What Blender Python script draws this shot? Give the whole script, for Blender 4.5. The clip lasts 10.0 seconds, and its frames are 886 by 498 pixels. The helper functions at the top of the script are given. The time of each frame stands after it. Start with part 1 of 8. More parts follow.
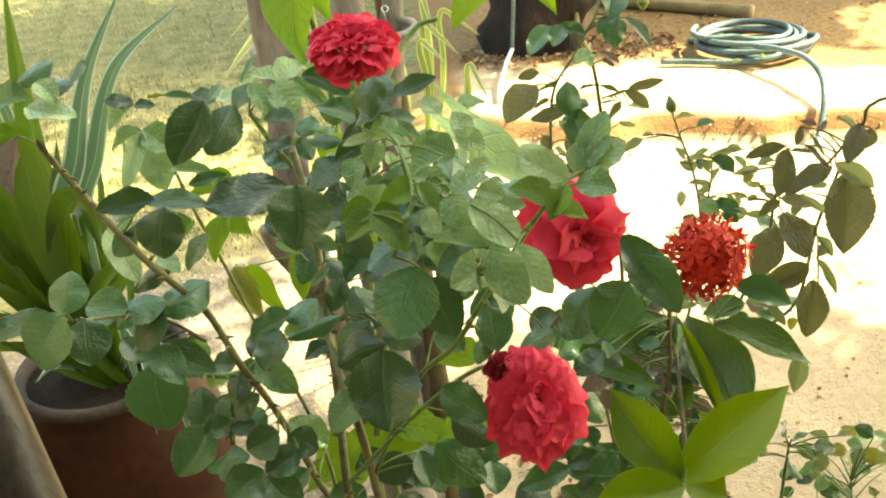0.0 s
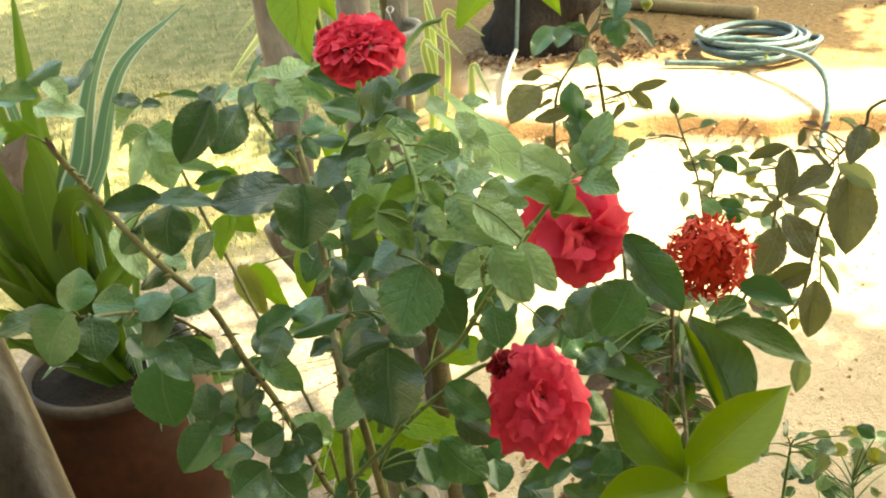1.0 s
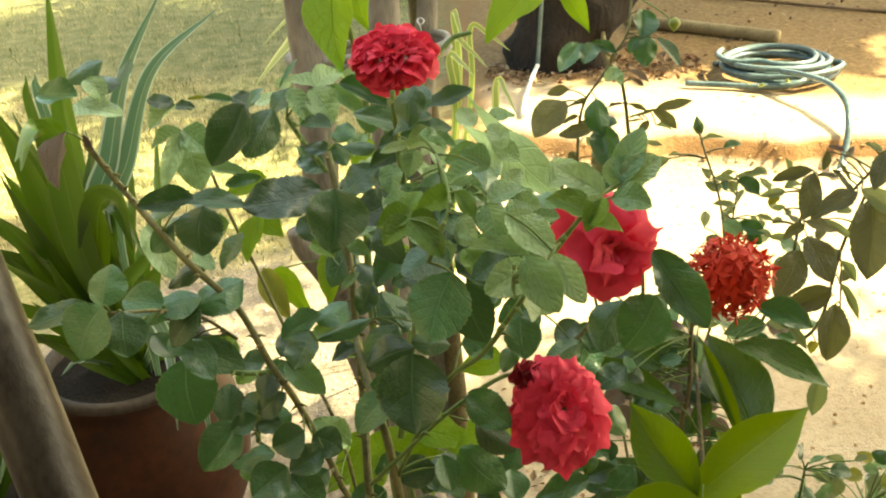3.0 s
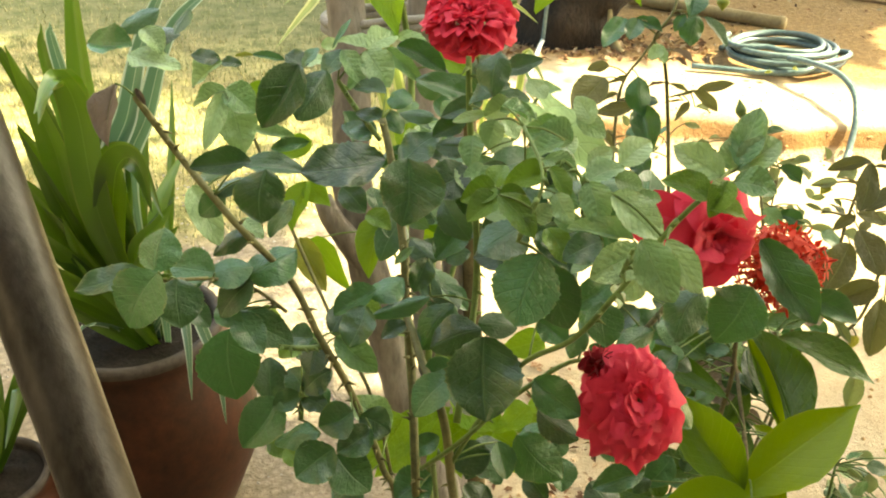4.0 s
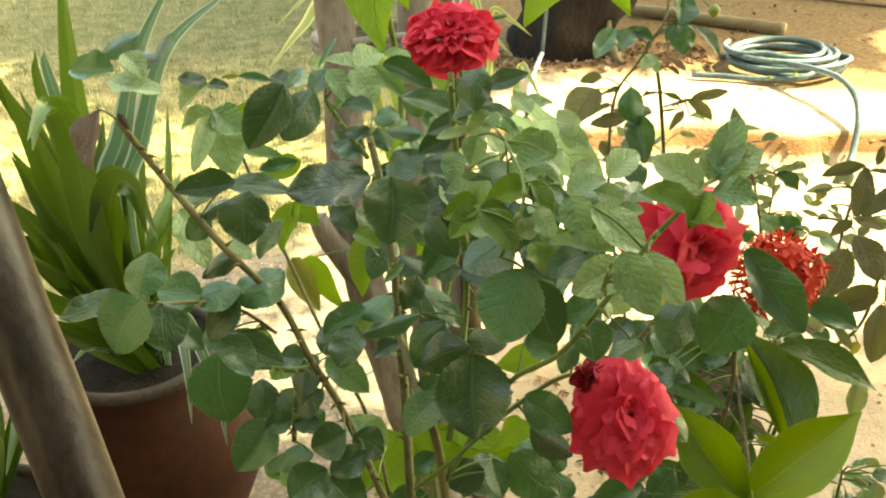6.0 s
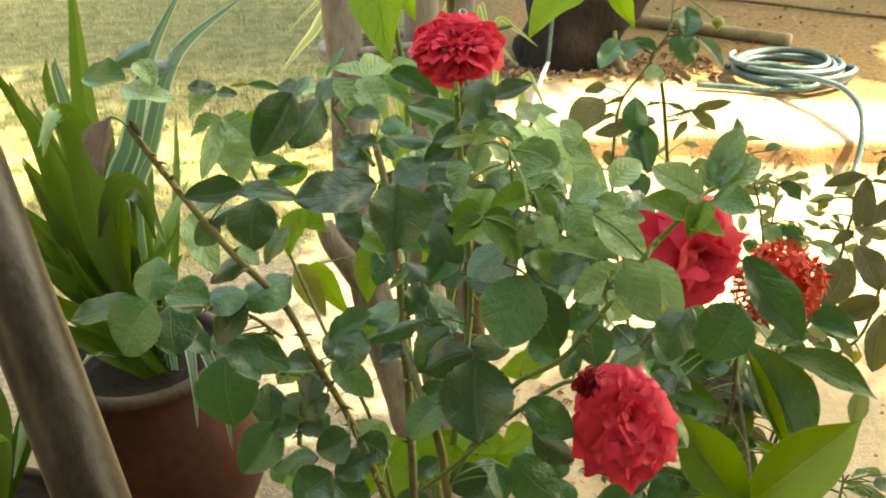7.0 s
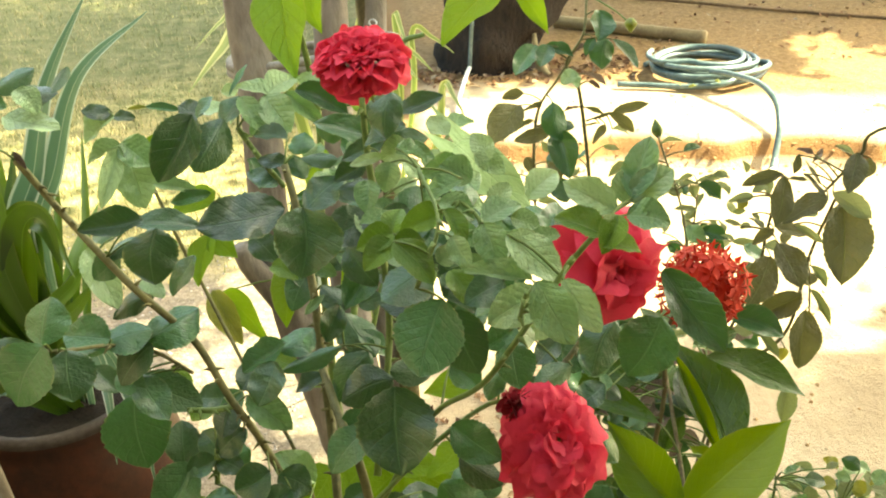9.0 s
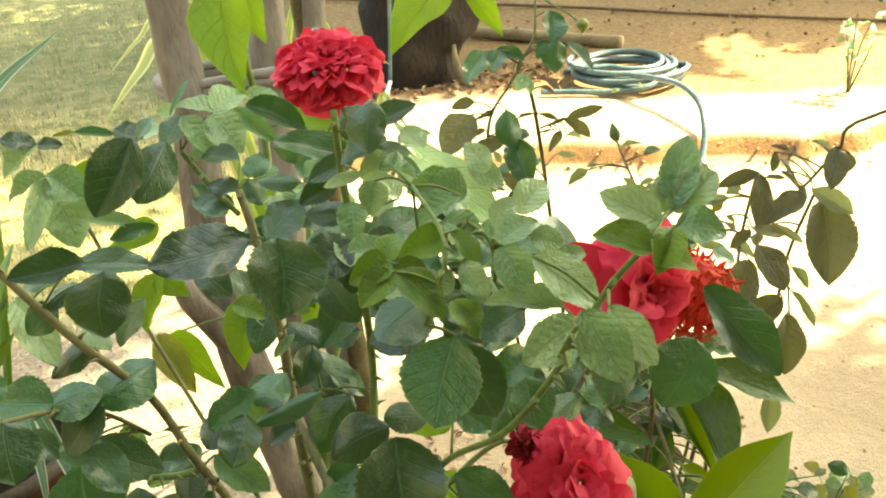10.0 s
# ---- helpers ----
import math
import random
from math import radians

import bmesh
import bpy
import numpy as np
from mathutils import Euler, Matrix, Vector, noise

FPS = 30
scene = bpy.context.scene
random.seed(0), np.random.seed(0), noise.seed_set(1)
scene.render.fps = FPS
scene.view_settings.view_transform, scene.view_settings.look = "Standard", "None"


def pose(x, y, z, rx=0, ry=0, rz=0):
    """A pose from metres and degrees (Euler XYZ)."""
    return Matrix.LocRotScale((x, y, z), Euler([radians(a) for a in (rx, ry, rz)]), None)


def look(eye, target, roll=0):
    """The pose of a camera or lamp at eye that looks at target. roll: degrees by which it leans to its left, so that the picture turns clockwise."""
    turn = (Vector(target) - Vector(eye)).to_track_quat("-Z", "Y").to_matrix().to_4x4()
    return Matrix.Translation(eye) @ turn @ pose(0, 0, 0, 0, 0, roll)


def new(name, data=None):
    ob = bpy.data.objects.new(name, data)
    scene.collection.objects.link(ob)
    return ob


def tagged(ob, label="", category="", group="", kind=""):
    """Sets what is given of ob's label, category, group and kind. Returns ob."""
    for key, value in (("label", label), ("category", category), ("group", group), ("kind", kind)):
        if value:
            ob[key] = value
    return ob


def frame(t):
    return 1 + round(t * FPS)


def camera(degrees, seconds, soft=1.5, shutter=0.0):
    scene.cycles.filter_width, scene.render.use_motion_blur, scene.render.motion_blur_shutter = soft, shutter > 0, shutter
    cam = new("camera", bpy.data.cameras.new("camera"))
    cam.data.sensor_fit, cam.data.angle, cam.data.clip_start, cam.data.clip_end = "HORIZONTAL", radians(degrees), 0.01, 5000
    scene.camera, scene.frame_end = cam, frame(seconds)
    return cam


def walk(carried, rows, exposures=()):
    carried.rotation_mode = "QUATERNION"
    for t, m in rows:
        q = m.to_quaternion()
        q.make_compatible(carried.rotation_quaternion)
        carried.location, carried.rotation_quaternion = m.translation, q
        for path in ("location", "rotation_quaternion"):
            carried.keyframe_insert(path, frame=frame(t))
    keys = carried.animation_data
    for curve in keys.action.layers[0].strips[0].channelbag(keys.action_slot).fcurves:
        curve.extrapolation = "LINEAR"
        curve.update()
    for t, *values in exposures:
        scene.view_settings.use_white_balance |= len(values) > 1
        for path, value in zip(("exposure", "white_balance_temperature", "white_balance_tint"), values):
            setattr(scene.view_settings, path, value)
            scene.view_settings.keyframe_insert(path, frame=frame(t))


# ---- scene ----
cam = camera(50.7, 10.0, soft=2.0)
PATH = [
    (0, (0.085, 0.105, 1.542), (0.064, 1.853, 0.57), -5.1),
    (0.5, (0.082, 0.104, 1.542), (0.061, 1.851, 0.569), -5.0),
    (1, (0.084, 0.097, 1.544), (0.056, 1.846, 0.574), -5.0),
    (1.5, (0.076, 0.102, 1.543), (0.053, 1.85, 0.572), -4.7),
    (2, (0.07, 0.081, 1.545), (-0.011, 1.855, 0.623), -4.2),
    (2.5, (0.072, 0.075, 1.548), (-0.011, 1.845, 0.62), -4.0),
    (3.8, (0.004, 0.126, 1.537), (0.032, 1.864, 0.548), -1.4),
    (4, (-0.026, 0.132, 1.529), (-0.026, 1.865, 0.532), -0.0),
    (4.5, (-0.008, 0.122, 1.545), (0.013, 1.868, 0.57), -2.5),
    (5, (-0.006, 0.116, 1.545), (0.008, 1.868, 0.581), -2.5),
    (5.5, (-0.005, 0.12, 1.541), (0.001, 1.868, 0.569), -2.2),
    (6, (-0.004, 0.138, 1.528), (-0.024, 1.887, 0.558), -1.8),
    (7.5, (-0.002, 0.12, 1.535), (-0.033, 1.88, 0.586), -1.6),
    (8, (0.005, 0.142, 1.531), (0.082, 1.882, 0.549), -1.1),
    (8.5, (0.017, 0.148, 1.534), (0.098, 1.893, 0.561), -2.4),
    (9, (0.017, 0.163, 1.529), (0.127, 1.92, 0.581), -2.2),
    (9.5, (-0.007, 0.199, 1.514), (0.198, 1.947, 0.565), -1.0),
    (10, (-0.038, 0.263, 1.492), (0.251, 2.012, 0.566), -2.8),
]
EXPOSURES = [(0, 2.86, 8850, -7), (1.5, 2.84, 8850, -7), (2.5, 2.52, 9150, -7), (4, 2.86, 9500, -7), (6, 2.76, 9500, -7), (7.5, 2.68, 8950, -7), (8.5, 2.95, 8750, -7), (10, 2.92, 8850, -7)]
walk(cam, [(t, look(eye, target, roll)) for t, eye, target, roll in PATH], EXPOSURES)

# ---- world, sun ----
SUN = Vector((0.85, 0.24, 0.98)).normalized()
world = bpy.data.worlds.new("sky")
world.use_nodes = True
scene.world = world
sky = world.node_tree.nodes.new("ShaderNodeTexSky")
sky.sky_type, sky.sun_disc = "NISHITA", False
sky.air_density, sky.dust_density, sky.ozone_density = 0.8, 4.0, 0.6
sky.sun_elevation = math.asin(SUN.z)
sky.sun_rotation = math.atan2(SUN.x, SUN.y)
background = world.node_tree.nodes["Background"]
background.inputs["Strength"].default_value = 0.15
world.node_tree.links.new(sky.outputs[0], background.inputs["Color"])
sun_data = bpy.data.lights.new("sun", "SUN")
sun_data.energy, sun_data.angle, sun_data.color = 4.2, radians(0.6), (1.0, 0.93, 0.80)
sun = new("sun", sun_data)
sun.matrix_world = look((9, 6, 12), Vector((9, 6, 12)) - SUN)


# ---- helpers of this scene ----
def thing(name, label, category, group="", at=(0, 0, 0)):
    ob = new(name)
    ob.location = at
    ob.empty_display_size = 0.05
    return tagged(ob, label, category, group)


def mesh_of(name, bm, *materials, smooth=True):
    me = bpy.data.meshes.new(name)
    bm.to_mesh(me)
    bm.free()
    for m in materials:
        me.materials.append(m)
    if smooth:
        me.polygons.foreach_set("use_smooth", [True] * len(me.polygons))
    return me


def part(name, data, parent, label="", m=None):
    """Links a mesh as one part under a thing or a part; m is its pose in the world."""
    ob = new(name, data)
    ob.parent = parent
    ob.matrix_parent_inverse = parent.matrix_basis.inverted()
    if m is not None:
        ob.matrix_basis = m
    if label:
        tagged(ob, label)
    return ob


def smooth_line(points, steps=5):
    """Catmull-Rom through the points."""
    p = [Vector(q) for q in points]
    p = [2 * p[0] - p[1]] + p + [2 * p[-1] - p[-2]]
    line = []
    for a, b, c, d in zip(p, p[1:], p[2:], p[3:]):
        for k in range(steps):
            t = k / steps
            line.append(0.5 * (2 * b + (c - a) * t + (2 * a - 5 * b + 4 * c - d) * t * t + (3 * b - a - 3 * c + d) * t ** 3))
    return line + [p[-2]]


def tube(bm, line, radii, sides=8, wobble=0.0, cap=True):
    """A round rod along a line; radii runs from the first to the last end."""
    rings, count = [], len(line)
    side = None
    for k, q in enumerate(line):
        way = (line[min(k + 1, count - 1)] - line[max(k - 1, 0)]).normalized()
        if side is None:
            side = way.orthogonal().normalized()
        side = (side - way * side.dot(way)).normalized()
        other = way.cross(side)
        f = k / (count - 1) * (len(radii) - 1)
        a = min(int(f), len(radii) - 2)
        r = radii[a] + (radii[a + 1] - radii[a]) * (f - a)
        ring = []
        for s in range(sides):
            w = 2 * math.pi * s / sides
            out = side * math.cos(w) + other * math.sin(w)
            rr = r * (1 + wobble * noise.noise(q * 9 + out * 1.3))
            ring.append(bm.verts.new(q + out * rr))
        rings.append(ring)
    for a, b in zip(rings, rings[1:]):
        for s in range(sides):
            bm.faces.new((a[s], a[(s + 1) % sides], b[(s + 1) % sides], b[s]))
    if cap:
        bm.faces.new(rings[0][::-1])
        bm.faces.new(rings[-1])
    return rings


def rod(name, points, radii, material, parent, label="", sides=8, wobble=0.0, steps=5):
    bm = bmesh.new()
    tube(bm, smooth_line(points, steps), radii, sides, wobble)
    return part(name, mesh_of(name, bm, material), parent, label)


def lathe(bm, profile, sides=48, centre=(0, 0, 0)):
    rings = []
    for r, z in profile:
        rings.append([bm.verts.new((centre[0] + r * math.cos(2 * math.pi * k / sides), centre[1] + r * math.sin(2 * math.pi * k / sides), centre[2] + z)) for k in range(sides)])
    for a, b in zip(rings, rings[1:]):
        for k in range(sides):
            bm.faces.new((a[k], a[(k + 1) % sides], b[(k + 1) % sides], b[k]))


# ---- materials ----
def material(name, rough=0.6, metal=0.0, spec=0.5):
    m = bpy.data.materials.new(name)
    m.use_nodes = True
    b = m.node_tree.nodes["Principled BSDF"]
    b.inputs["Roughness"].default_value = rough
    b.inputs["Metallic"].default_value = metal
    b.inputs["Specular IOR Level"].default_value = spec
    return m, m.node_tree, b


def node(tree, kind, **inputs):
    n = tree.nodes.new("ShaderNode" + kind)
    for key, value in inputs.items():
        n.inputs[key.replace("_", " ")].default_value = value
    return n


def math_node(tree, op, a, b=0.0, clamp=False):
    n = tree.nodes.new("ShaderNodeMath")
    n.operation, n.use_clamp = op, clamp
    for k, v in enumerate((a, b)):
        if isinstance(v, (int, float)):
            n.inputs[k].default_value = v
        else:
            tree.links.new(v, n.inputs[k])
    return n.outputs[0]


def mix_colour(tree, fac, a, b, blend="MIX"):
    n = tree.nodes.new("ShaderNodeMix")
    n.data_type, n.blend_type = "RGBA", blend
    for k, v in ((0, fac), (6, a), (7, b)):
        if isinstance(v, (int, float)):
            n.inputs[k].default_value = v
        elif isinstance(v, tuple):
            n.inputs[k].default_value = (*v, 1)
        else:
            tree.links.new(v, n.inputs[k])
    return n.outputs[2]


def noise_of(tree, coords, scale, detail=4.0, rough=0.55):
    n = node(tree, "TexNoise", Scale=scale, Detail=detail, Roughness=rough)
    tree.links.new(coords, n.inputs["Vector"])
    return n.outputs[0]


def step_of(tree, value, low, high):
    n = tree.nodes.new("ShaderNodeMapRange")
    tree.links.new(value, n.inputs[0])
    n.inputs[1].default_value, n.inputs[2].default_value = low, high
    return n.outputs[0]


def bump_of(tree, b, height, strength, distance):
    n = node(tree, "Bump", Strength=strength, Distance=distance)
    tree.links.new(height, n.inputs["Height"])
    tree.links.new(n.outputs[0], b.inputs["Normal"])


def coords_of(tree, which="Object"):
    return tree.nodes.new("ShaderNodeTexCoord").outputs[which]


def rough_stuff(name, dark, light, scale, rough=0.8, relief=0.5, depth=0.004, fine=8.0, metal=0.0, spec=0.3, stretch=(1, 1, 1)):
    """A plain surface that varies at two scales between two colours, with fine relief."""
    m, tree, b = material(name, rough, metal, spec)
    mapping = node(tree, "Mapping")
    mapping.inputs["Scale"].default_value = stretch
    tree.links.new(coords_of(tree), mapping.inputs["Vector"])
    big = noise_of(tree, mapping.outputs[0], scale)
    small = noise_of(tree, mapping.outputs[0], scale * fine, 6.0, 0.65)
    both = math_node(tree, "ADD", math_node(tree, "MULTIPLY", big, 0.6), math_node(tree, "MULTIPLY", small, 0.4))
    tree.links.new(mix_colour(tree, step_of(tree, both, 0.36, 0.64), dark, light), b.inputs["Base Color"])
    bump_of(tree, b, small, relief, depth)
    return m


def leaf_stuff(name, dark, light, through_colour, rough=0.28, vein=(0.25, 0.42, 0.15), vein_mix=0.26, relief=0.8, laterals=7.0, glow=0.30, spec=0.7, stripe=None, coat=0.0, bands=0.08, lateral=0.22, quilt=0.0):
    """Leaf: midrib and side veins along the blade, blotches, a painted edge highlight, light that shines through."""
    m, tree, b = material(name, rough, 0.0, spec)
    uv = node(tree, "SeparateXYZ")
    tree.links.new(coords_of(tree, "UV"), uv.inputs[0])
    across = math_node(tree, "ABSOLUTE", math_node(tree, "SUBTRACT", uv.outputs[0], 0.5))
    along = uv.outputs[1]
    rib = math_node(tree, "SUBTRACT", 1.0, step_of(tree, across, 0.005, 0.022), True)
    phase = math_node(tree, "MULTIPLY", math_node(tree, "SUBTRACT", along, math_node(tree, "MULTIPLY", across, 0.55)), laterals * 6.2832)
    wave = math_node(tree, "SINE", phase)
    side = step_of(tree, wave, 0.90, 1.0)
    veins = math_node(tree, "MAXIMUM", rib, math_node(tree, "MULTIPLY", side, lateral))
    obj = coords_of(tree)
    info = tree.nodes.new("ShaderNodeObjectInfo")
    shifted = tree.nodes.new("ShaderNodeVectorMath")
    shifted.operation = "ADD"
    tree.links.new(obj, shifted.inputs[0])
    tree.links.new(info.outputs["Random"], shifted.inputs[1])
    blotch = noise_of(tree, shifted.outputs[0], 2.6)
    tone = math_node(tree, "ADD", math_node(tree, "MULTIPLY", blotch, 0.30), math_node(tree, "MULTIPLY", info.outputs["Random"], 0.90))
    colour = mix_colour(tree, step_of(tree, tone, 0.20, 0.98), dark, light)
    if stripe:
        edge = step_of(tree, across, stripe[3], stripe[3] + 0.05)
        colour = mix_colour(tree, edge, colour, stripe[:3])
    fleck = step_of(tree, noise_of(tree, shifted.outputs[0], 14.0, 3.0), 0.66, 0.76)
    colour = mix_colour(tree, math_node(tree, "MULTIPLY", fleck, 0.12), colour, (0.30, 0.26, 0.09))
    colour = mix_colour(tree, math_node(tree, "MULTIPLY", step_of(tree, wave, 0.35, 1.0), bands if laterals else 0.0), colour, tuple(0.55 * c for c in dark))
    colour = mix_colour(tree, math_node(tree, "MULTIPLY", veins, vein_mix), colour, vein)
    rim = math_node(tree, "MULTIPLY", step_of(tree, across, 0.445, 0.5), step_of(tree, noise_of(tree, shifted.outputs[0], 5.0), 0.48, 0.60))
    colour = mix_colour(tree, math_node(tree, "MULTIPLY", rim, 0.45), colour, (0.24, 0.19, 0.05))
    # Thin pale line at the blade's edge paints the highlight along it.
    colour = mix_colour(tree, math_node(tree, "MULTIPLY", step_of(tree, across, 0.465, 0.497), 0.3), colour, vein)
    tree.links.new(colour, b.inputs["Base Color"])
    dust = math_node(tree, "MULTIPLY", noise_of(tree, shifted.outputs[0], 6.0, 5.0, 0.7), 0.34)
    tree.links.new(math_node(tree, "ADD", dust, rough - 0.12), b.inputs["Roughness"])
    pucker = math_node(tree, "ADD", math_node(tree, "MULTIPLY", side, -0.45), math_node(tree, "MULTIPLY", noise_of(tree, shifted.outputs[0], 11.0, 4.0, 0.6), 1.1))
    height = math_node(tree, "SUBTRACT", pucker, math_node(tree, "MULTIPLY", rib, 1.2))
    if quilt:
        height = math_node(tree, "SUBTRACT", height, math_node(tree, "MULTIPLY", wave, quilt))
    bump_of(tree, b, height, relief, 0.0058)
    b.inputs["Coat Weight"].default_value = coat
    b.inputs["Coat Roughness"].default_value = 0.23
    lit = node(tree, "BsdfTranslucent")
    tree.links.new(mix_colour(tree, 0.6, colour, through_colour), lit.inputs["Color"])
    both = node(tree, "MixShader")
    both.inputs[0].default_value = glow
    tree.links.new(b.outputs[0], both.inputs[1])
    tree.links.new(lit.outputs[0], both.inputs[2])
    tree.links.new(both.outputs[0], tree.nodes["Material Output"].inputs["Surface"])
    return m


ROSE_LEAF = leaf_stuff("rose_leaf", (0.008, 0.042, 0.013), (0.042, 0.160, 0.048), (0.15, 0.42, 0.05), rough=0.34, spec=0.6, vein=(0.16, 0.32, 0.16), vein_mix=0.24, relief=0.45, coat=0.7, glow=0.13, lateral=0.08)
YOUNG_LEAF = leaf_stuff("young_rose_leaf", (0.115, 0.27, 0.105), (0.43, 0.62, 0.34), (0.30, 0.56, 0.12), rough=0.36, spec=0.6, vein=(0.38, 0.57, 0.32), vein_mix=0.32, relief=0.7, glow=0.22, coat=0.55, bands=0.05, lateral=0.26, quilt=0.05)
SPRING_LEAF = leaf_stuff("spring_rose_leaf", (0.050, 0.130, 0.016), (0.14, 0.28, 0.045), (0.28, 0.48, 0.03), rough=0.38, spec=0.55, vein=(0.26, 0.42, 0.12), vein_mix=0.3, relief=0.5, glow=0.24, coat=0.3, bands=0.06, lateral=0.25, quilt=0.04)
ARROW_LEAF = leaf_stuff("arrow_leaf", (0.27, 0.45, 0.19), (0.35, 0.53, 0.24), (0.30, 0.52, 0.14), rough=0.42, spec=0.5, vein=(0.42, 0.58, 0.28), vein_mix=0.5, laterals=5.0, relief=0.4, glow=0.2)
PALE_LEAF = leaf_stuff("pale_rose_leaf", (0.13, 0.19, 0.095), (0.34, 0.40, 0.25), (0.36, 0.45, 0.14), rough=0.42, glow=0.38)
# Rose leaves seen against the light: their silhouette tone is in the colour.
BACKLIT_LEAF = leaf_stuff("backlit_rose_leaf", (0.045, 0.060, 0.030), (0.115, 0.130, 0.062), (0.24, 0.25, 0.06), rough=0.45, glow=0.34)
BROAD_LEAF = leaf_stuff("broad_leaf", (0.070, 0.19, 0.012), (0.13, 0.29, 0.025), (0.42, 0.66, 0.03), rough=0.45, spec=0.4, vein=(0.26, 0.40, 0.10), laterals=7.0, glow=0.46)
IXORA_LEAF = leaf_stuff("ixora_leaf", (0.040, 0.120, 0.004), (0.085, 0.19, 0.006), (0.46, 0.60, 0.008), rough=0.34, spec=0.35, vein=(0.22, 0.34, 0.03), vein_mix=0.22, laterals=11.0, relief=0.25, glow=0.36, coat=0.35)
IXORA_MID = leaf_stuff("green_ixora_leaf", (0.028, 0.090, 0.006), (0.070, 0.160, 0.010), (0.38, 0.56, 0.010), rough=0.30, spec=0.55, vein=(0.20, 0.34, 0.05), vein_mix=0.25, laterals=11.0, relief=0.4, glow=0.32, coat=0.1)
IXORA_OLD = leaf_stuff("old_ixora_leaf", (0.017, 0.064, 0.009), (0.048, 0.125, 0.014), (0.20, 0.38, 0.015), rough=0.26, spec=0.6, vein=(0.14, 0.24, 0.05), vein_mix=0.25, laterals=11.0, relief=0.5, glow=0.2, coat=0.1)
BLADE = leaf_stuff("strap_leaf", (0.014, 0.055, 0.006), (0.095, 0.200, 0.018), (0.26, 0.46, 0.02), rough=0.30, vein=(0.16, 0.28, 0.07), laterals=0.0, relief=0.2, vein_mix=0.45, glow=0.15, coat=0.3)
STRIPED = leaf_stuff("striped_strap_leaf", (0.035, 0.110, 0.070), (0.070, 0.165, 0.115), (0.25, 0.42, 0.22), rough=0.32, laterals=0.0, relief=0.2, vein=(0.55, 0.62, 0.52), vein_mix=0.75, stripe=(0.52, 0.60, 0.54, 0.38))
YELLOW_LEAF = leaf_stuff("yellowing_leaf", (0.14, 0.20, 0.04), (0.32, 0.33, 0.06), (0.5, 0.5, 0.05), glow=0.4)
BROWN_LEAF = leaf_stuff("withered_leaf", (0.11, 0.085, 0.075), (0.25, 0.205, 0.175), (0.30, 0.20, 0.14), rough=0.5, glow=0.2)
CANE = rough_stuff("green_brown_cane", (0.085, 0.095, 0.042), (0.22, 0.215, 0.10), 16.0, 0.5, 0.5, 0.002)
STEM = rough_stuff("green_stem", (0.085, 0.145, 0.040), (0.18, 0.27, 0.085), 20.0, 0.45, 0.3, 0.001)
TWIG = rough_stuff("dark_twig", (0.085, 0.070, 0.036), (0.20, 0.165, 0.085), 25.0, 0.75, 0.5, 0.002)
BARK = rough_stuff("grey_bark", (0.150, 0.133, 0.122), (0.37, 0.34, 0.31), 9.0, 0.85, 0.7, 0.006, stretch=(1, 1, 0.35))
# Brown bark taken near black, so the shade is in its colour.
SHADED_BARK = rough_stuff("shaded_bark", (0.009, 0.007, 0.006), (0.035, 0.024, 0.017), 7.0, 0.9, 1.0, 0.02, stretch=(1, 1, 0.3))
# Clay colour lowered well below terracotta to carry the shade on the pot.
SHADED_TERRACOTTA = rough_stuff("terracotta", (0.020, 0.007, 0.0035), (0.064, 0.018, 0.0075), 6.0, 0.5, 0.3, 0.003)
RIM_CLAY = rough_stuff("pale_rim_clay", (0.044, 0.035, 0.030), (0.082, 0.069, 0.060), 12.0, 0.8, 0.3, 0.002)
SOIL = rough_stuff("potting_soil", (0.009, 0.007, 0.005), (0.028, 0.021, 0.016), 18.0, 0.95, 1.0, 0.01)
POLE_METAL = rough_stuff("weathered_pole", (0.034, 0.030, 0.027), (0.085, 0.080, 0.076), 15.0, 0.33, 0.5, 0.002, metal=0.6, spec=0.6, stretch=(1, 1, 0.28))
HOSE = rough_stuff("hose_rubber", (0.060, 0.095, 0.100), (0.135, 0.185, 0.190), 6.0, 0.22, 0.1, 0.001)
BAMBOO = rough_stuff("dry_bamboo", (0.20, 0.145, 0.075), (0.33, 0.26, 0.14), 7.0, 0.7, 0.3, 0.002)
WIRE = rough_stuff("white_cable", (0.45, 0.47, 0.48), (0.62, 0.63, 0.62), 12.0, 0.5, 0.1, 0.001)
CORD = rough_stuff("grey_cord", (0.24, 0.23, 0.22), (0.40, 0.39, 0.37), 30.0, 0.8, 0.5, 0.002)


def petal_stuff(name, dark, light):
    m, tree, b = material(name, 0.55, 0.0, 0.3)
    b.inputs["Sheen Weight"].default_value = 0.12
    obj = coords_of(tree)
    uv = node(tree, "SeparateXYZ")
    tree.links.new(coords_of(tree, "UV"), uv.inputs[0])
    info = tree.nodes.new("ShaderNodeObjectInfo")
    tone = math_node(tree, "ADD", math_node(tree, "MULTIPLY", noise_of(tree, obj, 3.0), 0.7), math_node(tree, "MULTIPLY", info.outputs["Random"], 0.4))
    colour = mix_colour(tree, step_of(tree, tone, 0.2, 0.9), dark, light)
    tree.links.new(colour, b.inputs["Base Color"])
    bump_of(tree, b, noise_of(tree, obj, 16.0, 3.0), 0.35, 0.0012)
    lit = node(tree, "BsdfTranslucent")
    tree.links.new(colour, lit.inputs["Color"])
    both = node(tree, "MixShader")
    both.inputs[0].default_value = 0.22
    tree.links.new(b.outputs[0], both.inputs[1])
    tree.links.new(lit.outputs[0], both.inputs[2])
    tree.links.new(both.outputs[0], tree.nodes["Material Output"].inputs["Surface"])
    return m


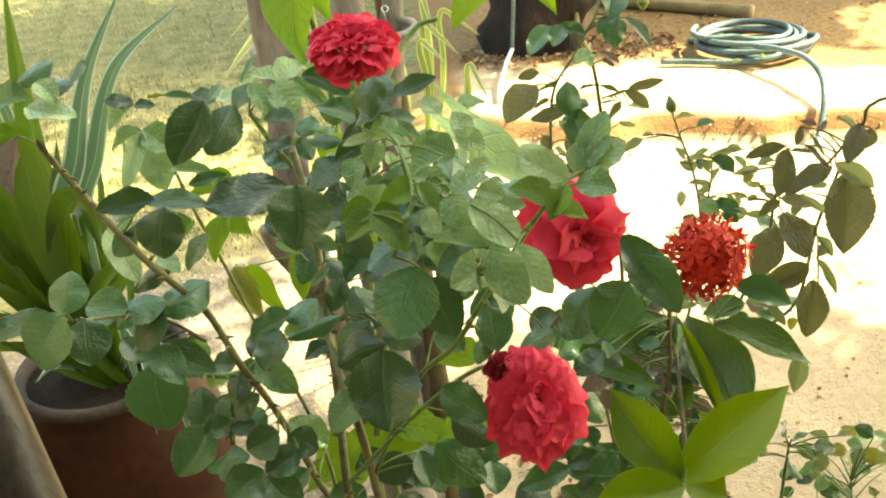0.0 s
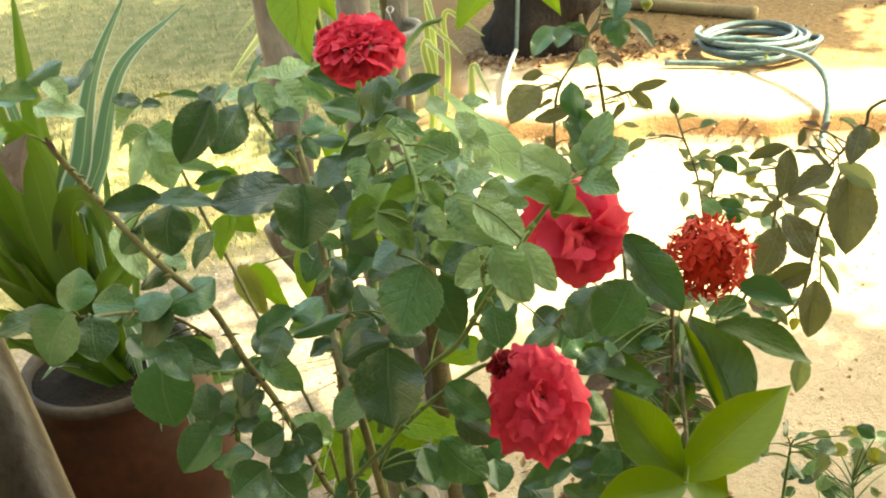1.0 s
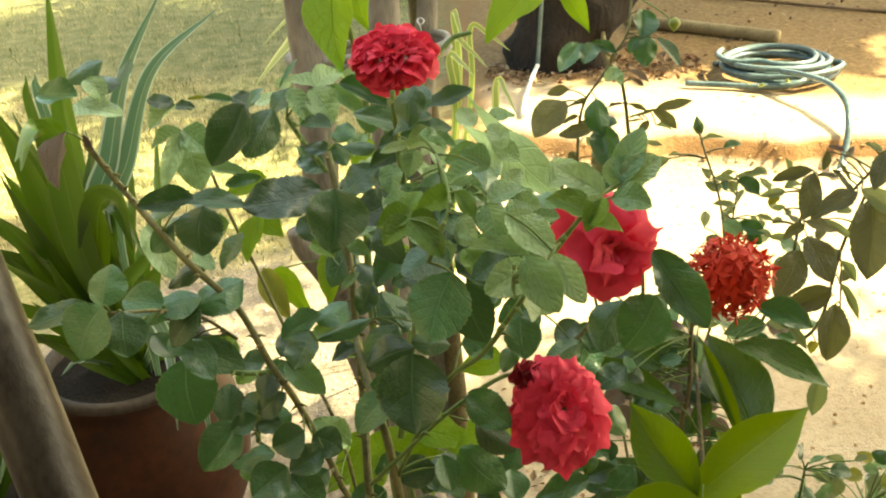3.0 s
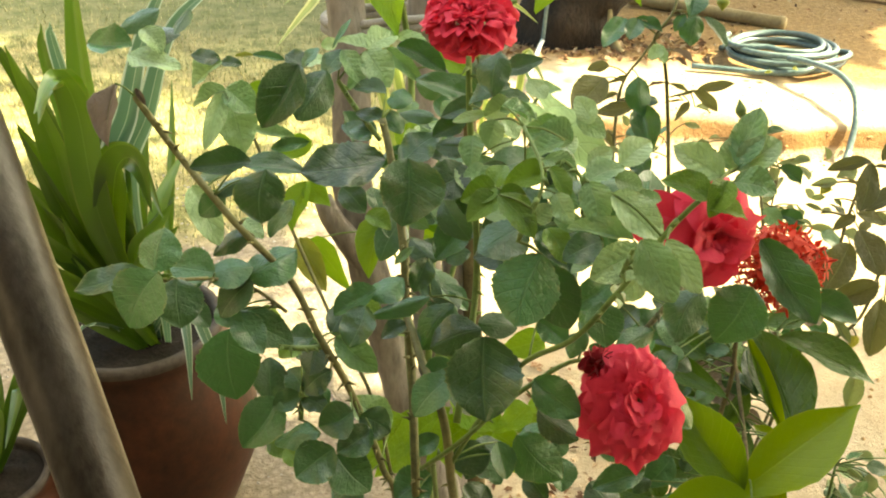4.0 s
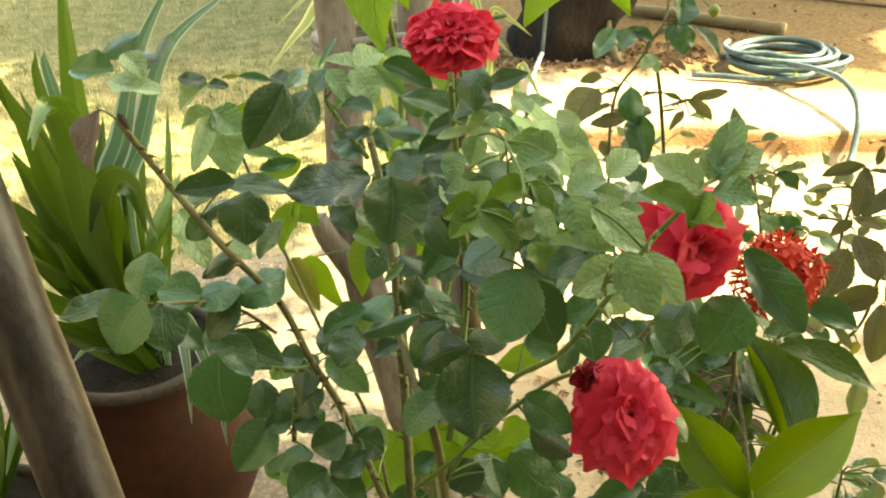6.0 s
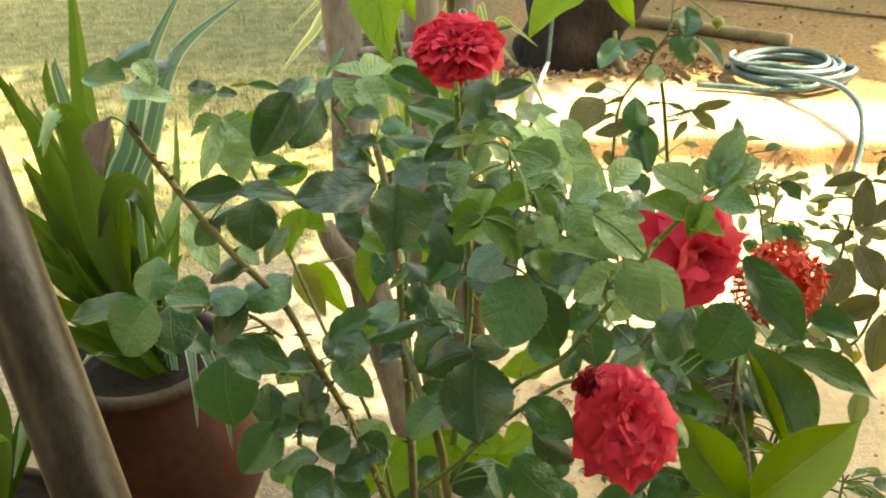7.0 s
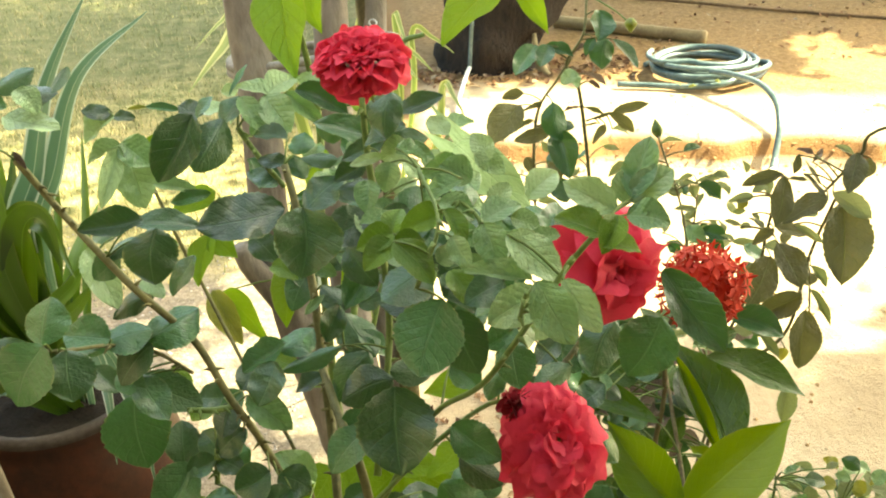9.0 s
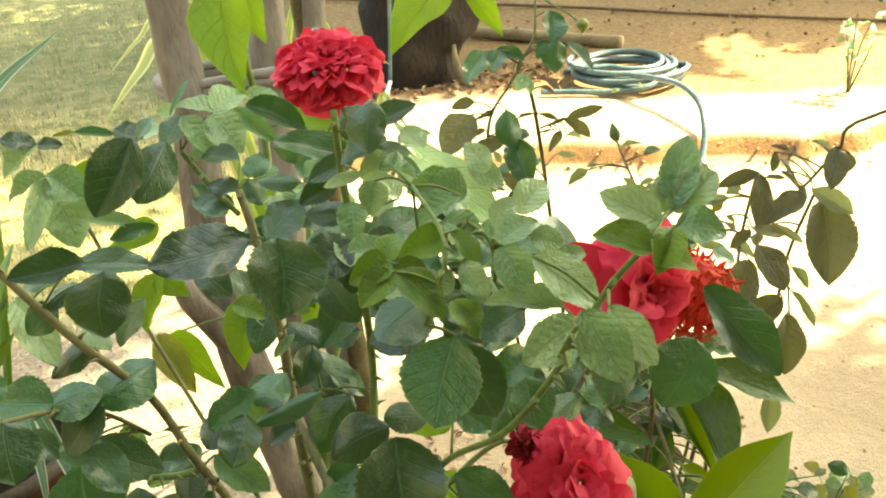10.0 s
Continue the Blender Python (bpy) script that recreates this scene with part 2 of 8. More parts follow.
PETAL = petal_stuff("red_petal", (0.68, 0.024, 0.072), (0.92, 0.066, 0.165))
IXORA_RED = petal_stuff("ixora_red", (0.58, 0.022, 0.010), (0.78, 0.06, 0.03))


def ground_stuff():
    """Sand, with lawn beyond on one side, a gravel strip and a darker orange bank. Some shade is put into the far
    colours.
    """
    m, tree, b = material("ground", 0.95, 0.0, 0.15)
    place = tree.nodes.new("ShaderNodeNewGeometry").outputs["Position"]
    xyz = node(tree, "SeparateXYZ")
    tree.links.new(place, xyz.inputs[0])
    x, y, z = xyz.outputs
    big, fine = noise_of(tree, place, 1.7, 5.0), noise_of(tree, place, 38.0, 6.0, 0.7)
    sand = mix_colour(tree, step_of(tree, big, 0.35, 0.65), (0.39, 0.300, 0.200), (0.50, 0.405, 0.285))
    sand = mix_colour(tree, math_node(tree, "MULTIPLY", step_of(tree, fine, 0.45, 0.75), 0.5), sand, (0.31, 0.220, 0.140))
    # Orange soil past the bank, kept low in tone to carry its shade.
    orange = mix_colour(tree, step_of(tree, fine, 0.3, 0.7), (0.15, 0.088, 0.040), (0.33, 0.215, 0.108))
    far = math_node(tree, "ADD", y, math_node(tree, "MULTIPLY", math_node(tree, "SUBTRACT", big, 0.5), 0.5))
    sand = mix_colour(tree, step_of(tree, math_node(tree, "ADD", far, math_node(tree, "MULTIPLY", x, 0.28)), 4.45, 4.62), sand, orange)
    stones = tree.nodes.new("ShaderNodeTexVoronoi")
    stones.inputs["Scale"].default_value = 60.0
    tree.links.new(place, stones.inputs["Vector"])
    gravel = mix_colour(tree, step_of(tree, stones.outputs["Distance"], 0.2, 0.7), (0.30, 0.250, 0.190), (0.21, 0.170, 0.125))
    face = math_node(tree, "MULTIPLY", step_of(tree, z, 0.025, 0.04), step_of(tree, z, 0.105, 0.085))
    sand = mix_colour(tree, face, sand, (0.25, 0.14, 0.065))
    wander = math_node(tree, "MULTIPLY", math_node(tree, "SUBTRACT", big, 0.5), 0.8)
    left = math_node(tree, "ADD", x, wander)
    colour = mix_colour(tree, step_of(tree, left, -0.05, -0.25), sand, gravel)
    turf = noise_of(tree, place, 9.0, 6.0, 0.7)
    grass = mix_colour(tree, step_of(tree, turf, 0.38, 0.62), (0.14, 0.145, 0.055), (0.42, 0.36, 0.17))
    grass = mix_colour(tree, math_node(tree, "MULTIPLY", step_of(tree, noise_of(tree, place, 2.6, 4.0), 0.45, 0.68), 0.55), grass, (0.19, 0.145, 0.075))
    # Farther lawn: greener grass, also darkened here for the tree shade over it.
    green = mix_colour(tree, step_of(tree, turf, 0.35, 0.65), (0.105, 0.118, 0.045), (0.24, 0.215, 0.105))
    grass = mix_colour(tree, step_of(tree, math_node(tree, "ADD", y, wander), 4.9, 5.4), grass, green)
    lawn = math_node(tree, "MULTIPLY", step_of(tree, math_node(tree, "SUBTRACT", math_node(tree, "ADD", y, wander), math_node(tree, "MULTIPLY", x, 0.6)), 3.2, 3.45), step_of(tree, left, 0.15, -0.15))
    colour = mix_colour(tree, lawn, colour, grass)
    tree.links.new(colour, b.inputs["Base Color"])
    bump_of(tree, b, math_node(tree, "ADD", fine, math_node(tree, "MULTIPLY", noise_of(tree, place, 160.0, 3.0), 0.4)), 0.8, 0.012)
    return m


# ---- ground ----
def bank_line(x):
    """Where the raised strip begins."""
    return 3.72 - 0.14 * x + 0.12 * noise.noise(Vector((x * 2.1, 0.3, 0))) + 0.045 * noise.noise(Vector((x * 9, 4.3, 0)))


def ground_height(x, y):
    slump = 0.05 + 0.16 * max(0.0, noise.noise(Vector((x * 1.7, 7.1, 0))) + 0.15) + 0.03 * noise.noise(Vector((x * 6, 2.2, 0)))
    rise = min(1.0, max(0.0, (y - bank_line(x)) / slump))
    rise = rise * (1.25 - 0.25 * rise)
    rise *= min(1.0, max(0.0, (x + 0.25) / 0.5))
    lumps = 0.012 * noise.noise(Vector((x * 2.3, y * 2.3, 0))) + 0.006 * noise.noise(Vector((x * 11, y * 11, 1)))
    return 0.11 * rise + lumps


def build_ground():
    xs = [-120, -60, -30, -15, -8, -5] + [-4 + 0.18 * k for k in range(20)] + [-0.4 + 0.045 * k for k in range(133)] + [6.5, 9, 15, 30, 60, 120]
    ys = [-120, -60, -30, -12, -5, -2, -0.5] + [0.1 * k for k in range(30)] + [3.0 + 0.02 * k for k in range(75)] + [4.5 + 0.12 * k for k in range(30)] + [9, 12, 20, 40, 80, 150]
    bm = bmesh.new()
    grid = [[bm.verts.new((x, y, ground_height(x, y))) for x in xs] for y in ys]
    for a, b in zip(grid, grid[1:]):
        for k in range(len(xs) - 1):
            bm.faces.new((a[k], a[k + 1], b[k + 1], b[k]))
    ob = new("ground", mesh_of("ground", bm, ground_stuff()))
    tagged(ob, "sandy ground with a raised strip and dry lawn", "ground", kind="structure")


build_ground()


def slab(name, low, high, stuff, label, category):
    bm = bmesh.new()
    bmesh.ops.create_cube(bm, size=1.0)
    for v in bm.verts:
        v.co = Vector([a + (b - a) * (c + 0.5) for a, b, c in zip(low, high, v.co)])
    bmesh.ops.bevel(bm, geom=bm.edges[:], offset=0.02, segments=2, affect="EDGES")
    tagged(new(name, mesh_of(name, bm, stuff, smooth=False)), label, category, kind="structure")


# Unseen walls and a roof slab, added to hold sky light off the bed.
PLASTER = rough_stuff("blocker_plaster", (0.14, 0.12, 0.10), (0.23, 0.20, 0.165), 3.0, 0.9, 0.3, 0.003)
slab("blocker_wall_back", (-6.0, -1.6, -0.05), (6.0, -1.35, 3.2), PLASTER, "unseen plain wall added behind the camera to block light", "wall")
slab("blocker_wall_left", (-1.60, -1.35, -0.05), (-1.38, 2.05, 2.9), PLASTER, "unseen plain wall added on the left to block light", "wall")
slab("blocker_slab_top", (-6.0, -1.35, 2.75), (6.0, 0.15, 2.90), PLASTER, "unseen flat slab added overhead to block sky light", "roof")


# ---- leaf meshes ----
def leaf_mesh(name, stuff, seed, widest=0.45, point=1.0, teeth=0.0, fold=0.18, curl=0.12, ripple=0.03, rows=11, pucker=0.0, laterals=7.0, lobe=0.0):
    """A blade one long (along y) and one wide, folded along its rib, quilted between its veins, curled towards the tip."""
    rng = random.Random(seed)
    bm = bmesh.new()
    layer = bm.loops.layers.uv.new("blade")
    across = (-1.0, -0.78, -0.5, -0.25, 0.0, 0.25, 0.5, 0.78, 1.0) if pucker else (-1.0, -0.55, 0.0, 0.55, 1.0)
    p = math.log(0.5) / math.log(widest)
    phase = [rng.uniform(0, 6.28) for _ in range(6)]
    bend, twist = rng.uniform(-0.08, 0.08), rng.uniform(-0.15, 0.15)
    lop = rng.uniform(-0.10, 0.10)
    verts, uvs = [], []
    for r in range(rows + 1):
        v = r / rows
        w = max(0.0, math.sin(math.pi * v ** p)) ** (0.72 if v ** p < 0.5 else 0.72 * point)
        w = max(w, 0.02, 0.75 * min(1.0, 4 * lobe) * (1 - v)) * 0.5
        line = []
        for u in across:
            jag = 1.0
            if abs(u) == 1.0 and 0 < r < rows:
                jag = 1 + teeth * (0.5 if r % 2 else -0.5) + 0.03 * rng.uniform(-1, 1)
            x = u * w * jag * (1 + (lop if u > 0 else -lop)) + bend * math.sin(v * math.pi)
            y = v - (0.02 * teeth * 10 if abs(u) == 1.0 and r % 2 else 0)
            y -= lobe * abs(u) * (1 - v) ** 2.2
            body = math.sin(v * math.pi)
            z = fold * abs(u) * w - curl * v * v + twist * u * v * w * 2
            z -= pucker * math.sin((v - 0.275 * abs(u)) * 6.2832 * laterals) * min(1.0, 3 * abs(u)) * (1.15 - abs(u)) * body
            z += ripple * math.sin(v * 11 + phase[0] + u * 2.2) * abs(u) + 0.5 * ripple * math.sin(v * 5 + phase[1])
            z += 0.4 * ripple * math.sin(v * 19 + phase[2] + (2 if u > 0 else 0)) * u * u * body + 0.05 * body * u * math.sin(v * 3 + phase[3])
            line.append(bm.verts.new((x, y, z)))
            uvs.append((0.5 + u * 0.5, v))
        verts.append(line)
    bm.verts.index_update()
    for a, b in zip(verts, verts[1:]):
        for k in range(len(across) - 1):
            f = bm.faces.new((a[k], a[k + 1], b[k + 1], b[k]))
            for loop in f.loops:
                loop[layer].uv = uvs[loop.vert.index]
    return mesh_of(name, bm, stuff)


LEAVES = {
    "rose": [leaf_mesh("rose_leaf", ROSE_LEAF, k, 0.46, 0.92, 0.045, (-0.28, 0.12, 0.32, 0.55)[k % 4], -0.04 + 0.09 * (k % 5), 0.020 + 0.014 * (k % 3), 28, 0.004 + 0.004 * (k % 3)) for k in range(14)],
    "young": [leaf_mesh("young_leaf", YOUNG_LEAF, 20 + k, 0.44, 0.86, 0.05, 0.22 + 0.16 * (k % 3), 0.06 + 0.10 * (k % 3), 0.035, 28, 0.020 + 0.014 * (k % 3)) for k in range(10)],
    "spring": [leaf_mesh("young_leaf", SPRING_LEAF, 420 + k, 0.43, 0.9, 0.06, 0.40 + 0.15 * (k % 3), 0.10 + 0.10 * (k % 3), 0.03, 28, 0.012) for k in range(6)],
    "arrow": [leaf_mesh("arrow_leaf", ARROW_LEAF, 300, 0.36, 1.25, 0.0, 0.10, 0.16, 0.05, 24, 0.006, 5.0, 0.45)],
    "pale": [leaf_mesh("rose_leaf", PALE_LEAF, 340 + k, 0.48, 1.1, 0.05, 0.15 + 0.2 * (k % 3), 0.06 + 0.12 * (k % 3), 0.035, 22, 0.010) for k in range(6)],
    "dark": [leaf_mesh("rose_leaf", BACKLIT_LEAF, 40 + k, 0.46, 0.9, 0.05, 0.1 + 0.1 * (k % 3), 0.06 + 0.07 * (k % 3), 0.03, 28, 0.010) for k in range(6)],
    "broad": [leaf_mesh("broad_leaf", BROAD_LEAF, 60 + k, 0.34, 1.35, 0.0, 0.22, 0.10 + 0.06 * (k % 3), 0.03, 14) for k in range(5)],
    "ixora": [leaf_mesh("ixora_leaf", IXORA_LEAF, 80 + k, 0.50, 1.6, 0.0, 0.22 + 0.1 * (k % 2), 0.05 + 0.06 * (k % 3), 0.012, 16) for k in range(5)],
    "ixora_mid": [leaf_mesh("ixora_leaf", IXORA_MID, 280 + k, 0.50, 1.6, 0.0, 0.35 + 0.15 * (k % 2), 0.10 + 0.06 * (k % 3), 0.02, 18) for k in range(3)],
    "ixora_old": [leaf_mesh("ixora_leaf", IXORA_OLD, 180 + k, 0.5, 1.55, 0.0, 0.3 + 0.15 * (k % 2), 0.08 + 0.06 * (k % 3), 0.015, 16) for k in range(5)],
    "yellow": [leaf_mesh("yellow_leaf", YELLOW_LEAF, 90 + k, 0.42, 1.0, 0.03, 0.3, 0.15, 0.03) for k in range(3)],
    "brown": [leaf_mesh("withered_leaf", BROWN_LEAF, 95 + k, 0.5, 1.0, 0.04, 0.5, 0.35, 0.06) for k in range(4)],
}
FACING = Vector((0.0, -0.55, 0.83))
TOWARD = Vector((0.0, -0.80, 0.60))
counter = random.Random(5)


def leaf(plant, kind, base, tip, width, turn=0.0, face=FACING):
    """One leaf from its stalk's end to its tip; turn rolls it about its rib."""
    base, tip = Vector(base), Vector(tip)
    long = (tip - base).length
    y = (tip - base).normalized()
    loose = 0.3 if kind.startswith("ixora") or kind == "arrow" else 0.34
    loose = 0.12 if face is TOWARD else loose
    face = face + loose * Vector((counter.uniform(-0.7, 0.7), counter.uniform(-0.6, 0.45), counter.uniform(-0.3, 0.35)))
    x = y.cross(face)
    if x.length < 0.05:
        x = y.cross(Vector((0.3, 0.3, 0.9)))
    x.normalize()
    z = x.cross(y)
    m = Matrix((x, y, z)).transposed().to_4x4()
    m = Matrix.Translation(base) @ m @ Matrix.Rotation(radians(turn), 4, "Y") @ Matrix.Diagonal((width, long, (width + long) * 0.5, 1))
    return part("leaf", counter.choice(LEAVES[kind]), plant, m=m)


# ---- hose, cable, bamboo, trees beyond ----
def build_hose():
    hose = thing("garden_hose", "coiled grey-green rubber garden hose lying on the sandy bank", "hose", at=(1.55, 4.35, 0.12))
    rng = random.Random(3)
    bm = bmesh.new()
    points = []
    turns, per = 7, 18
    for k in range(turns * per + 1):
        a = -2 * math.pi * k / per + 2.6
        n = k / per
        r = 0.282 - 0.031 * (n % 3.4) + 0.010 * math.sin(n * 2.4)
        cx, cy = 1.55 + 0.02 * math.sin(n * 1.9), 4.37 + 0.018 * math.cos(n * 2.7)
        points.append((cx + r * math.cos(a), cy + 0.8 * r * math.sin(a), 0.134 + 0.0095 * n + 0.007 * math.sin(a * 2 + n)))
    tube(bm, smooth_line(points, 2), (0.0135, 0.0135), 8)
    part("coil", mesh_of("coil", bm, HOSE), hose)
    rod("loose_end", [(1.10, 4.22, 0.135), (1.22, 4.19, 0.133), (1.40, 4.13, 0.135), (1.55, 4.09, 0.15), (1.66, 4.16, 0.17)], (0.0135, 0.0135), HOSE, hose)
    rod("trailing_end", [(1.50, 4.13, 0.20), (1.56, 4.02, 0.215), (1.615, 3.86, 0.225), (1.625, 3.70, 0.20), (1.60, 3.58, 0.14), (1.565, 3.50, 0.06), (1.53, 3.44, 0.015)], (0.0135, 0.0135), HOSE, hose)
    rod("pale_end", [(1.553, 3.475, 0.040), (1.535, 3.445, 0.018), (1.52, 3.42, 0.010)], (0.0135, 0.0135), WIRE, hose, "worn whitish end of the hose")


def build_distance():
    bamboo = thing("bamboo_pole", "dry bamboo pole lying on the ground", "bamboo", at=(1.45, 5.05, 0.15))
    bm = bmesh.new()
    a, b = Vector((1.02, 5.33, 0.145)), Vector((1.72, 4.84, 0.145))
    line = [a.lerp(b, k / 40) for k in range(41)]
    tube(bm, line, [0.034 if k % 13 else 0.038 for k in range(41)], 12, 0.05)
    part("pole", mesh_of("pole", bm, BAMBOO), bamboo)
    tree = thing("shade_tree", "old tree, bark darkened for its own shade, shading the sandy bank", "tree", at=(0.52, 4.72, 0.1))
    bm = bmesh.new()
    # Upper trunk made wide to the right, taking in the dark shade beside it.
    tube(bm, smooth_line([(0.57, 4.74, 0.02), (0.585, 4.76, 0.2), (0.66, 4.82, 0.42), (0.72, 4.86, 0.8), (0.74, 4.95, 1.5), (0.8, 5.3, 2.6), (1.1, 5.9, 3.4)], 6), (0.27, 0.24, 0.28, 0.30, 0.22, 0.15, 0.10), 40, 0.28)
    part("trunk", mesh_of("trunk", bm, SHADED_BARK), tree)
    rod("root", [(0.77, 4.57, 0.30), (0.775, 4.53, 0.22), (0.80, 4.50, 0.14), (0.84, 4.47, 0.09)], (0.010, 0.016, 0.022, 0.026), TWIG, tree, "weathered brown surface root", sides=9, wobble=0.4)
    for tip in [(0.3, 6.9, 3.6), (2.0, 7.9, 3.8), (1.3, 8.2, 4.0)]:
        rod("limb", [(1.1, 5.9, 3.4), (0.5 * 1.1 + 0.5 * tip[0], 0.5 * 5.9 + 0.5 * tip[1], 3.6), tip], (0.07, 0.04, 0.015), SHADED_BARK, tree, wobble=0.2)
    return tree


def crown_mesh(name, stuff, seed, count, inside, size):
    """Many small leaves, each a folded blade of two quads, spread where inside() says."""
    rng = np.random.default_rng(seed)
    centre = inside(rng, count)
    n = len(centre)
    along = rng.normal(size=(n, 3)); along[:, 2] *= 0.5
    along /= np.linalg.norm(along, axis=1)[:, None]
    up = np.array([0, 0, 1.0]) + rng.normal(scale=0.45, size=(n, 3))
    side = np.cross(along, up); side /= np.linalg.norm(side, axis=1)[:, None]
    long = size * rng.uniform(0.7, 1.3, (n, 1)); wide = long * 0.26
    lift = np.cross(side, along) * wide * 0.4
    a, b = centre - along * long / 2, centre + along * long / 2
    quad = np.stack([a, centre - side * wide + lift, b, centre + side * wide + lift, centre], 1).reshape(-1, 3)
    base = np.arange(n)[:, None] * 5
    tri = np.concatenate([base + np.array([[0, 1, 4]]), base + np.array([[1, 2, 4]]), base + np.array([[2, 3, 4]]), base + np.array([[3, 0, 4]])])
    me = bpy.data.meshes.new(name)
    me.from_pydata(quad.tolist(), [], tri.tolist())
    me.materials.append(stuff)
    return me


CROWN_LEAF = leaf_stuff("crown_leaf", (0.05, 0.11, 0.025), (0.10, 0.18, 0.04), (0.32, 0.52, 0.10), rough=0.45, laterals=0.0, relief=0.1, vein_mix=0.0, glow=0.48)


def clumps(centres, radius):
    def inside(rng, count):
        pick = np.array(centres)[rng.integers(0, len(centres), count)]
        return pick + rng.normal(scale=radius, size=(count, 3)) * np.array([1, 1, 0.45])
    return inside


build_hose()
shade_tree = build_distance()
rng = random.Random(11)


def scattered(count, x0, x1, y0, y1):
    return [(rng.uniform(x0, x1), rng.uniform(y0, y1), rng.uniform(3.2, 4.1)) for _ in range(count)]


# Trees out of view, added only for the shade their crowns cast.
def tree_off_stage(label, foot, fork, tips, centres, leaves, seed, radius):
    tree = thing("shade_tree", label, "tree", at=foot)
    x, y, _ = foot
    rod("trunk", [(x, y, -0.05), (x - 0.05, y + 0.05, 1.2), (0.6 * x + 0.4 * fork[0], 0.6 * y + 0.4 * fork[1], 2.4), fork], (0.20, 0.16, 0.13, 0.08), SHADED_BARK, tree, sides=14, wobble=0.2)
    for tip in tips:
        rod("limb", [fork, (0.5 * fork[0] + 0.5 * tip[0], 0.5 * fork[1] + 0.5 * tip[1], 3.6), tip], (0.06, 0.04, 0.012), SHADED_BARK, tree)
    part("crown", crown_mesh("crown", CROWN_LEAF, seed, leaves, clumps(centres, radius), 0.14), tree)


# Crowns above the view; clumps set where lawn, bed and bank need shade.
part("crown", crown_mesh("crown", CROWN_LEAF, 2, 30000, clumps(scattered(60, 0.2, 4.2, 6.6, 9.6) + scattered(50, 0.6, 4.2, 5.6, 7.2) + scattered(50, -0.3, 3.4, 6.0, 7.2) + scattered(4, 1.2, 3.0, 5.05, 5.3), 0.26), 0.13), shade_tree)
tree_off_stage("unseen leafy tree added to shade the flower bed", (4.4, 1.2, 0), (3.0, 1.6, 3.2), [(1.4, 1.2, 3.5), (1.5, 2.5, 3.6), (2.4, 2.6, 3.5), (3.4, 2.5, 3.6), (1.8, 0.6, 3.5)], scattered(88, 1.45, 4.3, 0.2, 2.48) + scattered(18, 3.35, 4.6, 2.35, 2.85) + scattered(12, 1.3, 2.0, 1.0, 2.4) + scattered(40, 4.3, 6.2, 0.0, 2.6) + scattered(9, 1.6, 2.2, 2.6, 3.5) + scattered(9, 1.65, 2.3, 3.5, 4.1), 29500, 3, 0.22)
tree_off_stage("unseen spreading tree added to cast dappled shade on the bank", (6.4, 6.8, 0), (5.4, 6.6, 3.2), [(3.8, 6.2, 3.7), (4.6, 7.6, 3.8), (6.4, 5.9, 3.8), (5.6, 8.2, 3.9)], scattered(9, 4.7, 7.4, 5.3, 6.0) + scattered(9, 4.9, 7.4, 6.0, 6.4) + scattered(6, 3.9, 4.7, 5.5, 6.1) + scattered(8, 2.7, 4.0, 5.35, 5.9) + scattered(64, 3.3, 7.2, 6.4, 7.7) + scattered(110, 4.0, 7.6, 6.3, 8.0) + scattered(40, 4.4, 8.2, 7.8, 9.2) + scattered(22, 3.9, 5.0, 5.75, 6.5) + scattered(34, 4.8, 7.6, 5.95, 6.6), 44000, 4, 0.125)


# ---- the many-stemmed shrub behind the roses ----
def build_trunks():
    shrub = thing("tied_shrub", "grey-barked shrub with several stems tied by a cord", "shrub", at=(-0.05, 1.6, 0))
    rod("stem", [(-0.02, 1.56, -0.02), (-0.06, 1.55, 0.25), (-0.125, 1.56, 0.50), (-0.175, 1.57, 0.78), (-0.178, 1.60, 1.0), (-0.185, 1.63, 1.18), (-0.20, 1.66, 1.5), (-0.25, 1.7, 2.0)], (0.055, 0.047, 0.036, 0.034, 0.031, 0.030, 0.027, 0.018), BARK, shrub, sides=14, wobble=0.22)
    rod("stem", [(0.0, 1.60, -0.02), (-0.03, 1.60, 0.3), (-0.062, 1.60, 0.7), (-0.055, 1.64, 1.1), (-0.035, 1.68, 1.5), (0.0, 1.72, 2.0)], (0.05, 0.036, 0.030, 0.030, 0.026, 0.018), BARK, shrub, sides=12, wobble=0.22)
    rod("stem", [(0.03, 1.63, -0.02), (0.02, 1.64, 0.3), (-0.012, 1.66, 0.75), (0.01, 1.70, 1.1), (0.03, 1.74, 1.5), (0.07, 1.8, 2.0)], (0.04, 0.026, 0.022, 0.022, 0.020, 0.014), BARK, shrub, sides=12, wobble=0.22)
    rod("stem", [(0.045, 1.60, -0.02), (0.035, 1.62, 0.4), (0.015, 1.68, 0.9), (-0.01, 1.72, 1.4), (-0.02, 1.75, 1.9)], (0.026, 0.018, 0.016, 0.014, 0.010), TWIG, shrub, sides=10, wobble=0.3)
    rod("stub", [(-0.165, 1.545, 0.70), (-0.205, 1.515, 0.78), (-0.222, 1.505, 0.835)], (0.026, 0.020, 0.015), BARK, shrub, "short broken side branch", sides=10, wobble=0.4)
    ring = [(-0.085 + 0.137 * math.cos(a), 1.655 + 0.058 * math.sin(a), 1.088 + 0.010 * math.cos(a) + 0.004 * math.sin(3 * a)) for a in [2 * math.pi * k / 24 for k in range(25)]]
    for lift in (0.0, 0.012):
        rod("cord", [(x, y, z + lift) for x, y, z in ring], (0.0075, 0.0075), CORD, shrub, "grey cord tied round the stems", sides=6, steps=2)


build_trunks()
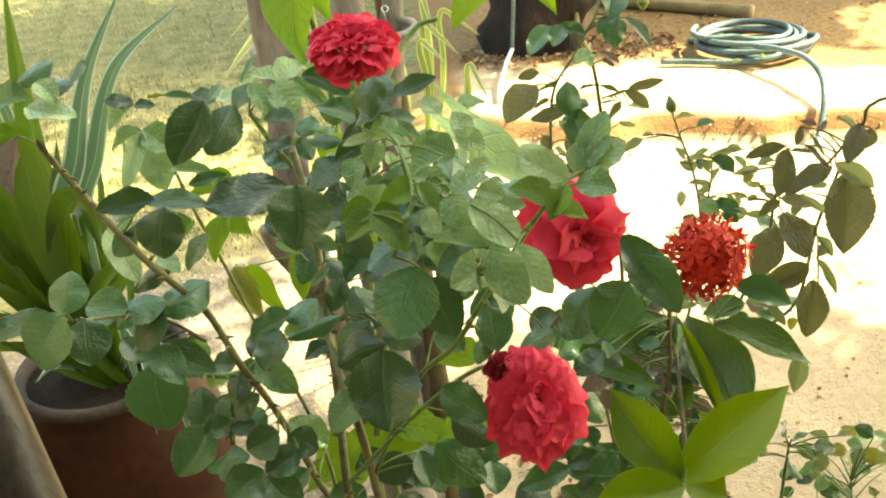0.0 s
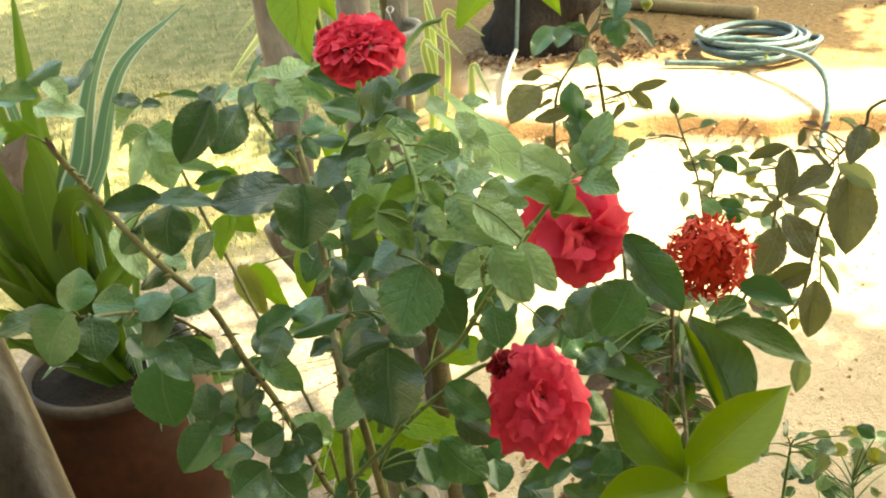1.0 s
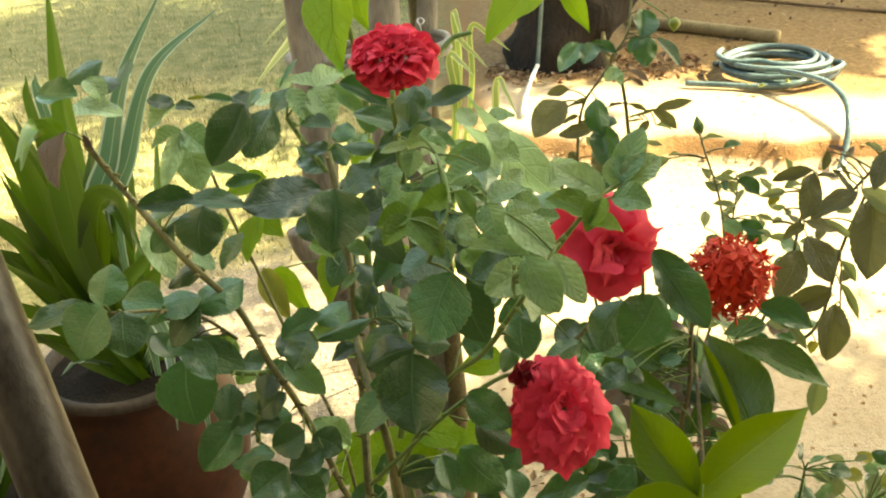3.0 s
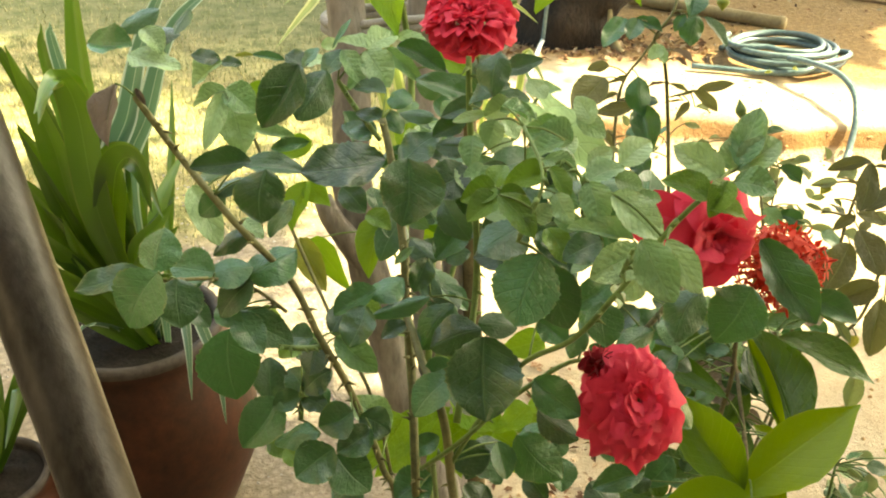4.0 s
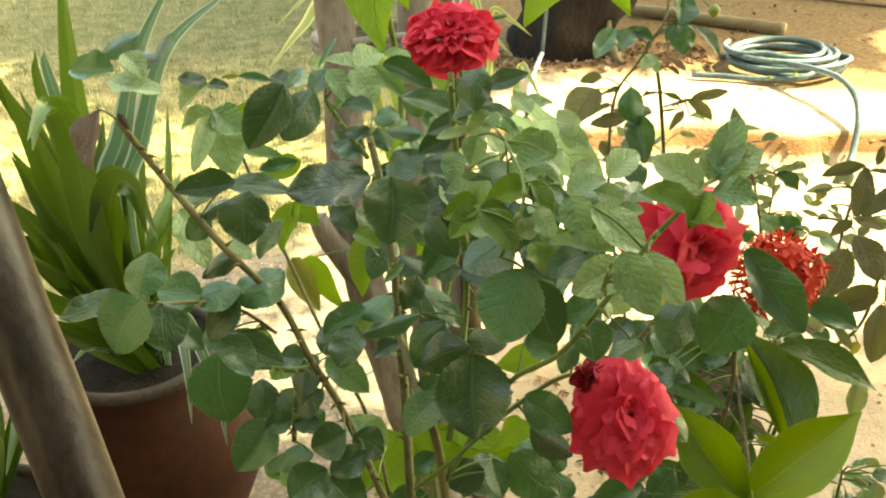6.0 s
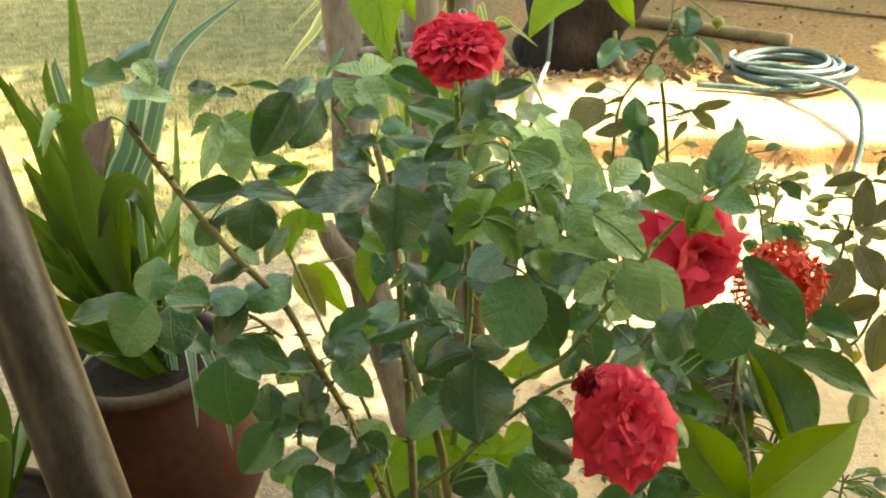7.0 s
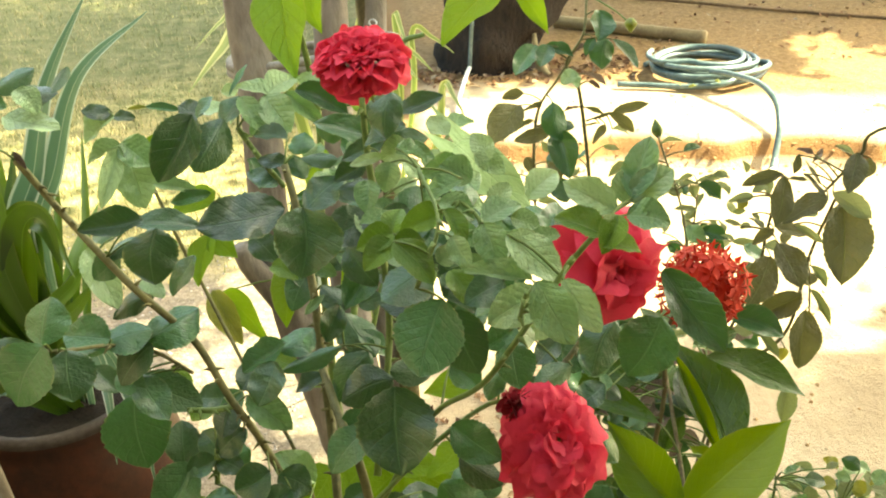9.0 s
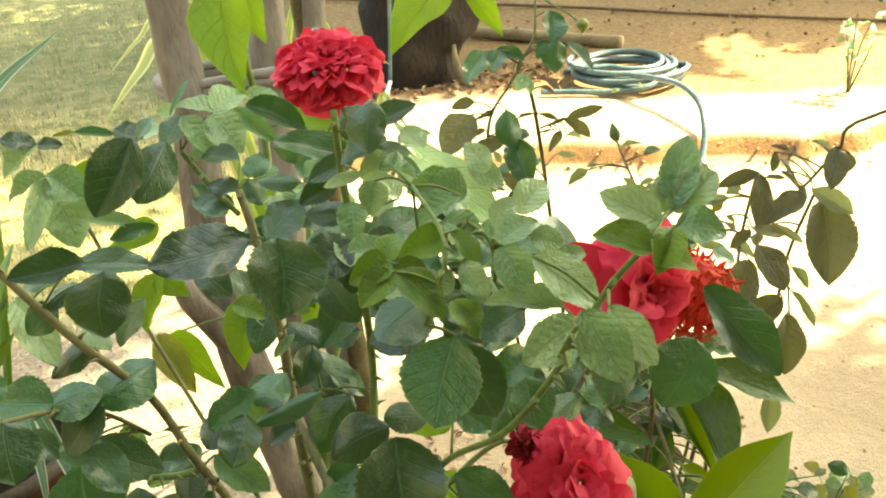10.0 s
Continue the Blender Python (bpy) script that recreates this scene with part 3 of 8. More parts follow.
tie = thing("tie_wire", "thin white wire twisted round a shrub stem", "wire", at=(0.012, 1.516, 1.176))
rod("loop", [(0.006, 1.537, 1.173), (0.012, 1.504, 1.176), (0.018, 1.507, 1.180), (0.014, 1.539, 1.177), (0.007, 1.538, 1.175), (0.012, 1.503, 1.174), (0.014, 1.507, 1.161)], (0.0012, 0.0012), WIRE, tie, sides=5)


# ---- leaning pole ----
def build_pole():
    pole = thing("support_pole", "weathered grey-brown metal pole leaning beside the pot", "pole", at=(-0.11, 0.49, 0))
    bm = bmesh.new()
    tube(bm, smooth_line([(-0.113, 0.493, -0.030), (-0.269, 0.702, 0.432), (-0.403, 0.882, 0.829), (-0.509, 1.022, 1.109), (-0.577, 1.128, 1.294), (-0.60, 1.26, 1.7), (-0.68, 1.42, 2.2)], 8), (0.037, 0.038, 0.038), 24, 0.02)
    part("tube", mesh_of("tube", bm, POLE_METAL), pole)


build_pole()


# ---- potted strap-leaved plant ----
POT = Vector((-0.637, 1.665, 0.015))


def build_pot(centre, size, wide=1.0, group=""):
    pot = thing("flower_pot", "round terracotta flower pot with a pale worn rim", "pot", group, at=centre)
    bm = bmesh.new()
    profile = [(0.0, 0.0), (0.120, 0.0), (0.128, 0.01), (0.172, 0.14), (0.182, 0.24), (0.170, 0.34), (0.146, 0.41), (0.141, 0.43), (0.143, 0.45)]
    lathe(bm, [(r * size * wide, z * size) for r, z in profile], 48, centre)
    part("body", mesh_of("body", bm, SHADED_TERRACOTTA), pot)
    bm = bmesh.new()
    lathe(bm, [(r * size * wide, z * size) for r, z in [(0.143, 0.45), (0.1455, 0.460), (0.142, 0.469), (0.130, 0.469), (0.1265, 0.455), (0.125, 0.40)]], 48, centre)
    part("rim", mesh_of("rim", bm, RIM_CLAY), pot, "pale lime-stained rim")
    soil = thing("soil", "dark crumbly potting soil in the pot", "soil", at=centre + Vector((0, 0, 0.43 * size)))
    bm = bmesh.new()
    rings = []
    for k in range(9):
        r = 0.1275 * size * wide * k / 8
        rings.append([bm.verts.new((centre.x + r * math.cos(a), centre.y + r * math.sin(a), centre.z + 0.450 * size + 0.012 * noise.noise(Vector((r * 40 * math.cos(a), r * 40 * math.sin(a), 2))) + 0.02 * (1 - k / 8))) for a in [2 * math.pi * j / 24 for j in range(24)]])
    for a, b in zip(rings, rings[1:]):
        for j in range(24):
            bm.faces.new((a[j], a[(j + 1) % 24], b[(j + 1) % 24], b[j]))
    part("surface", mesh_of("surface", bm, SOIL), soil)
    return pot


def strap_mesh(name, line, width, stuff, fold=0.25):
    """A long strap-shaped leaf along a line, channelled, narrowing to a point."""
    bm = bmesh.new()
    layer = bm.loops.layers.uv.new("blade")
    count, rows, uvs = len(line), [], []
    for k, q in enumerate(line):
        way = (line[min(k + 1, count - 1)] - line[max(k - 1, 0)]).normalized()
        side = way.cross(Vector((0, -0.9, 0.35)))
        if side.length < 0.1:
            side = Vector((1, 0, 0))
        side.normalize()
        up = side.cross(way)
        t = k / (count - 1)
        w = width * 0.5 * min(1.0, 0.35 + 2.2 * t) * (1 - max(0.0, t - 0.35) ** 1.6 / 0.65 ** 1.6) + 0.0006
        row = []
        for u in (-1, -0.5, 0, 0.5, 1):
            row.append(bm.verts.new(q + side * w * u + up * fold * w * abs(u)))
            uvs.append((0.5 + u / 2, t))
        rows.append(row)
    bm.verts.index_update()
    for a, b in zip(rows, rows[1:]):
        for k in range(4):
            f = bm.faces.new((a[k], a[k + 1], b[k + 1], b[k]))
            for loop in f.loops:
                loop[layer].uv = uvs[loop.vert.index]
    return mesh_of(name, bm, stuff)


def strap(plant, tip, middles, width, stuff):
    root = Vector((POT.x + counter.uniform(0.0, 0.08), POT.y + counter.uniform(-0.07, 0.0), 0.45))
    line = smooth_line([root] + [Vector(q) for q in middles] + [Vector(tip)], 9)
    part("leaf", strap_mesh("strap_leaf", line, width, stuff, counter.uniform(0.15, 0.6)), plant)


build_pot(POT, 1.0, 1.2)


# ---- flowers ----
def petal_mesh(seed, cup, roll, ruffle, point=0.0, stuff=None, edge=0.0):
    """A petal one long (along z) and about one wide; its hollow side looks to +y, and edge rolls its sides back to a pointed tip."""
    rng = random.Random(seed)
    bm = bmesh.new()
    layer = bm.loops.layers.uv.new("blade")
    phase = [rng.uniform(0, 6.28) for _ in range(5)]
    grid, uvs = [], []
    for r in range(11):
        v = r / 10
        w = 0.5 * (0.28 + 0.86 * math.sin(min(1.0, v * 1.12) * math.pi * 0.56)) * (1.0 if v < 0.8 else 1 - 2.6 * (v - 0.8) ** 2)
        row = []
        for c in range(11):
            u = c / 5 - 1
            top = 1 + point * (1 - abs(u)) ** 2 * v - 0.06 * u * u * v + 0.05 * math.sin(u * 4 + phase[0]) * v + 0.035 * math.sin(u * 9 + phase[4]) * v * v
            x = u * w
            y = cup * (u * u) * w * 1.3 + 0.25 * cup * math.sin(v * math.pi)
            y -= roll * max(0.0, v - 0.55) ** 1.6 * (1.7 - 0.9 * u * u + 0.45 * math.sin(u * 3 + phase[1]))
            y -= edge * abs(u) ** 3 * v * v
            y += ruffle * v * v * math.sin(u * 5.5 + phase[2]) + 0.55 * ruffle * v * math.sin(u * 9 + phase[3])
            row.append(bm.verts.new((x, y, v * top)))
            uvs.append((c / 10, v))
        grid.append(row)
    bm.verts.index_update()
    for a, b in zip(grid, grid[1:]):
        for c in range(10):
            f = bm.faces.new((a[c], a[c + 1], b[c + 1], b[c]))
            for loop in f.loops:
                loop[layer].uv = uvs[loop.vert.index]
    return mesh_of("petal", bm, stuff or PETAL)


OUTER = [petal_mesh(k, 0.22, 0.75 + 0.15 * (k % 3), 0.05, 0.16 + 0.12 * (k % 3), None, 0.16 + 0.06 * (k % 2)) for k in range(8)]
SHINGLE = [petal_mesh(50 + k, 0.34, 0.95 + 0.2 * (k % 3), 0.07, 0.10 + 0.12 * (k % 3), None, 0.20) for k in range(8)]
INNER = [petal_mesh(10 + k, 0.5 + 0.08 * (k % 3), 0.65 + 0.15 * (k % 2), 0.14) for k in range(8)]

WRAP = [petal_mesh(90 + k, 0.42, 0.5 + 0.15 * (k % 2), 0.07, 0.05) for k in range(6)]
RUFFLED = [petal_mesh(30 + k, 0.6, 0.85 + 0.15 * (k % 2), 0.21) for k in range(8)]


def petals_of(rings, n):
    if rings is DOME:
        return INNER if n < 2 else RUFFLED if n < 4 else INNER + RUFFLED if n < 6 else WRAP
    if rings is FULL:
        return OUTER if n < 1 else SHINGLE if n < 6 else WRAP
    return OUTER if n < 2 else SHINGLE if n < 3 else WRAP


def rose_flower(plant, centre, axis, size, seed, rings, squash=1.0, wide_by=1.0, high_by=1.0, sag=0.0):
    """A double rose; rings of (count, lean in degrees, length, width, foot, lift) from outside in; sag lengthens the hanging petals."""
    rng = random.Random(seed)
    axis = Vector(axis).normalized()
    turn = axis.to_track_quat("Z", "Y").to_matrix().to_4x4()
    foot = Vector(centre) - axis * 0.30 * size
    bm = bmesh.new()
    tube(bm, [foot - axis * 0.020 + axis * 0.006 * k for k in range(5)], (0.003, 0.006, 0.0075, 0.007, 0.004), 10)
    for k in range(5):
        a = turn.to_3x3() @ Vector((math.cos(k * 1.2566), math.sin(k * 1.2566), 0))
        side = axis.cross(a)
        p = [foot - axis * 0.002 + a * 0.005, foot + a * 0.020 - axis * 0.006, foot + a * 0.033 - axis * 0.018]
        q = [bm.verts.new(p[0] + side * 0.004), bm.verts.new(p[0] - side * 0.004), bm.verts.new(p[1] - side * 0.004), bm.verts.new(p[1] + side * 0.004), bm.verts.new(p[2])]
        bm.faces.new((q[0], q[1], q[2], q[3]))
        bm.faces.new((q[3], q[2], q[4]))
    flower = part("rose_flower", mesh_of("calyx", bm, STEM), plant, "full-blown double red rose")
    for n, (count, lean, long, wide, out, up) in enumerate(rings):
        start = rng.uniform(0, 360)
        for k in range(count):
            spin = start + 360 * k / count + rng.uniform(-18, 18)
            tilt = lean + rng.uniform(-14, 14)
            grow = (rng.uniform(0.80, 1.18) if n < 2 else rng.uniform(0.88, 1.12)) * size
            hang = turn.to_3x3() @ (Matrix.Rotation(radians(spin), 3, "Z") @ Vector((0, -1, 0)))
            grow *= 1 - sag * hang.z
            m = Matrix.Translation(foot) @ turn @ Matrix.Diagonal((wide_by, high_by, squash, 1)) @ Matrix.Rotation(radians(spin), 4, "Z")
            m = m @ Matrix.Translation((0, -out * size, up * size)) @ Matrix.Rotation(radians(tilt), 4, "X") @ Matrix.Rotation(radians(rng.uniform(-22, 22) if n < 4 else rng.uniform(-12, 12)), 4, "Z")
            m = m @ Matrix.Diagonal((wide * grow, long * grow, long * grow, 1))
            part("petal", rng.choice(petals_of(rings, n)), flower, m=m)
    return flower


FULL = [(7, 100, 0.40, 0.50, 0.14, 0.0), (9, 88, 0.34, 0.44, 0.21, 0.05), (10, 78, 0.30, 0.40, 0.22, 0.11), (10, 66, 0.28, 0.37, 0.21, 0.17), (9, 54, 0.26, 0.34, 0.17, 0.22), (8, 40, 0.24, 0.32, 0.12, 0.25), (6, 22, 0.22, 0.32, 0.07, 0.27), (4, 8, 0.20, 0.30, 0.03, 0.28)]
DOME = [(9, 94, 0.27, 0.46, 0.20, 0.04), (11, 84, 0.29, 0.42, 0.22, 0.09), (12, 68, 0.28, 0.37, 0.23, 0.15), (13, 50, 0.26, 0.33, 0.21, 0.20), (12, 34, 0.25, 0.30, 0.16, 0.25), (9, 20, 0.24, 0.27, 0.10, 0.28), (7, 5, 0.22, 0.26, 0.03, 0.29), (6, -8, 0.20, 0.24, 0.025, 0.28)]
OPEN = [(5, 98, 0.60, 0.84, 0.02, 0.0), (5, 82, 0.56, 0.74, 0.03, 0.03), (5, 64, 0.48, 0.58, 0.06, 0.06), (5, 46, 0.40, 0.44, 0.08, 0.08), (6, 28, 0.30, 0.30, 0.06, 0.08), (5, 12, 0.24, 0.20, 0.02, 0.06)]


def floret_mesh(seed, opened):
    """A thin tube along z with four pointed lobes, or a closed needle bud."""
    rng = random.Random(seed)
    bm = bmesh.new()
    tube(bm, [Vector((0.001 * math.sin(k + seed), 0, 0.0085 * k)) for k in range(5)], (0.0006, 0.0007, 0.0009), 5)
    if opened:
        for k in range(4):
            a = k * math.pi / 2 + rng.uniform(-0.2, 0.2)
            d, s = Vector((math.cos(a), math.sin(a), 0)), Vector((-math.sin(a), math.cos(a), 0))
            top = Vector((0, 0, 0.034))
            lift = rng.uniform(-0.002, 0.003)
            q = [top, top + d * 0.007 + s * 0.0036, top + d * 0.0165 + Vector((0, 0, lift)), top + d * 0.007 - s * 0.0036]
            mid = bm.verts.new(top + d * 0.007 + Vector((0, 0, -0.001)))
            v = [bm.verts.new(p) for p in q]
            for i in range(4):
                bm.faces.new((v[i], v[(i + 1) % 4], mid))
    else:
        tube(bm, [Vector((0, 0, 0.034 + 0.003 * k)) for k in range(4)], (0.0010, 0.0016, 0.0013, 0.0003), 5)
    return mesh_of("floret", bm, IXORA_RED)


def flower_head(plant, centre, axis, count):
    rng = random.Random(8)
    axis = Vector(axis).normalized()
    turn = axis.to_track_quat("Z", "Y").to_matrix()
    bm = bmesh.new()
    tube(bm, [Vector(centre) - axis * 0.05, Vector(centre) - axis * 0.03, Vector(centre)], (0.0025, 0.003, 0.004), 8)
    bmesh.ops.create_icosphere(bm, subdivisions=2, radius=0.020, matrix=Matrix.Translation(centre))
    head = part("flower_head", mesh_of("stalk", bm, STEM), plant, "round cluster of small red star flowers")
    bm = bmesh.new()
    bmesh.ops.create_icosphere(bm, subdivisions=4, radius=0.034, matrix=Matrix.Translation(centre))
    for v in bm.verts:
        v.co = Vector(centre) + (v.co - Vector(centre)) * (0.86 + 0.22 * rng.random())
    part("floret_tubes", mesh_of("floret_tubes", bm, IXORA_RED, smooth=False), head, "packed red flower tubes")
    shapes = [floret_mesh(k, True) for k in range(4)] + [floret_mesh(9, False), floret_mesh(10, False)]
    for k in range(count):
        z = 1 - 1.5 * (k + 0.5) / count
        a = k * 2.39996
        r = math.sqrt(max(0.0, 1 - z * z))
        d = turn @ Vector((r * math.cos(a), r * math.sin(a), z))
        d = (d + Vector((rng.uniform(-0.15, 0.15), rng.uniform(-0.15, 0.15), rng.uniform(-0.15, 0.15)))).normalized()
        m = Matrix.Translation(Vector(centre) + d * rng.uniform(0.004, 0.016)) @ d.to_track_quat("Z", "Y").to_matrix().to_4x4() @ Matrix.Rotation(rng.uniform(0, 6), 4, "Z") @ Matrix.Scale(rng.uniform(0.95, 1.4), 4)
        part("floret", shapes[rng.randrange(4)] if rng.random() < (0.72 if d.y < -0.3 else 0.3) else shapes[4 + k % 2], head, m=m)


CANE_LINES = {}


def cane(plant, points, thick, thin, stuff, thorns=0, name="cane"):
    """A cane from its tip down; with small thorns where thorns is given."""
    line = smooth_line(points, 6)
    thick, thin = 0.96 * thick, 0.96 * thin
    CANE_LINES.setdefault(plant.name, []).extend(line)
    bm = bmesh.new()
    tube(bm, line, (thin, (thin + thick) * 0.55, thick), 7, 0.18)
    for k in range(thorns):
        q = line[counter.randrange(1, len(line) - 1)]
        d = Vector((counter.uniform(-1, 1), counter.uniform(-1, 0.3), counter.uniform(-0.2, 0.5))).normalized()
        tube(bm, [q + d * thick * 0.5, q + d * (thick + 0.0035), q + d * (thick + 0.009) - Vector((0, 0, 0.002))], (0.0028, 0.0014, 0.0002), 5)
    return part(name, mesh_of(name, bm, stuff), plant)


def leaf_stalks(plant, stuff, reach, radius=0.0011):
    """A thin bowed stalk from each leaf to the nearest cane."""
    line = CANE_LINES[plant.name]
    for ob in [o for o in plant.children if o.name.startswith("leaf")]:
        base = ob.matrix_basis.translation
        near = min(line, key=lambda q: (q - base).length + 0.5 * max(0.0, q.z - base.z))
        gap = (near - base).length
        if 0.004 < gap < reach:
            middle = near.lerp(base, 0.5) + Vector((0, 0, 0.08 * gap))
            bm = bmesh.new()
            tube(bm, smooth_line([near, middle, base], 3), (radius * 1.4, radius), 5)
            part("leaf_stalk", mesh_of("leaf_stalk", bm, stuff), plant)


def bud(plant, foot, tip, wide, stuff=None):
    foot, tip = Vector(foot), Vector(tip)
    bm = bmesh.new()
    tube(bm, [foot.lerp(tip, k / 6) for k in range(7)], [wide * f for f in (0.35, 0.75, 1.0, 0.95, 0.7, 0.4, 0.08)], 9, 0.1)
    part("bud", mesh_of("bud", bm, stuff or STEM), plant, "closed pointed rose bud")


WITHERED = petal_stuff("withered_petal", (0.30, 0.018, 0.036), (0.55, 0.045, 0.085))


def withered_flower(plant, foot, axis, size):
    """A spent bloom: a short calyx and a few shrivelled petals pressed together."""
    foot, axis = Vector(foot), Vector(axis).normalized()
    rng = random.Random(12)
    bm = bmesh.new()
    tube(bm, [foot - axis * 0.012 + axis * 0.005 * k for k in range(5)], (0.002, 0.005, 0.006, 0.005, 0.003), 9)
    flower = part("withered_flower", mesh_of("calyx", bm, STEM), plant, "shrivelled dark red spent bloom")
    turn = axis.to_track_quat("Z", "Y").to_matrix().to_4x4()
    shapes = [petal_mesh(70 + k, 0.75, 0.25, 0.07, 0.0, WITHERED) for k in range(4)]
    for k in range(11):
        m = Matrix.Translation(foot) @ turn @ Matrix.Rotation(k * 2.4, 4, "Z") @ Matrix.Translation((0, -0.06 * size * (k % 3), 0)) @ Matrix.Rotation(radians(rng.uniform(-2, 14)), 4, "X") @ Matrix.Diagonal((size * 0.7, size, size * rng.uniform(0.7, 1.1), 1))
        part("petal", shapes[k % 4], flower, m=m)


# ---- thorny rose bush with three full red blooms ----
def build_rose_plant():
    plant = thing("rose_bush", "thorny rose bush with three full red blooms", "rose bush", at=(-0.03, 1.0, 0))
    cane(plant, [(-0.335, 1.021, 1.194), (-0.299, 1.006, 1.143), (-0.251, 0.971, 1.098), (-0.223, 0.956, 1.070), (-0.183, 0.952, 1.019), (-0.156, 0.941, 0.955), (-0.132, 0.943, 0.895), (-0.108, 0.946, 0.816), (-0.096, 0.951, 0.761), (-0.080, 0.983, 0.651), (-0.064, 0.981, 0.302), (-0.050, 0.980, -0.020)], 0.0040, 0.0036, CANE, 34)
    cane(plant, [(-0.096, 1.144, 1.120), (-0.085, 1.112, 1.081), (-0.071, 1.058, 1.001), (-0.068, 1.027, 0.943), (-0.061, 0.974, 0.887), (-0.057, 0.907, 0.804), (-0.055, 0.918, 0.698), (-0.041, 0.974, 0.323), (-0.030, 1.020, -0.020)], 0.0050, 0.0046, CANE, 34)
    cane(plant, [(-0.153, 1.212, 1.142), (-0.130, 1.187, 1.116), (-0.100, 1.151, 1.091)], 0.0030, 0.0035, STEM, 6)
    cane(plant, [(-0.070, 1.017, 0.946), (-0.049, 0.931, 0.933), (-0.027, 0.866, 0.917), (-0.018, 0.858, 0.839), (-0.015, 0.879, 0.730), (-0.034, 0.934, 0.337), (-0.050, 0.980, -0.020)], 0.0050, 0.0045, CANE, 6)
    cane(plant, [(0.152, 0.903, 0.918), (0.112, 0.901, 0.956), (0.045, 0.859, 0.944), (-0.008, 0.837, 0.905), (-0.049, 0.876, 0.832)], 0.0026, 0.0024, STEM, 6)
    cane(plant, [(-0.001, 1.007, 1.240), (0.001, 1.005, 1.175), (0.010, 0.989, 1.039), (0.006, 0.955, 0.975), (-0.012, 0.877, 0.894)], 0.0040, 0.0032, STEM, 6)
    cane(plant, [(0.163, 0.724, 1.237), (0.142, 0.737, 1.199), (0.106, 0.730, 1.146), (0.079, 0.754, 1.086), (0.045, 0.817, 1.013), (0.011, 0.840, 0.932), (-0.017, 0.857, 0.858)], 0.0027, 0.0020, STEM, 6)
    cane(plant, [(-0.153, 0.941, 0.944), (-0.174, 0.935, 0.946), (-0.199, 0.936, 0.948)], 0.0025, 0.0035, STEM, 6)
    cane(plant, [(-0.282, 1.244, 1.100), (-0.264, 1.224, 1.062), (-0.244, 1.200, 1.016), (-0.216, 1.183, 0.942), (-0.171, 1.121, 0.868), (-0.101, 1.045, 0.726), (-0.073, 1.009, 0.336), (-0.050, 0.980, -0.020)], 0.0028, 0.0020, CANE, 6)
    cane(plant, [(0.216, 0.930, 1.028), (0.192, 0.916, 1.003), (0.160, 0.897, 0.968), (0.145, 0.909, 0.887)], 0.0030, 0.0030, CANE, 6)
    cane(plant, [(-0.075, 1.016, 0.945), (-0.054, 1.003, 0.961), (-0.040, 0.997, 0.971)], 0.0030, 0.0030, CANE, 6)
    cane(plant, [(-0.318, 0.885, 1.068), (-0.286, 0.883, 1.063), (-0.253, 0.918, 1.043), (-0.220, 0.940, 1.018), (-0.191, 0.954, 0.980)], 0.0020, 0.0018, CANE, 6)
    cane(plant, [(0.035, 0.791, 1.157), (0.055, 0.816, 1.201), (0.044, 0.882, 1.219)], 0.0017, 0.0015, STEM, 6)
    cane(plant, [(0.088, 0.812, 1.171), (0.088, 0.825, 1.196), (0.071, 0.843, 1.209)], 0.0017, 0.0015, STEM, 6)
    cane(plant, [(0.102, 0.677, 1.215), (0.103, 0.717, 1.163)], 0.0017, 0.0015, STEM, 6)
    cane(plant, [(-0.184, 0.938, 0.846), (-0.182, 0.956, 0.879)], 0.0030, 0.0030, STEM, 6)
    leaf(plant, "rose", (-0.322, 1.000, 1.252), (-0.369, 1.011, 1.257), 0.034, 0)
    leaf(plant, "young", (-0.327, 1.000, 1.245), (-0.276, 0.991, 1.235), 0.039, -12)
    leaf(plant, "rose", (-0.300, 1.030, 1.280), (-0.339, 1.015, 1.267), 0.027, 12)
    leaf(plant, "rose", (-0.314, 1.010, 1.265), (-0.279, 1.004, 1.269), 0.027, -1)
    leaf(plant, "young", (-0.309, 1.000, 1.270), (-0.290, 0.983, 1.253), 0.023, -9)
    leaf(plant, "rose", (-0.270, 1.031, 1.279), (-0.284, 1.009, 1.260), 0.014, -12)
    leaf(plant, "brown", (-0.345, 1.001, 1.215), (-0.352, 0.954, 1.178), 0.032, -4)
    leaf(plant, "brown", (-0.326, 1.000, 1.210), (-0.315, 0.988, 1.199), 0.007, 8)
    leaf(plant, "rose", (-0.289, 1.200, 1.173), (-0.322, 1.197, 1.179), 0.021, -1)
    leaf(plant, "young", (-0.287, 1.200, 1.170), (-0.328, 1.189, 1.148), 0.036, 9)
    leaf(plant, "rose", (-0.289, 1.200, 1.169), (-0.264, 1.199, 1.169), 0.016, -5)
    leaf(plant, "rose", (-0.213, 1.200, 1.172), (-0.253, 1.205, 1.178), 0.011, 5)
    leaf(plant, "yellow", (-0.249, 1.200, 1.178), (-0.271, 1.197, 1.179), 0.006, -3)
    leaf(plant, "young", (-0.287, 1.200, 1.135), (-0.326, 1.185, 1.125), 0.025, 12)
    leaf(plant, "young", (-0.288, 1.211, 1.135), (-0.251, 1.189, 1.113), 0.040, 7)
    leaf(plant, "young", (-0.287, 1.221, 1.110), (-0.266, 1.174, 1.066), 0.050, -5)
    leaf(plant, "young", (-0.290, 1.202, 1.132), (-0.305, 1.144, 1.084), 0.025, -11)
    leaf(plant, "rose", (-0.187, 1.141, 1.187), (-0.230, 1.099, 1.132), 0.052, -4)
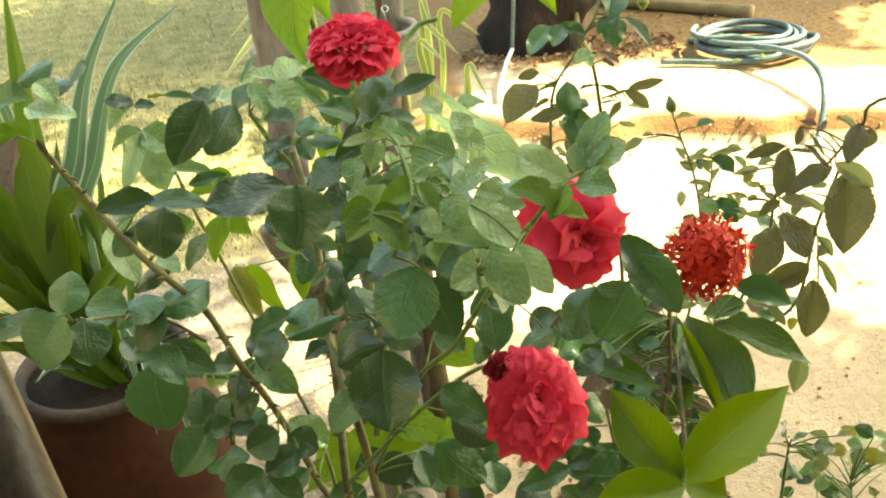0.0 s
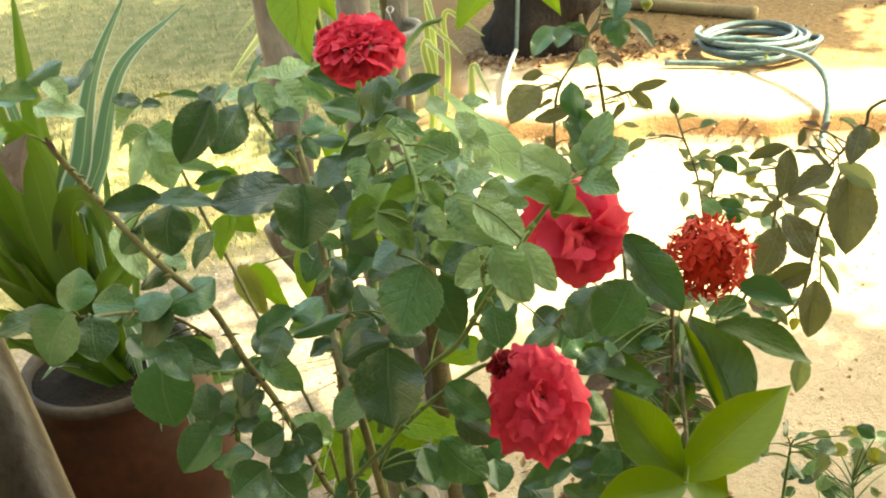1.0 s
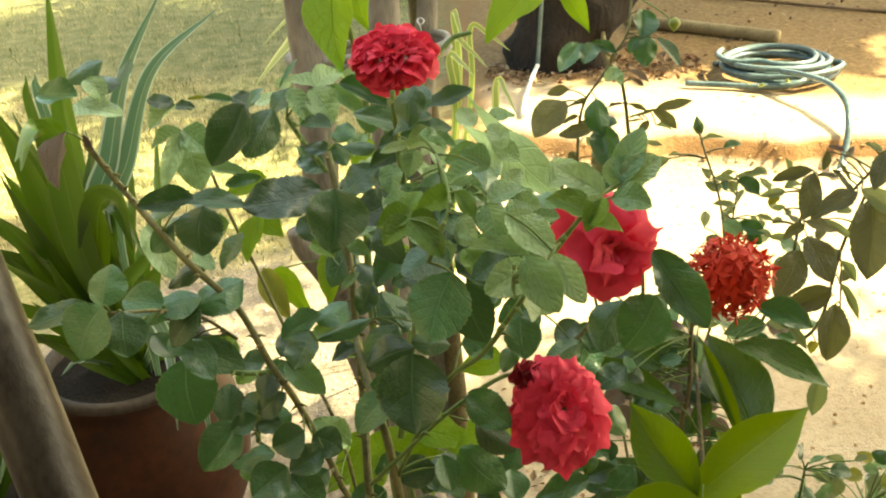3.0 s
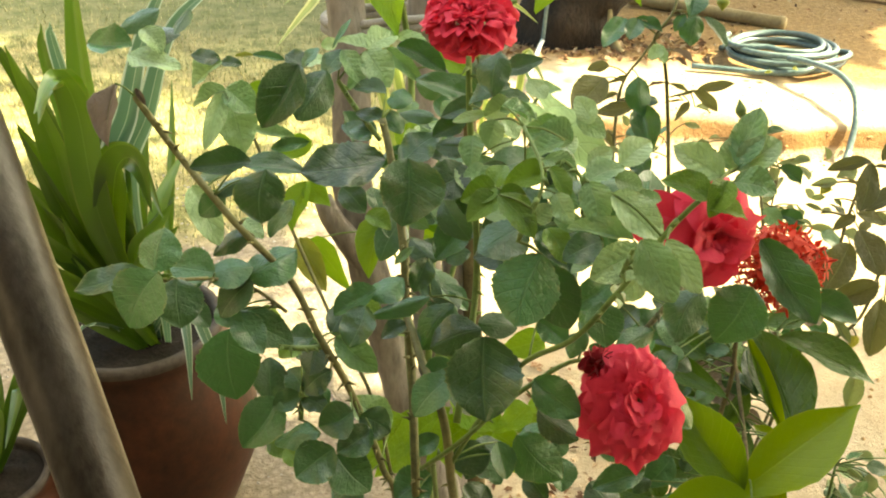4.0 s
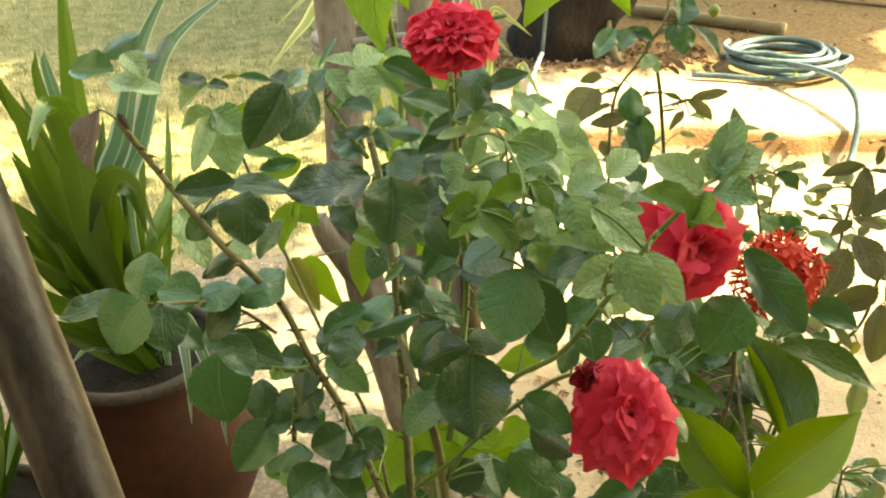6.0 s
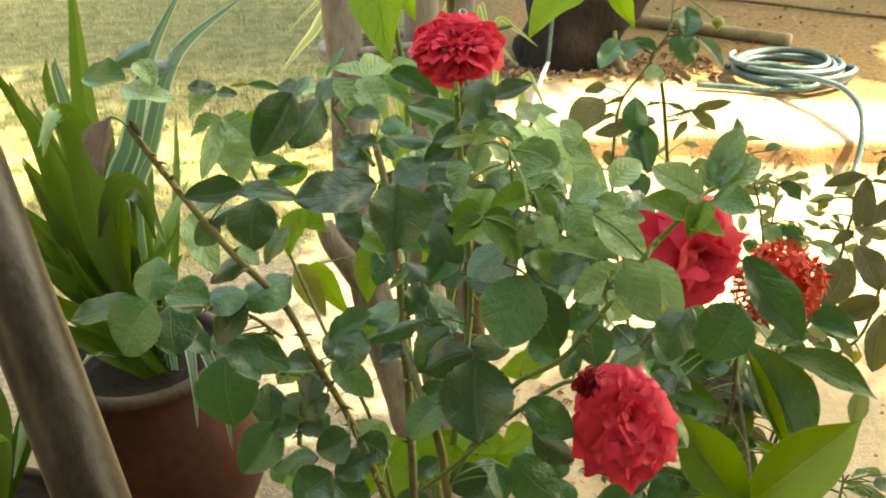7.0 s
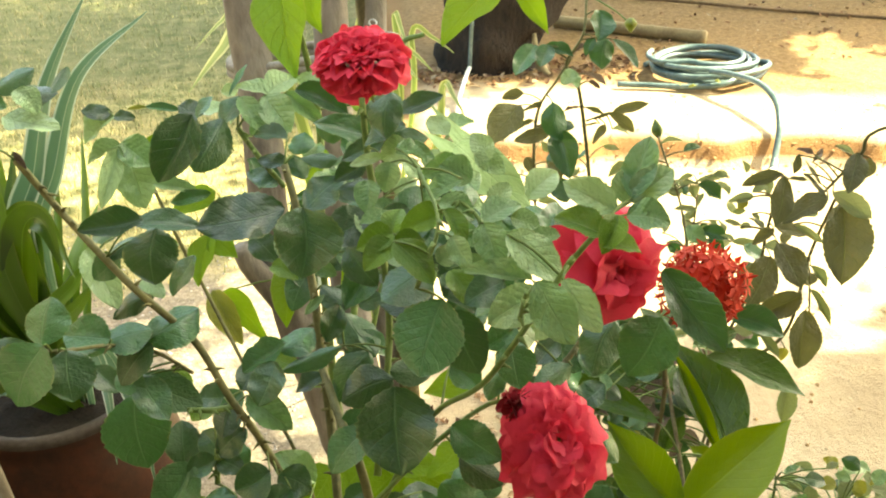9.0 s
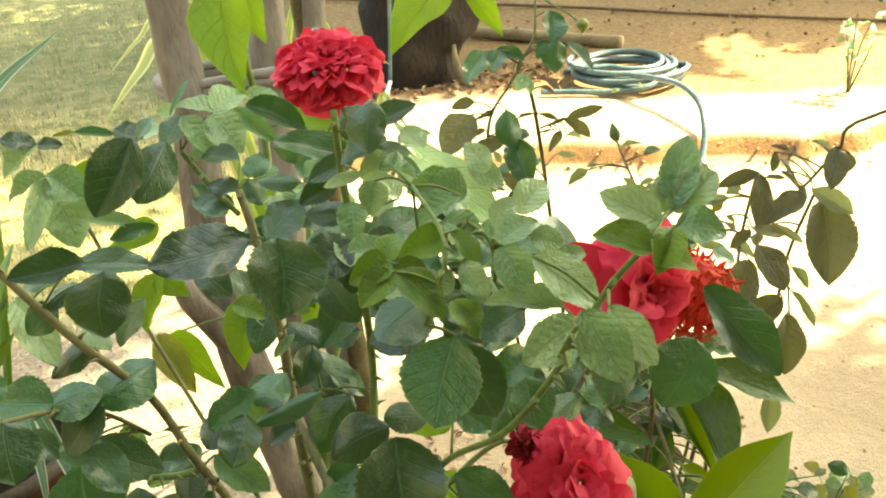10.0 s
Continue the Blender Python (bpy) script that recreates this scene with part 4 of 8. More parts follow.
    leaf(plant, "rose", (-0.178, 1.150, 1.183), (-0.205, 1.159, 1.191), 0.028, 10)
    leaf(plant, "rose", (-0.159, 1.161, 1.173), (-0.190, 1.112, 1.136), 0.047, -6)
    leaf(plant, "rose", (-0.165, 1.150, 1.203), (-0.186, 1.138, 1.188), 0.022, 8)
    leaf(plant, "young", (-0.248, 1.160, 1.100), (-0.201, 1.159, 1.095), 0.020, -1)
    leaf(plant, "rose", (-0.230, 1.150, 1.080), (-0.185, 1.157, 1.088), 0.018, 8)
    leaf(plant, "broad", (-0.188, 1.201, 1.069), (-0.246, 1.174, 1.052), 0.032, -9)
    leaf(plant, "rose", (-0.216, 0.980, 1.141), (-0.275, 0.968, 1.144), 0.030, -4)
    leaf(plant, "rose", (-0.227, 0.980, 1.138), (-0.164, 0.984, 1.130), 0.031, -5)
    leaf(plant, "rose", (-0.249, 1.000, 1.117), (-0.281, 1.010, 1.116), 0.023, -3)
    leaf(plant, "rose", (-0.228, 0.990, 1.118), (-0.260, 0.978, 1.103), 0.023, 10)
    leaf(plant, "rose", (-0.192, 0.931, 1.156), (-0.196, 0.901, 1.116), 0.049, -10, TOWARD)
    leaf(plant, "young", (-0.300, 1.051, 1.079), (-0.266, 1.001, 1.034), 0.034, 11)
    leaf(plant, "rose", (-0.231, 1.021, 1.039), (-0.275, 1.002, 1.025), 0.027, -2)
    leaf(plant, "broad", (-0.191, 1.151, 1.038), (-0.207, 1.100, 0.999), 0.034, 12)
    leaf(plant, "broad", (-0.189, 1.151, 1.037), (-0.161, 1.128, 1.016), 0.032, 7)
    leaf(plant, "rose", (-0.191, 1.051, 1.063), (-0.220, 1.025, 1.035), 0.033, 7)
    leaf(plant, "young", (-0.243, 1.031, 1.051), (-0.220, 1.012, 1.037), 0.024, -8)
    leaf(plant, "rose", (-0.293, 0.869, 1.080), (-0.287, 0.895, 1.114), 0.046, -4, TOWARD)
    leaf(plant, "rose", (-0.301, 0.860, 1.089), (-0.359, 0.845, 1.074), 0.028, -2)
    leaf(plant, "rose", (-0.279, 0.841, 1.097), (-0.310, 0.813, 1.059), 0.058, 6, TOWARD)
    leaf(plant, "rose", (-0.270, 0.861, 1.078), (-0.265, 0.834, 1.042), 0.045, -12, TOWARD)
    leaf(plant, "rose", (-0.251, 0.920, 1.049), (-0.297, 0.928, 1.053), 0.042, -1)
    leaf(plant, "rose", (-0.259, 0.920, 1.044), (-0.216, 0.934, 1.050), 0.038, -3)
    leaf(plant, "rose", (-0.218, 0.931, 1.033), (-0.251, 0.906, 1.009), 0.037, -6)
    leaf(plant, "rose", (-0.227, 0.939, 1.031), (-0.180, 0.962, 1.059), 0.047, -11)
    leaf(plant, "rose", (-0.241, 0.941, 0.990), (-0.209, 0.900, 0.965), 0.035, 7)
    leaf(plant, "rose", (-0.241, 0.950, 0.981), (-0.182, 0.937, 0.958), 0.041, -11)
    leaf(plant, "rose", (-0.260, 0.940, 0.995), (-0.234, 0.926, 0.981), 0.028, -2)
    leaf(plant, "rose", (-0.262, 0.981, 0.939), (-0.251, 0.935, 0.877), 0.071, -11, TOWARD)
    leaf(plant, "rose", (-0.220, 0.959, 0.857), (-0.223, 0.995, 0.891), 0.040, 12)
    leaf(plant, "rose", (-0.210, 0.951, 0.866), (-0.245, 0.906, 0.838), 0.051, -6)
    leaf(plant, "rose", (-0.181, 0.950, 0.876), (-0.149, 0.965, 0.895), 0.035, 1)
    leaf(plant, "rose", (-0.181, 0.960, 0.868), (-0.202, 0.977, 0.888), 0.034, 2)
    leaf(plant, "rose", (-0.182, 0.950, 0.869), (-0.153, 0.934, 0.862), 0.026, -6)
    leaf(plant, "rose", (-0.183, 0.950, 0.870), (-0.215, 0.943, 0.861), 0.028, -4)
    leaf(plant, "rose", (-0.157, 0.900, 0.861), (-0.210, 0.901, 0.853), 0.035, 12)
    leaf(plant, "rose", (-0.142, 0.891, 0.847), (-0.182, 0.871, 0.824), 0.049, -8)
    leaf(plant, "rose", (-0.141, 0.891, 0.837), (-0.103, 0.862, 0.820), 0.050, -2)
    leaf(plant, "rose", (-0.122, 0.910, 0.882), (-0.158, 0.896, 0.874), 0.042, 0)
    leaf(plant, "rose", (-0.116, 0.920, 0.867), (-0.083, 0.913, 0.850), 0.038, 10)
    leaf(plant, "rose", (-0.102, 0.901, 0.865), (-0.138, 0.880, 0.851), 0.035, -10)
    leaf(plant, "young", (-0.089, 0.999, 0.783), (-0.138, 1.033, 0.806), 0.042, 6)
    leaf(plant, "rose", (-0.144, 0.949, 0.957), (-0.129, 0.980, 0.976), 0.028, -2)
    leaf(plant, "rose", (-0.105, 0.931, 1.003), (-0.121, 0.901, 0.971), 0.038, 8)
    leaf(plant, "young", (-0.140, 0.951, 0.950), (-0.095, 0.922, 0.926), 0.034, -6)
    leaf(plant, "rose", (-0.161, 0.971, 0.928), (-0.171, 0.942, 0.904), 0.033, -4)
    leaf(plant, "rose", (-0.166, 0.960, 0.942), (-0.194, 0.962, 0.941), 0.032, 3)
    leaf(plant, "rose", (-0.095, 0.960, 1.004), (-0.141, 0.948, 0.981), 0.034, 8)
    leaf(plant, "rose", (-0.102, 0.959, 0.994), (-0.070, 0.978, 1.013), 0.036, 7)
    leaf(plant, "rose", (-0.039, 0.950, 1.002), (-0.104, 0.947, 0.983), 0.019, 9)
    leaf(plant, "young", (-0.114, 1.219, 1.180), (-0.080, 1.246, 1.192), 0.036, 10)
    leaf(plant, "young", (-0.108, 1.220, 1.178), (-0.153, 1.228, 1.190), 0.030, 11)
    leaf(plant, "young", (-0.145, 1.211, 1.181), (-0.118, 1.179, 1.149), 0.026, -12)
    leaf(plant, "young", (-0.117, 1.211, 1.180), (-0.088, 1.178, 1.148), 0.040, 7)
    leaf(plant, "rose", (-0.146, 1.221, 1.178), (-0.169, 1.196, 1.154), 0.031, 12)
    leaf(plant, "rose", (-0.136, 1.241, 1.210), (-0.157, 1.207, 1.188), 0.008, 5)
    leaf(plant, "young", (-0.086, 1.261, 1.179), (-0.043, 1.230, 1.170), 0.033, -7)
    leaf(plant, "young", (-0.094, 1.221, 1.179), (-0.051, 1.198, 1.149), 0.022, 5)
    leaf(plant, "rose", (-0.080, 1.200, 1.189), (-0.021, 1.186, 1.163), 0.030, 4)
    leaf(plant, "rose", (-0.092, 1.170, 1.142), (-0.130, 1.179, 1.151), 0.030, 10)
    leaf(plant, "rose", (-0.084, 1.149, 1.131), (-0.075, 1.171, 1.152), 0.030, -4)
    leaf(plant, "rose", (0.017, 1.100, 1.162), (-0.057, 1.110, 1.179), 0.035, -1)
    leaf(plant, "rose", (-0.024, 1.120, 1.165), (-0.058, 1.135, 1.167), 0.027, -12)
    leaf(plant, "rose", (0.017, 1.080, 1.167), (-0.028, 1.071, 1.151), 0.025, -10)
    leaf(plant, "rose", (-0.036, 1.130, 1.128), (-0.077, 1.142, 1.128), 0.022, 0)
    leaf(plant, "rose", (-0.093, 1.159, 1.115), (-0.131, 1.178, 1.120), 0.024, 0)
    leaf(plant, "rose", (-0.104, 1.160, 1.097), (-0.138, 1.171, 1.102), 0.032, 0)
    leaf(plant, "rose", (-0.090, 1.161, 1.125), (-0.074, 1.140, 1.105), 0.025, 7)
    leaf(plant, "rose", (-0.075, 1.099, 1.085), (-0.029, 1.129, 1.107), 0.045, 1)
    leaf(plant, "rose", (0.000, 1.080, 1.147), (-0.038, 1.067, 1.134), 0.029, 2)
    leaf(plant, "rose", (-0.034, 1.060, 1.124), (0.013, 1.050, 1.130), 0.031, -6)
    leaf(plant, "rose", (0.017, 1.029, 1.198), (0.025, 1.068, 1.226), 0.038, 3)
    leaf(plant, "rose", (0.027, 1.100, 1.187), (0.083, 1.113, 1.200), 0.025, -7)
    leaf(plant, "rose", (0.019, 0.980, 1.209), (0.058, 0.980, 1.212), 0.022, 10)
    leaf(plant, "young", (0.039, 0.970, 1.208), (0.012, 0.966, 1.197), 0.024, -2)
    leaf(plant, "young", (0.015, 0.980, 1.192), (-0.017, 0.977, 1.185), 0.012, -12)
    leaf(plant, "young", (0.027, 0.950, 1.207), (0.064, 0.950, 1.202), 0.020, -3)
    leaf(plant, "young", (0.022, 0.930, 1.206), (0.014, 0.915, 1.185), 0.024, 10)
    leaf(plant, "rose", (-0.084, 1.000, 1.135), (-0.170, 0.984, 1.126), 0.053, 4)
    leaf(plant, "rose", (-0.058, 0.911, 1.176), (-0.063, 0.874, 1.127), 0.060, -5, TOWARD)
    leaf(plant, "rose", (-0.037, 1.049, 1.081), (-0.000, 1.074, 1.110), 0.042, -5)
    leaf(plant, "young", (-0.062, 0.999, 1.078), (-0.023, 1.028, 1.090), 0.024, 8)
    leaf(plant, "young", (-0.039, 1.001, 1.081), (-0.009, 0.979, 1.065), 0.017, -2)
    leaf(plant, "rose", (-0.020, 1.031, 1.096), (-0.017, 0.999, 1.072), 0.025, 6)
    leaf(plant, "young", (-0.066, 1.020, 1.061), (-0.041, 1.006, 1.053), 0.018, 2)
    leaf(plant, "rose", (-0.056, 1.080, 0.983), (-0.019, 1.087, 0.987), 0.016, -8)
    leaf(plant, "rose", (-0.023, 1.050, 0.986), (0.006, 1.054, 0.994), 0.025, 9)
    leaf(plant, "young", (-0.079, 1.020, 0.999), (-0.058, 1.033, 1.014), 0.011, 7)
    leaf(plant, "rose", (-0.042, 1.021, 1.006), (-0.057, 0.993, 0.980), 0.028, -7)
    leaf(plant, "rose", (-0.042, 1.101, 0.947), (-0.009, 1.051, 0.915), 0.049, -6)
    leaf(plant, "rose", (-0.014, 0.981, 0.972), (-0.050, 0.948, 0.939), 0.044, 7)
    leaf(plant, "rose", (-0.066, 1.000, 0.932), (-0.096, 0.987, 0.924), 0.023, 8)
    leaf(plant, "spring", (0.019, 0.830, 1.179), (-0.006, 0.813, 1.166), 0.025, 8)
    leaf(plant, "spring", (0.020, 0.811, 1.189), (0.048, 0.787, 1.164), 0.027, -12)
    leaf(plant, "spring", (0.020, 0.820, 1.185), (0.045, 0.821, 1.184), 0.015, 12)
    leaf(plant, "spring", (0.019, 0.840, 1.181), (-0.010, 0.829, 1.178), 0.024, -9)
    leaf(plant, "spring", (0.018, 0.850, 1.176), (0.027, 0.866, 1.193), 0.021, 3)
    leaf(plant, "spring", (0.060, 0.840, 1.196), (0.026, 0.831, 1.193), 0.024, -10)
    leaf(plant, "young", (-0.008, 0.880, 1.171), (0.030, 0.893, 1.173), 0.021, -9)
    leaf(plant, "rose", (0.054, 0.900, 1.086), (0.003, 0.901, 1.076), 0.045, 11)
    leaf(plant, "rose", (0.012, 0.930, 1.094), (0.048, 0.927, 1.099), 0.039, 9)
    leaf(plant, "rose", (0.055, 0.791, 1.145), (0.032, 0.755, 1.098), 0.057, -3, TOWARD)
    leaf(plant, "rose", (0.065, 0.811, 1.122), (0.080, 0.779, 1.079), 0.044, 10, TOWARD)
    leaf(plant, "rose", (0.062, 0.851, 1.039), (0.088, 0.832, 1.025), 0.029, 3)
    leaf(plant, "rose", (0.115, 0.831, 1.073), (0.118, 0.803, 1.043), 0.036, -5)
    leaf(plant, "rose", (0.117, 0.901, 0.992), (0.098, 0.881, 0.977), 0.024, 4)
    leaf(plant, "rose", (0.012, 0.831, 1.035), (0.012, 0.785, 0.974), 0.070, 2, TOWARD)
    leaf(plant, "rose", (0.011, 0.870, 1.015), (-0.036, 0.853, 1.011), 0.040, 0)
    leaf(plant, "rose", (0.008, 0.880, 1.017), (0.048, 0.884, 1.008), 0.028, 2)
    leaf(plant, "rose", (-0.016, 0.920, 0.938), (-0.047, 0.911, 0.925), 0.028, -7)
    leaf(plant, "rose", (-0.019, 0.881, 0.949), (-0.056, 0.852, 0.930), 0.041, 5)
    leaf(plant, "rose", (0.024, 0.870, 0.858), (-0.020, 0.863, 0.854), 0.037, 0)
    leaf(plant, "rose", (0.031, 0.881, 0.865), (0.041, 0.856, 0.836), 0.029, -10)
    leaf(plant, "rose", (0.063, 0.861, 0.963), (0.106, 0.830, 0.942), 0.039, 8)
    leaf(plant, "rose", (0.070, 0.870, 0.917), (0.110, 0.854, 0.890), 0.033, -3)
    leaf(plant, "rose", (0.051, 0.881, 0.874), (0.100, 0.853, 0.837), 0.050, 3)
    leaf(plant, "rose", (0.195, 0.900, 0.806), (0.138, 0.892, 0.789), 0.031, 7)
    leaf(plant, "rose", (0.211, 0.881, 0.925), (0.231, 0.862, 0.900), 0.028, -5)
    leaf(plant, "young", (0.090, 0.950, 1.189), (0.048, 0.956, 1.184), 0.028, -11)
    leaf(plant, "young", (0.082, 0.900, 1.199), (0.045, 0.892, 1.184), 0.024, 9)
    leaf(plant, "young", (0.058, 0.840, 1.208), (0.085, 0.828, 1.196), 0.024, 5)
    leaf(plant, "spring", (0.061, 0.821, 1.209), (0.075, 0.798, 1.189), 0.017, -7)
    leaf(plant, "young", (0.088, 0.800, 1.206), (0.120, 0.813, 1.216), 0.026, -2)
    leaf(plant, "young", (0.086, 0.781, 1.215), (0.093, 0.756, 1.190), 0.026, 8)
    leaf(plant, "young", (0.064, 0.801, 1.195), (0.076, 0.778, 1.181), 0.019, 10)
    leaf(plant, "young", (0.110, 0.800, 1.210), (0.131, 0.792, 1.205), 0.018, 1)
    leaf(plant, "young", (0.122, 0.790, 1.197), (0.149, 0.796, 1.194), 0.013, 11)
    leaf(plant, "young", (0.101, 0.761, 1.215), (0.139, 0.738, 1.185), 0.032, -10, TOWARD)
    leaf(plant, "young", (0.119, 0.750, 1.181), (0.071, 0.761, 1.193), 0.017, 11)
    leaf(plant, "rose", (0.105, 0.800, 1.153), (0.071, 0.785, 1.144), 0.028, 1)
    leaf(plant, "young", (0.120, 0.720, 1.189), (0.081, 0.708, 1.173), 0.030, -8, TOWARD)
    leaf(plant, "young", (0.113, 0.701, 1.209), (0.135, 0.675, 1.174), 0.030, -6, TOWARD)
    leaf(plant, "young", (0.133, 0.711, 1.203), (0.156, 0.687, 1.174), 0.022, -10)
    leaf(plant, "spring", (0.162, 0.720, 1.231), (0.130, 0.732, 1.243), 0.024, -4)
    leaf(plant, "spring", (0.169, 0.710, 1.250), (0.155, 0.693, 1.234), 0.019, -3)
    leaf(plant, "spring", (0.155, 0.700, 1.234), (0.187, 0.702, 1.228), 0.016, 0)
    leaf(plant, "young", (0.180, 0.730, 1.240), (0.208, 0.719, 1.240), 0.028, -4)
    leaf(plant, "young", (0.175, 0.740, 1.239), (0.141, 0.750, 1.261), 0.025, -8)
    leaf(plant, "young", (0.186, 0.760, 1.234), (0.195, 0.776, 1.256), 0.025, 7)
    leaf(plant, "young", (0.191, 0.759, 1.238), (0.213, 0.793, 1.272), 0.025, 5)
    leaf(plant, "young", (0.191, 0.760, 1.235), (0.224, 0.772, 1.256), 0.026, 5)
    leaf(plant, "rose", (0.223, 0.771, 1.170), (0.262, 0.731, 1.117), 0.036, -7, TOWARD)
    leaf(plant, "rose", (0.236, 0.801, 1.107), (0.204, 0.774, 1.071), 0.050, 2, TOWARD)
    leaf(plant, "rose", (0.224, 0.901, 1.042), (0.195, 0.860, 1.017), 0.040, 9)
    leaf(plant, "rose", (0.185, 0.901, 0.992), (0.144, 0.879, 0.982), 0.027, -7)
    leaf(plant, "rose", (0.214, 1.000, 0.930), (0.253, 0.998, 0.920), 0.034, -9)
    leaf(plant, "rose", (0.049, 0.951, 1.105), (0.083, 0.914, 1.078), 0.037, -1)
    leaf(plant, "rose", (0.106, 0.921, 1.093), (0.067, 0.896, 1.066), 0.037, 1)
    leaf(plant, "rose", (0.097, 0.939, 1.102), (0.078, 0.964, 1.134), 0.027, 8)
    leaf(plant, "rose", (0.060, 0.911, 1.113), (0.101, 0.878, 1.090), 0.033, 9)
    leaf(plant, "spring", (0.066, 0.861, 1.131), (0.083, 0.836, 1.110), 0.025, 3)
    leaf(plant, "rose", (0.035, 0.951, 1.151), (0.006, 0.932, 1.135), 0.027, -10)
    leaf(plant, "rose", (-0.005, 0.961, 1.142), (0.025, 0.940, 1.118), 0.027, -9)
    leaf(plant, "rose", (0.043, 0.941, 1.132), (0.077, 0.919, 1.109), 0.027, 7)
    leaf(plant, "rose", (0.099, 0.880, 1.076), (0.063, 0.868, 1.060), 0.032, -1)
    leaf(plant, "rose", (0.135, 0.901, 1.049), (0.097, 0.880, 1.037), 0.034, -11)
    leaf(plant, "rose", (0.026, 0.951, 1.263), (0.018, 0.922, 1.236), 0.031, 7)
    leaf(plant, "rose", (0.038, 0.980, 1.221), (-0.003, 0.967, 1.210), 0.028, 9)
    leaf(plant, "rose", (-0.127, 1.040, 0.919), (-0.160, 1.029, 0.900), 0.031, -8)
    leaf(plant, "spring", (-0.304, 1.010, 0.989), (-0.327, 1.001, 0.981), 0.027, 4)
    leaf(plant, "rose", (-0.019, 1.020, 0.819), (0.010, 1.007, 0.796), 0.031, -5)
    leaf(plant, "rose", (-0.028, 1.081, 0.932), (0.004, 1.061, 0.911), 0.030, -12)
    leaf(plant, "spring", (-0.215, 1.030, 0.927), (-0.236, 1.013, 0.920), 0.033, -12)
    leaf(plant, "rose", (-0.031, 1.070, 0.706), (-0.069, 1.055, 0.687), 0.030, -1)
    leaf(plant, "rose", (-0.062, 1.061, 1.010), (-0.033, 1.034, 0.993), 0.029, -1)
    leaf(plant, "rose", (-0.012, 1.070, 0.929), (-0.035, 1.053, 0.916), 0.030, 0)
    leaf(plant, "rose", (-0.163, 1.030, 0.815), (-0.194, 1.014, 0.802), 0.028, -7)
    leaf(plant, "spring", (-0.266, 1.121, 0.658), (-0.228, 1.100, 0.646), 0.031, 12)
    leaf(plant, "rose", (-0.090, 1.150, 0.886), (-0.125, 1.136, 0.872), 0.032, 5)
    leaf(plant, "spring", (-0.027, 1.020, 0.881), (-0.001, 1.004, 0.864), 0.034, 10)
    leaf(plant, "spring", (-0.084, 1.030, 0.921), (-0.062, 1.019, 0.906), 0.029, -6)
    leaf(plant, "rose", (-0.326, 1.140, 0.921), (-0.360, 1.125, 0.897), 0.031, -4)
    leaf(plant, "rose", (-0.182, 1.090, 0.776), (-0.206, 1.073, 0.761), 0.039, 8)
    leaf(plant, "spring", (-0.188, 1.000, 0.909), (-0.211, 0.984, 0.899), 0.032, 12)
    leaf(plant, "rose", (-0.129, 1.041, 0.710), (-0.158, 1.022, 0.691), 0.035, 4)
    leaf(plant, "spring", (-0.234, 1.071, 0.686), (-0.207, 1.050, 0.673), 0.030, 7)
    leaf(plant, "spring", (-0.109, 1.030, 1.056), (-0.082, 1.015, 1.049), 0.025, -8)
    leaf(plant, "rose", (-0.239, 1.120, 0.763), (-0.267, 1.111, 0.755), 0.038, -7)
    leaf(plant, "rose", (-0.343, 1.101, 0.896), (-0.312, 1.079, 0.874), 0.030, -4)
    leaf(plant, "spring", (-0.213, 1.080, 1.064), (-0.239, 1.066, 1.056), 0.030, 3)
    leaf(plant, "rose", (-0.023, 1.100, 1.024), (-0.054, 1.085, 1.016), 0.028, -12)
    leaf(plant, "rose", (-0.185, 1.151, 0.809), (-0.218, 1.125, 0.790), 0.033, -7)
    leaf(plant, "rose", (-0.253, 1.000, 1.097), (-0.279, 0.987, 1.077), 0.029, -9)
    leaf(plant, "spring", (-0.129, 1.071, 0.913), (-0.097, 1.051, 0.907), 0.026, -3)
    leaf(plant, "rose", (0.049, 0.873, 1.128), (0.006, 0.850, 1.110), 0.048, 15)
    leaf(plant, "rose", (0.063, 0.871, 1.124), (0.085, 0.834, 1.103), 0.039, -3)
    leaf(plant, "rose", (0.096, 0.873, 1.127), (0.114, 0.844, 1.107), 0.034, 14)
    leaf(plant, "rose", (-0.009, 1.013, 1.053), (-0.034, 0.977, 1.033), 0.037, 8)
    leaf(plant, "rose", (-0.077, 1.107, 1.005), (-0.096, 1.066, 0.981), 0.036, -22)
    leaf(plant, "rose", (-0.025, 0.978, 1.100), (-0.002, 0.942, 1.078), 0.034, 16)
    leaf(plant, "rose", (0.142, 0.934, 1.013), (0.110, 0.903, 0.994), 0.034, 21)
    leaf(plant, "rose", (-0.158, 1.223, 0.995), (-0.127, 1.194, 0.975), 0.036, 4)
    leaf(plant, "rose", (-0.118, 0.919, 0.769), (-0.148, 0.897, 0.764), 0.047, 6)
    leaf(plant, "rose", (-0.040, 0.925, 0.778), (-0.080, 0.905, 0.756), 0.047, -5)
    leaf(plant, "rose", (0.024, 0.920, 0.765), (-0.002, 0.895, 0.747), 0.047, -17)
    leaf(plant, "rose", (0.141, 0.923, 0.768), (0.169, 0.890, 0.749), 0.047, -9)
    leaf(plant, "young", (-0.057, 1.301, 1.046), (-0.055, 1.270, 1.022), 0.032, -37)
    leaf(plant, "rose", (-0.029, 1.272, 1.070), (-0.008, 1.303, 1.103), 0.040, -23)
    leaf(plant, "rose", (-0.155, 1.280, 1.076), (-0.141, 1.252, 1.047), 0.037, -32)
    leaf(plant, "rose", (-0.118, 1.229, 1.057), (-0.155, 1.249, 1.077), 0.032, 10)
    leaf(plant, "rose", (-0.063, 1.224, 1.044), (-0.105, 1.210, 1.032), 0.032, 2)
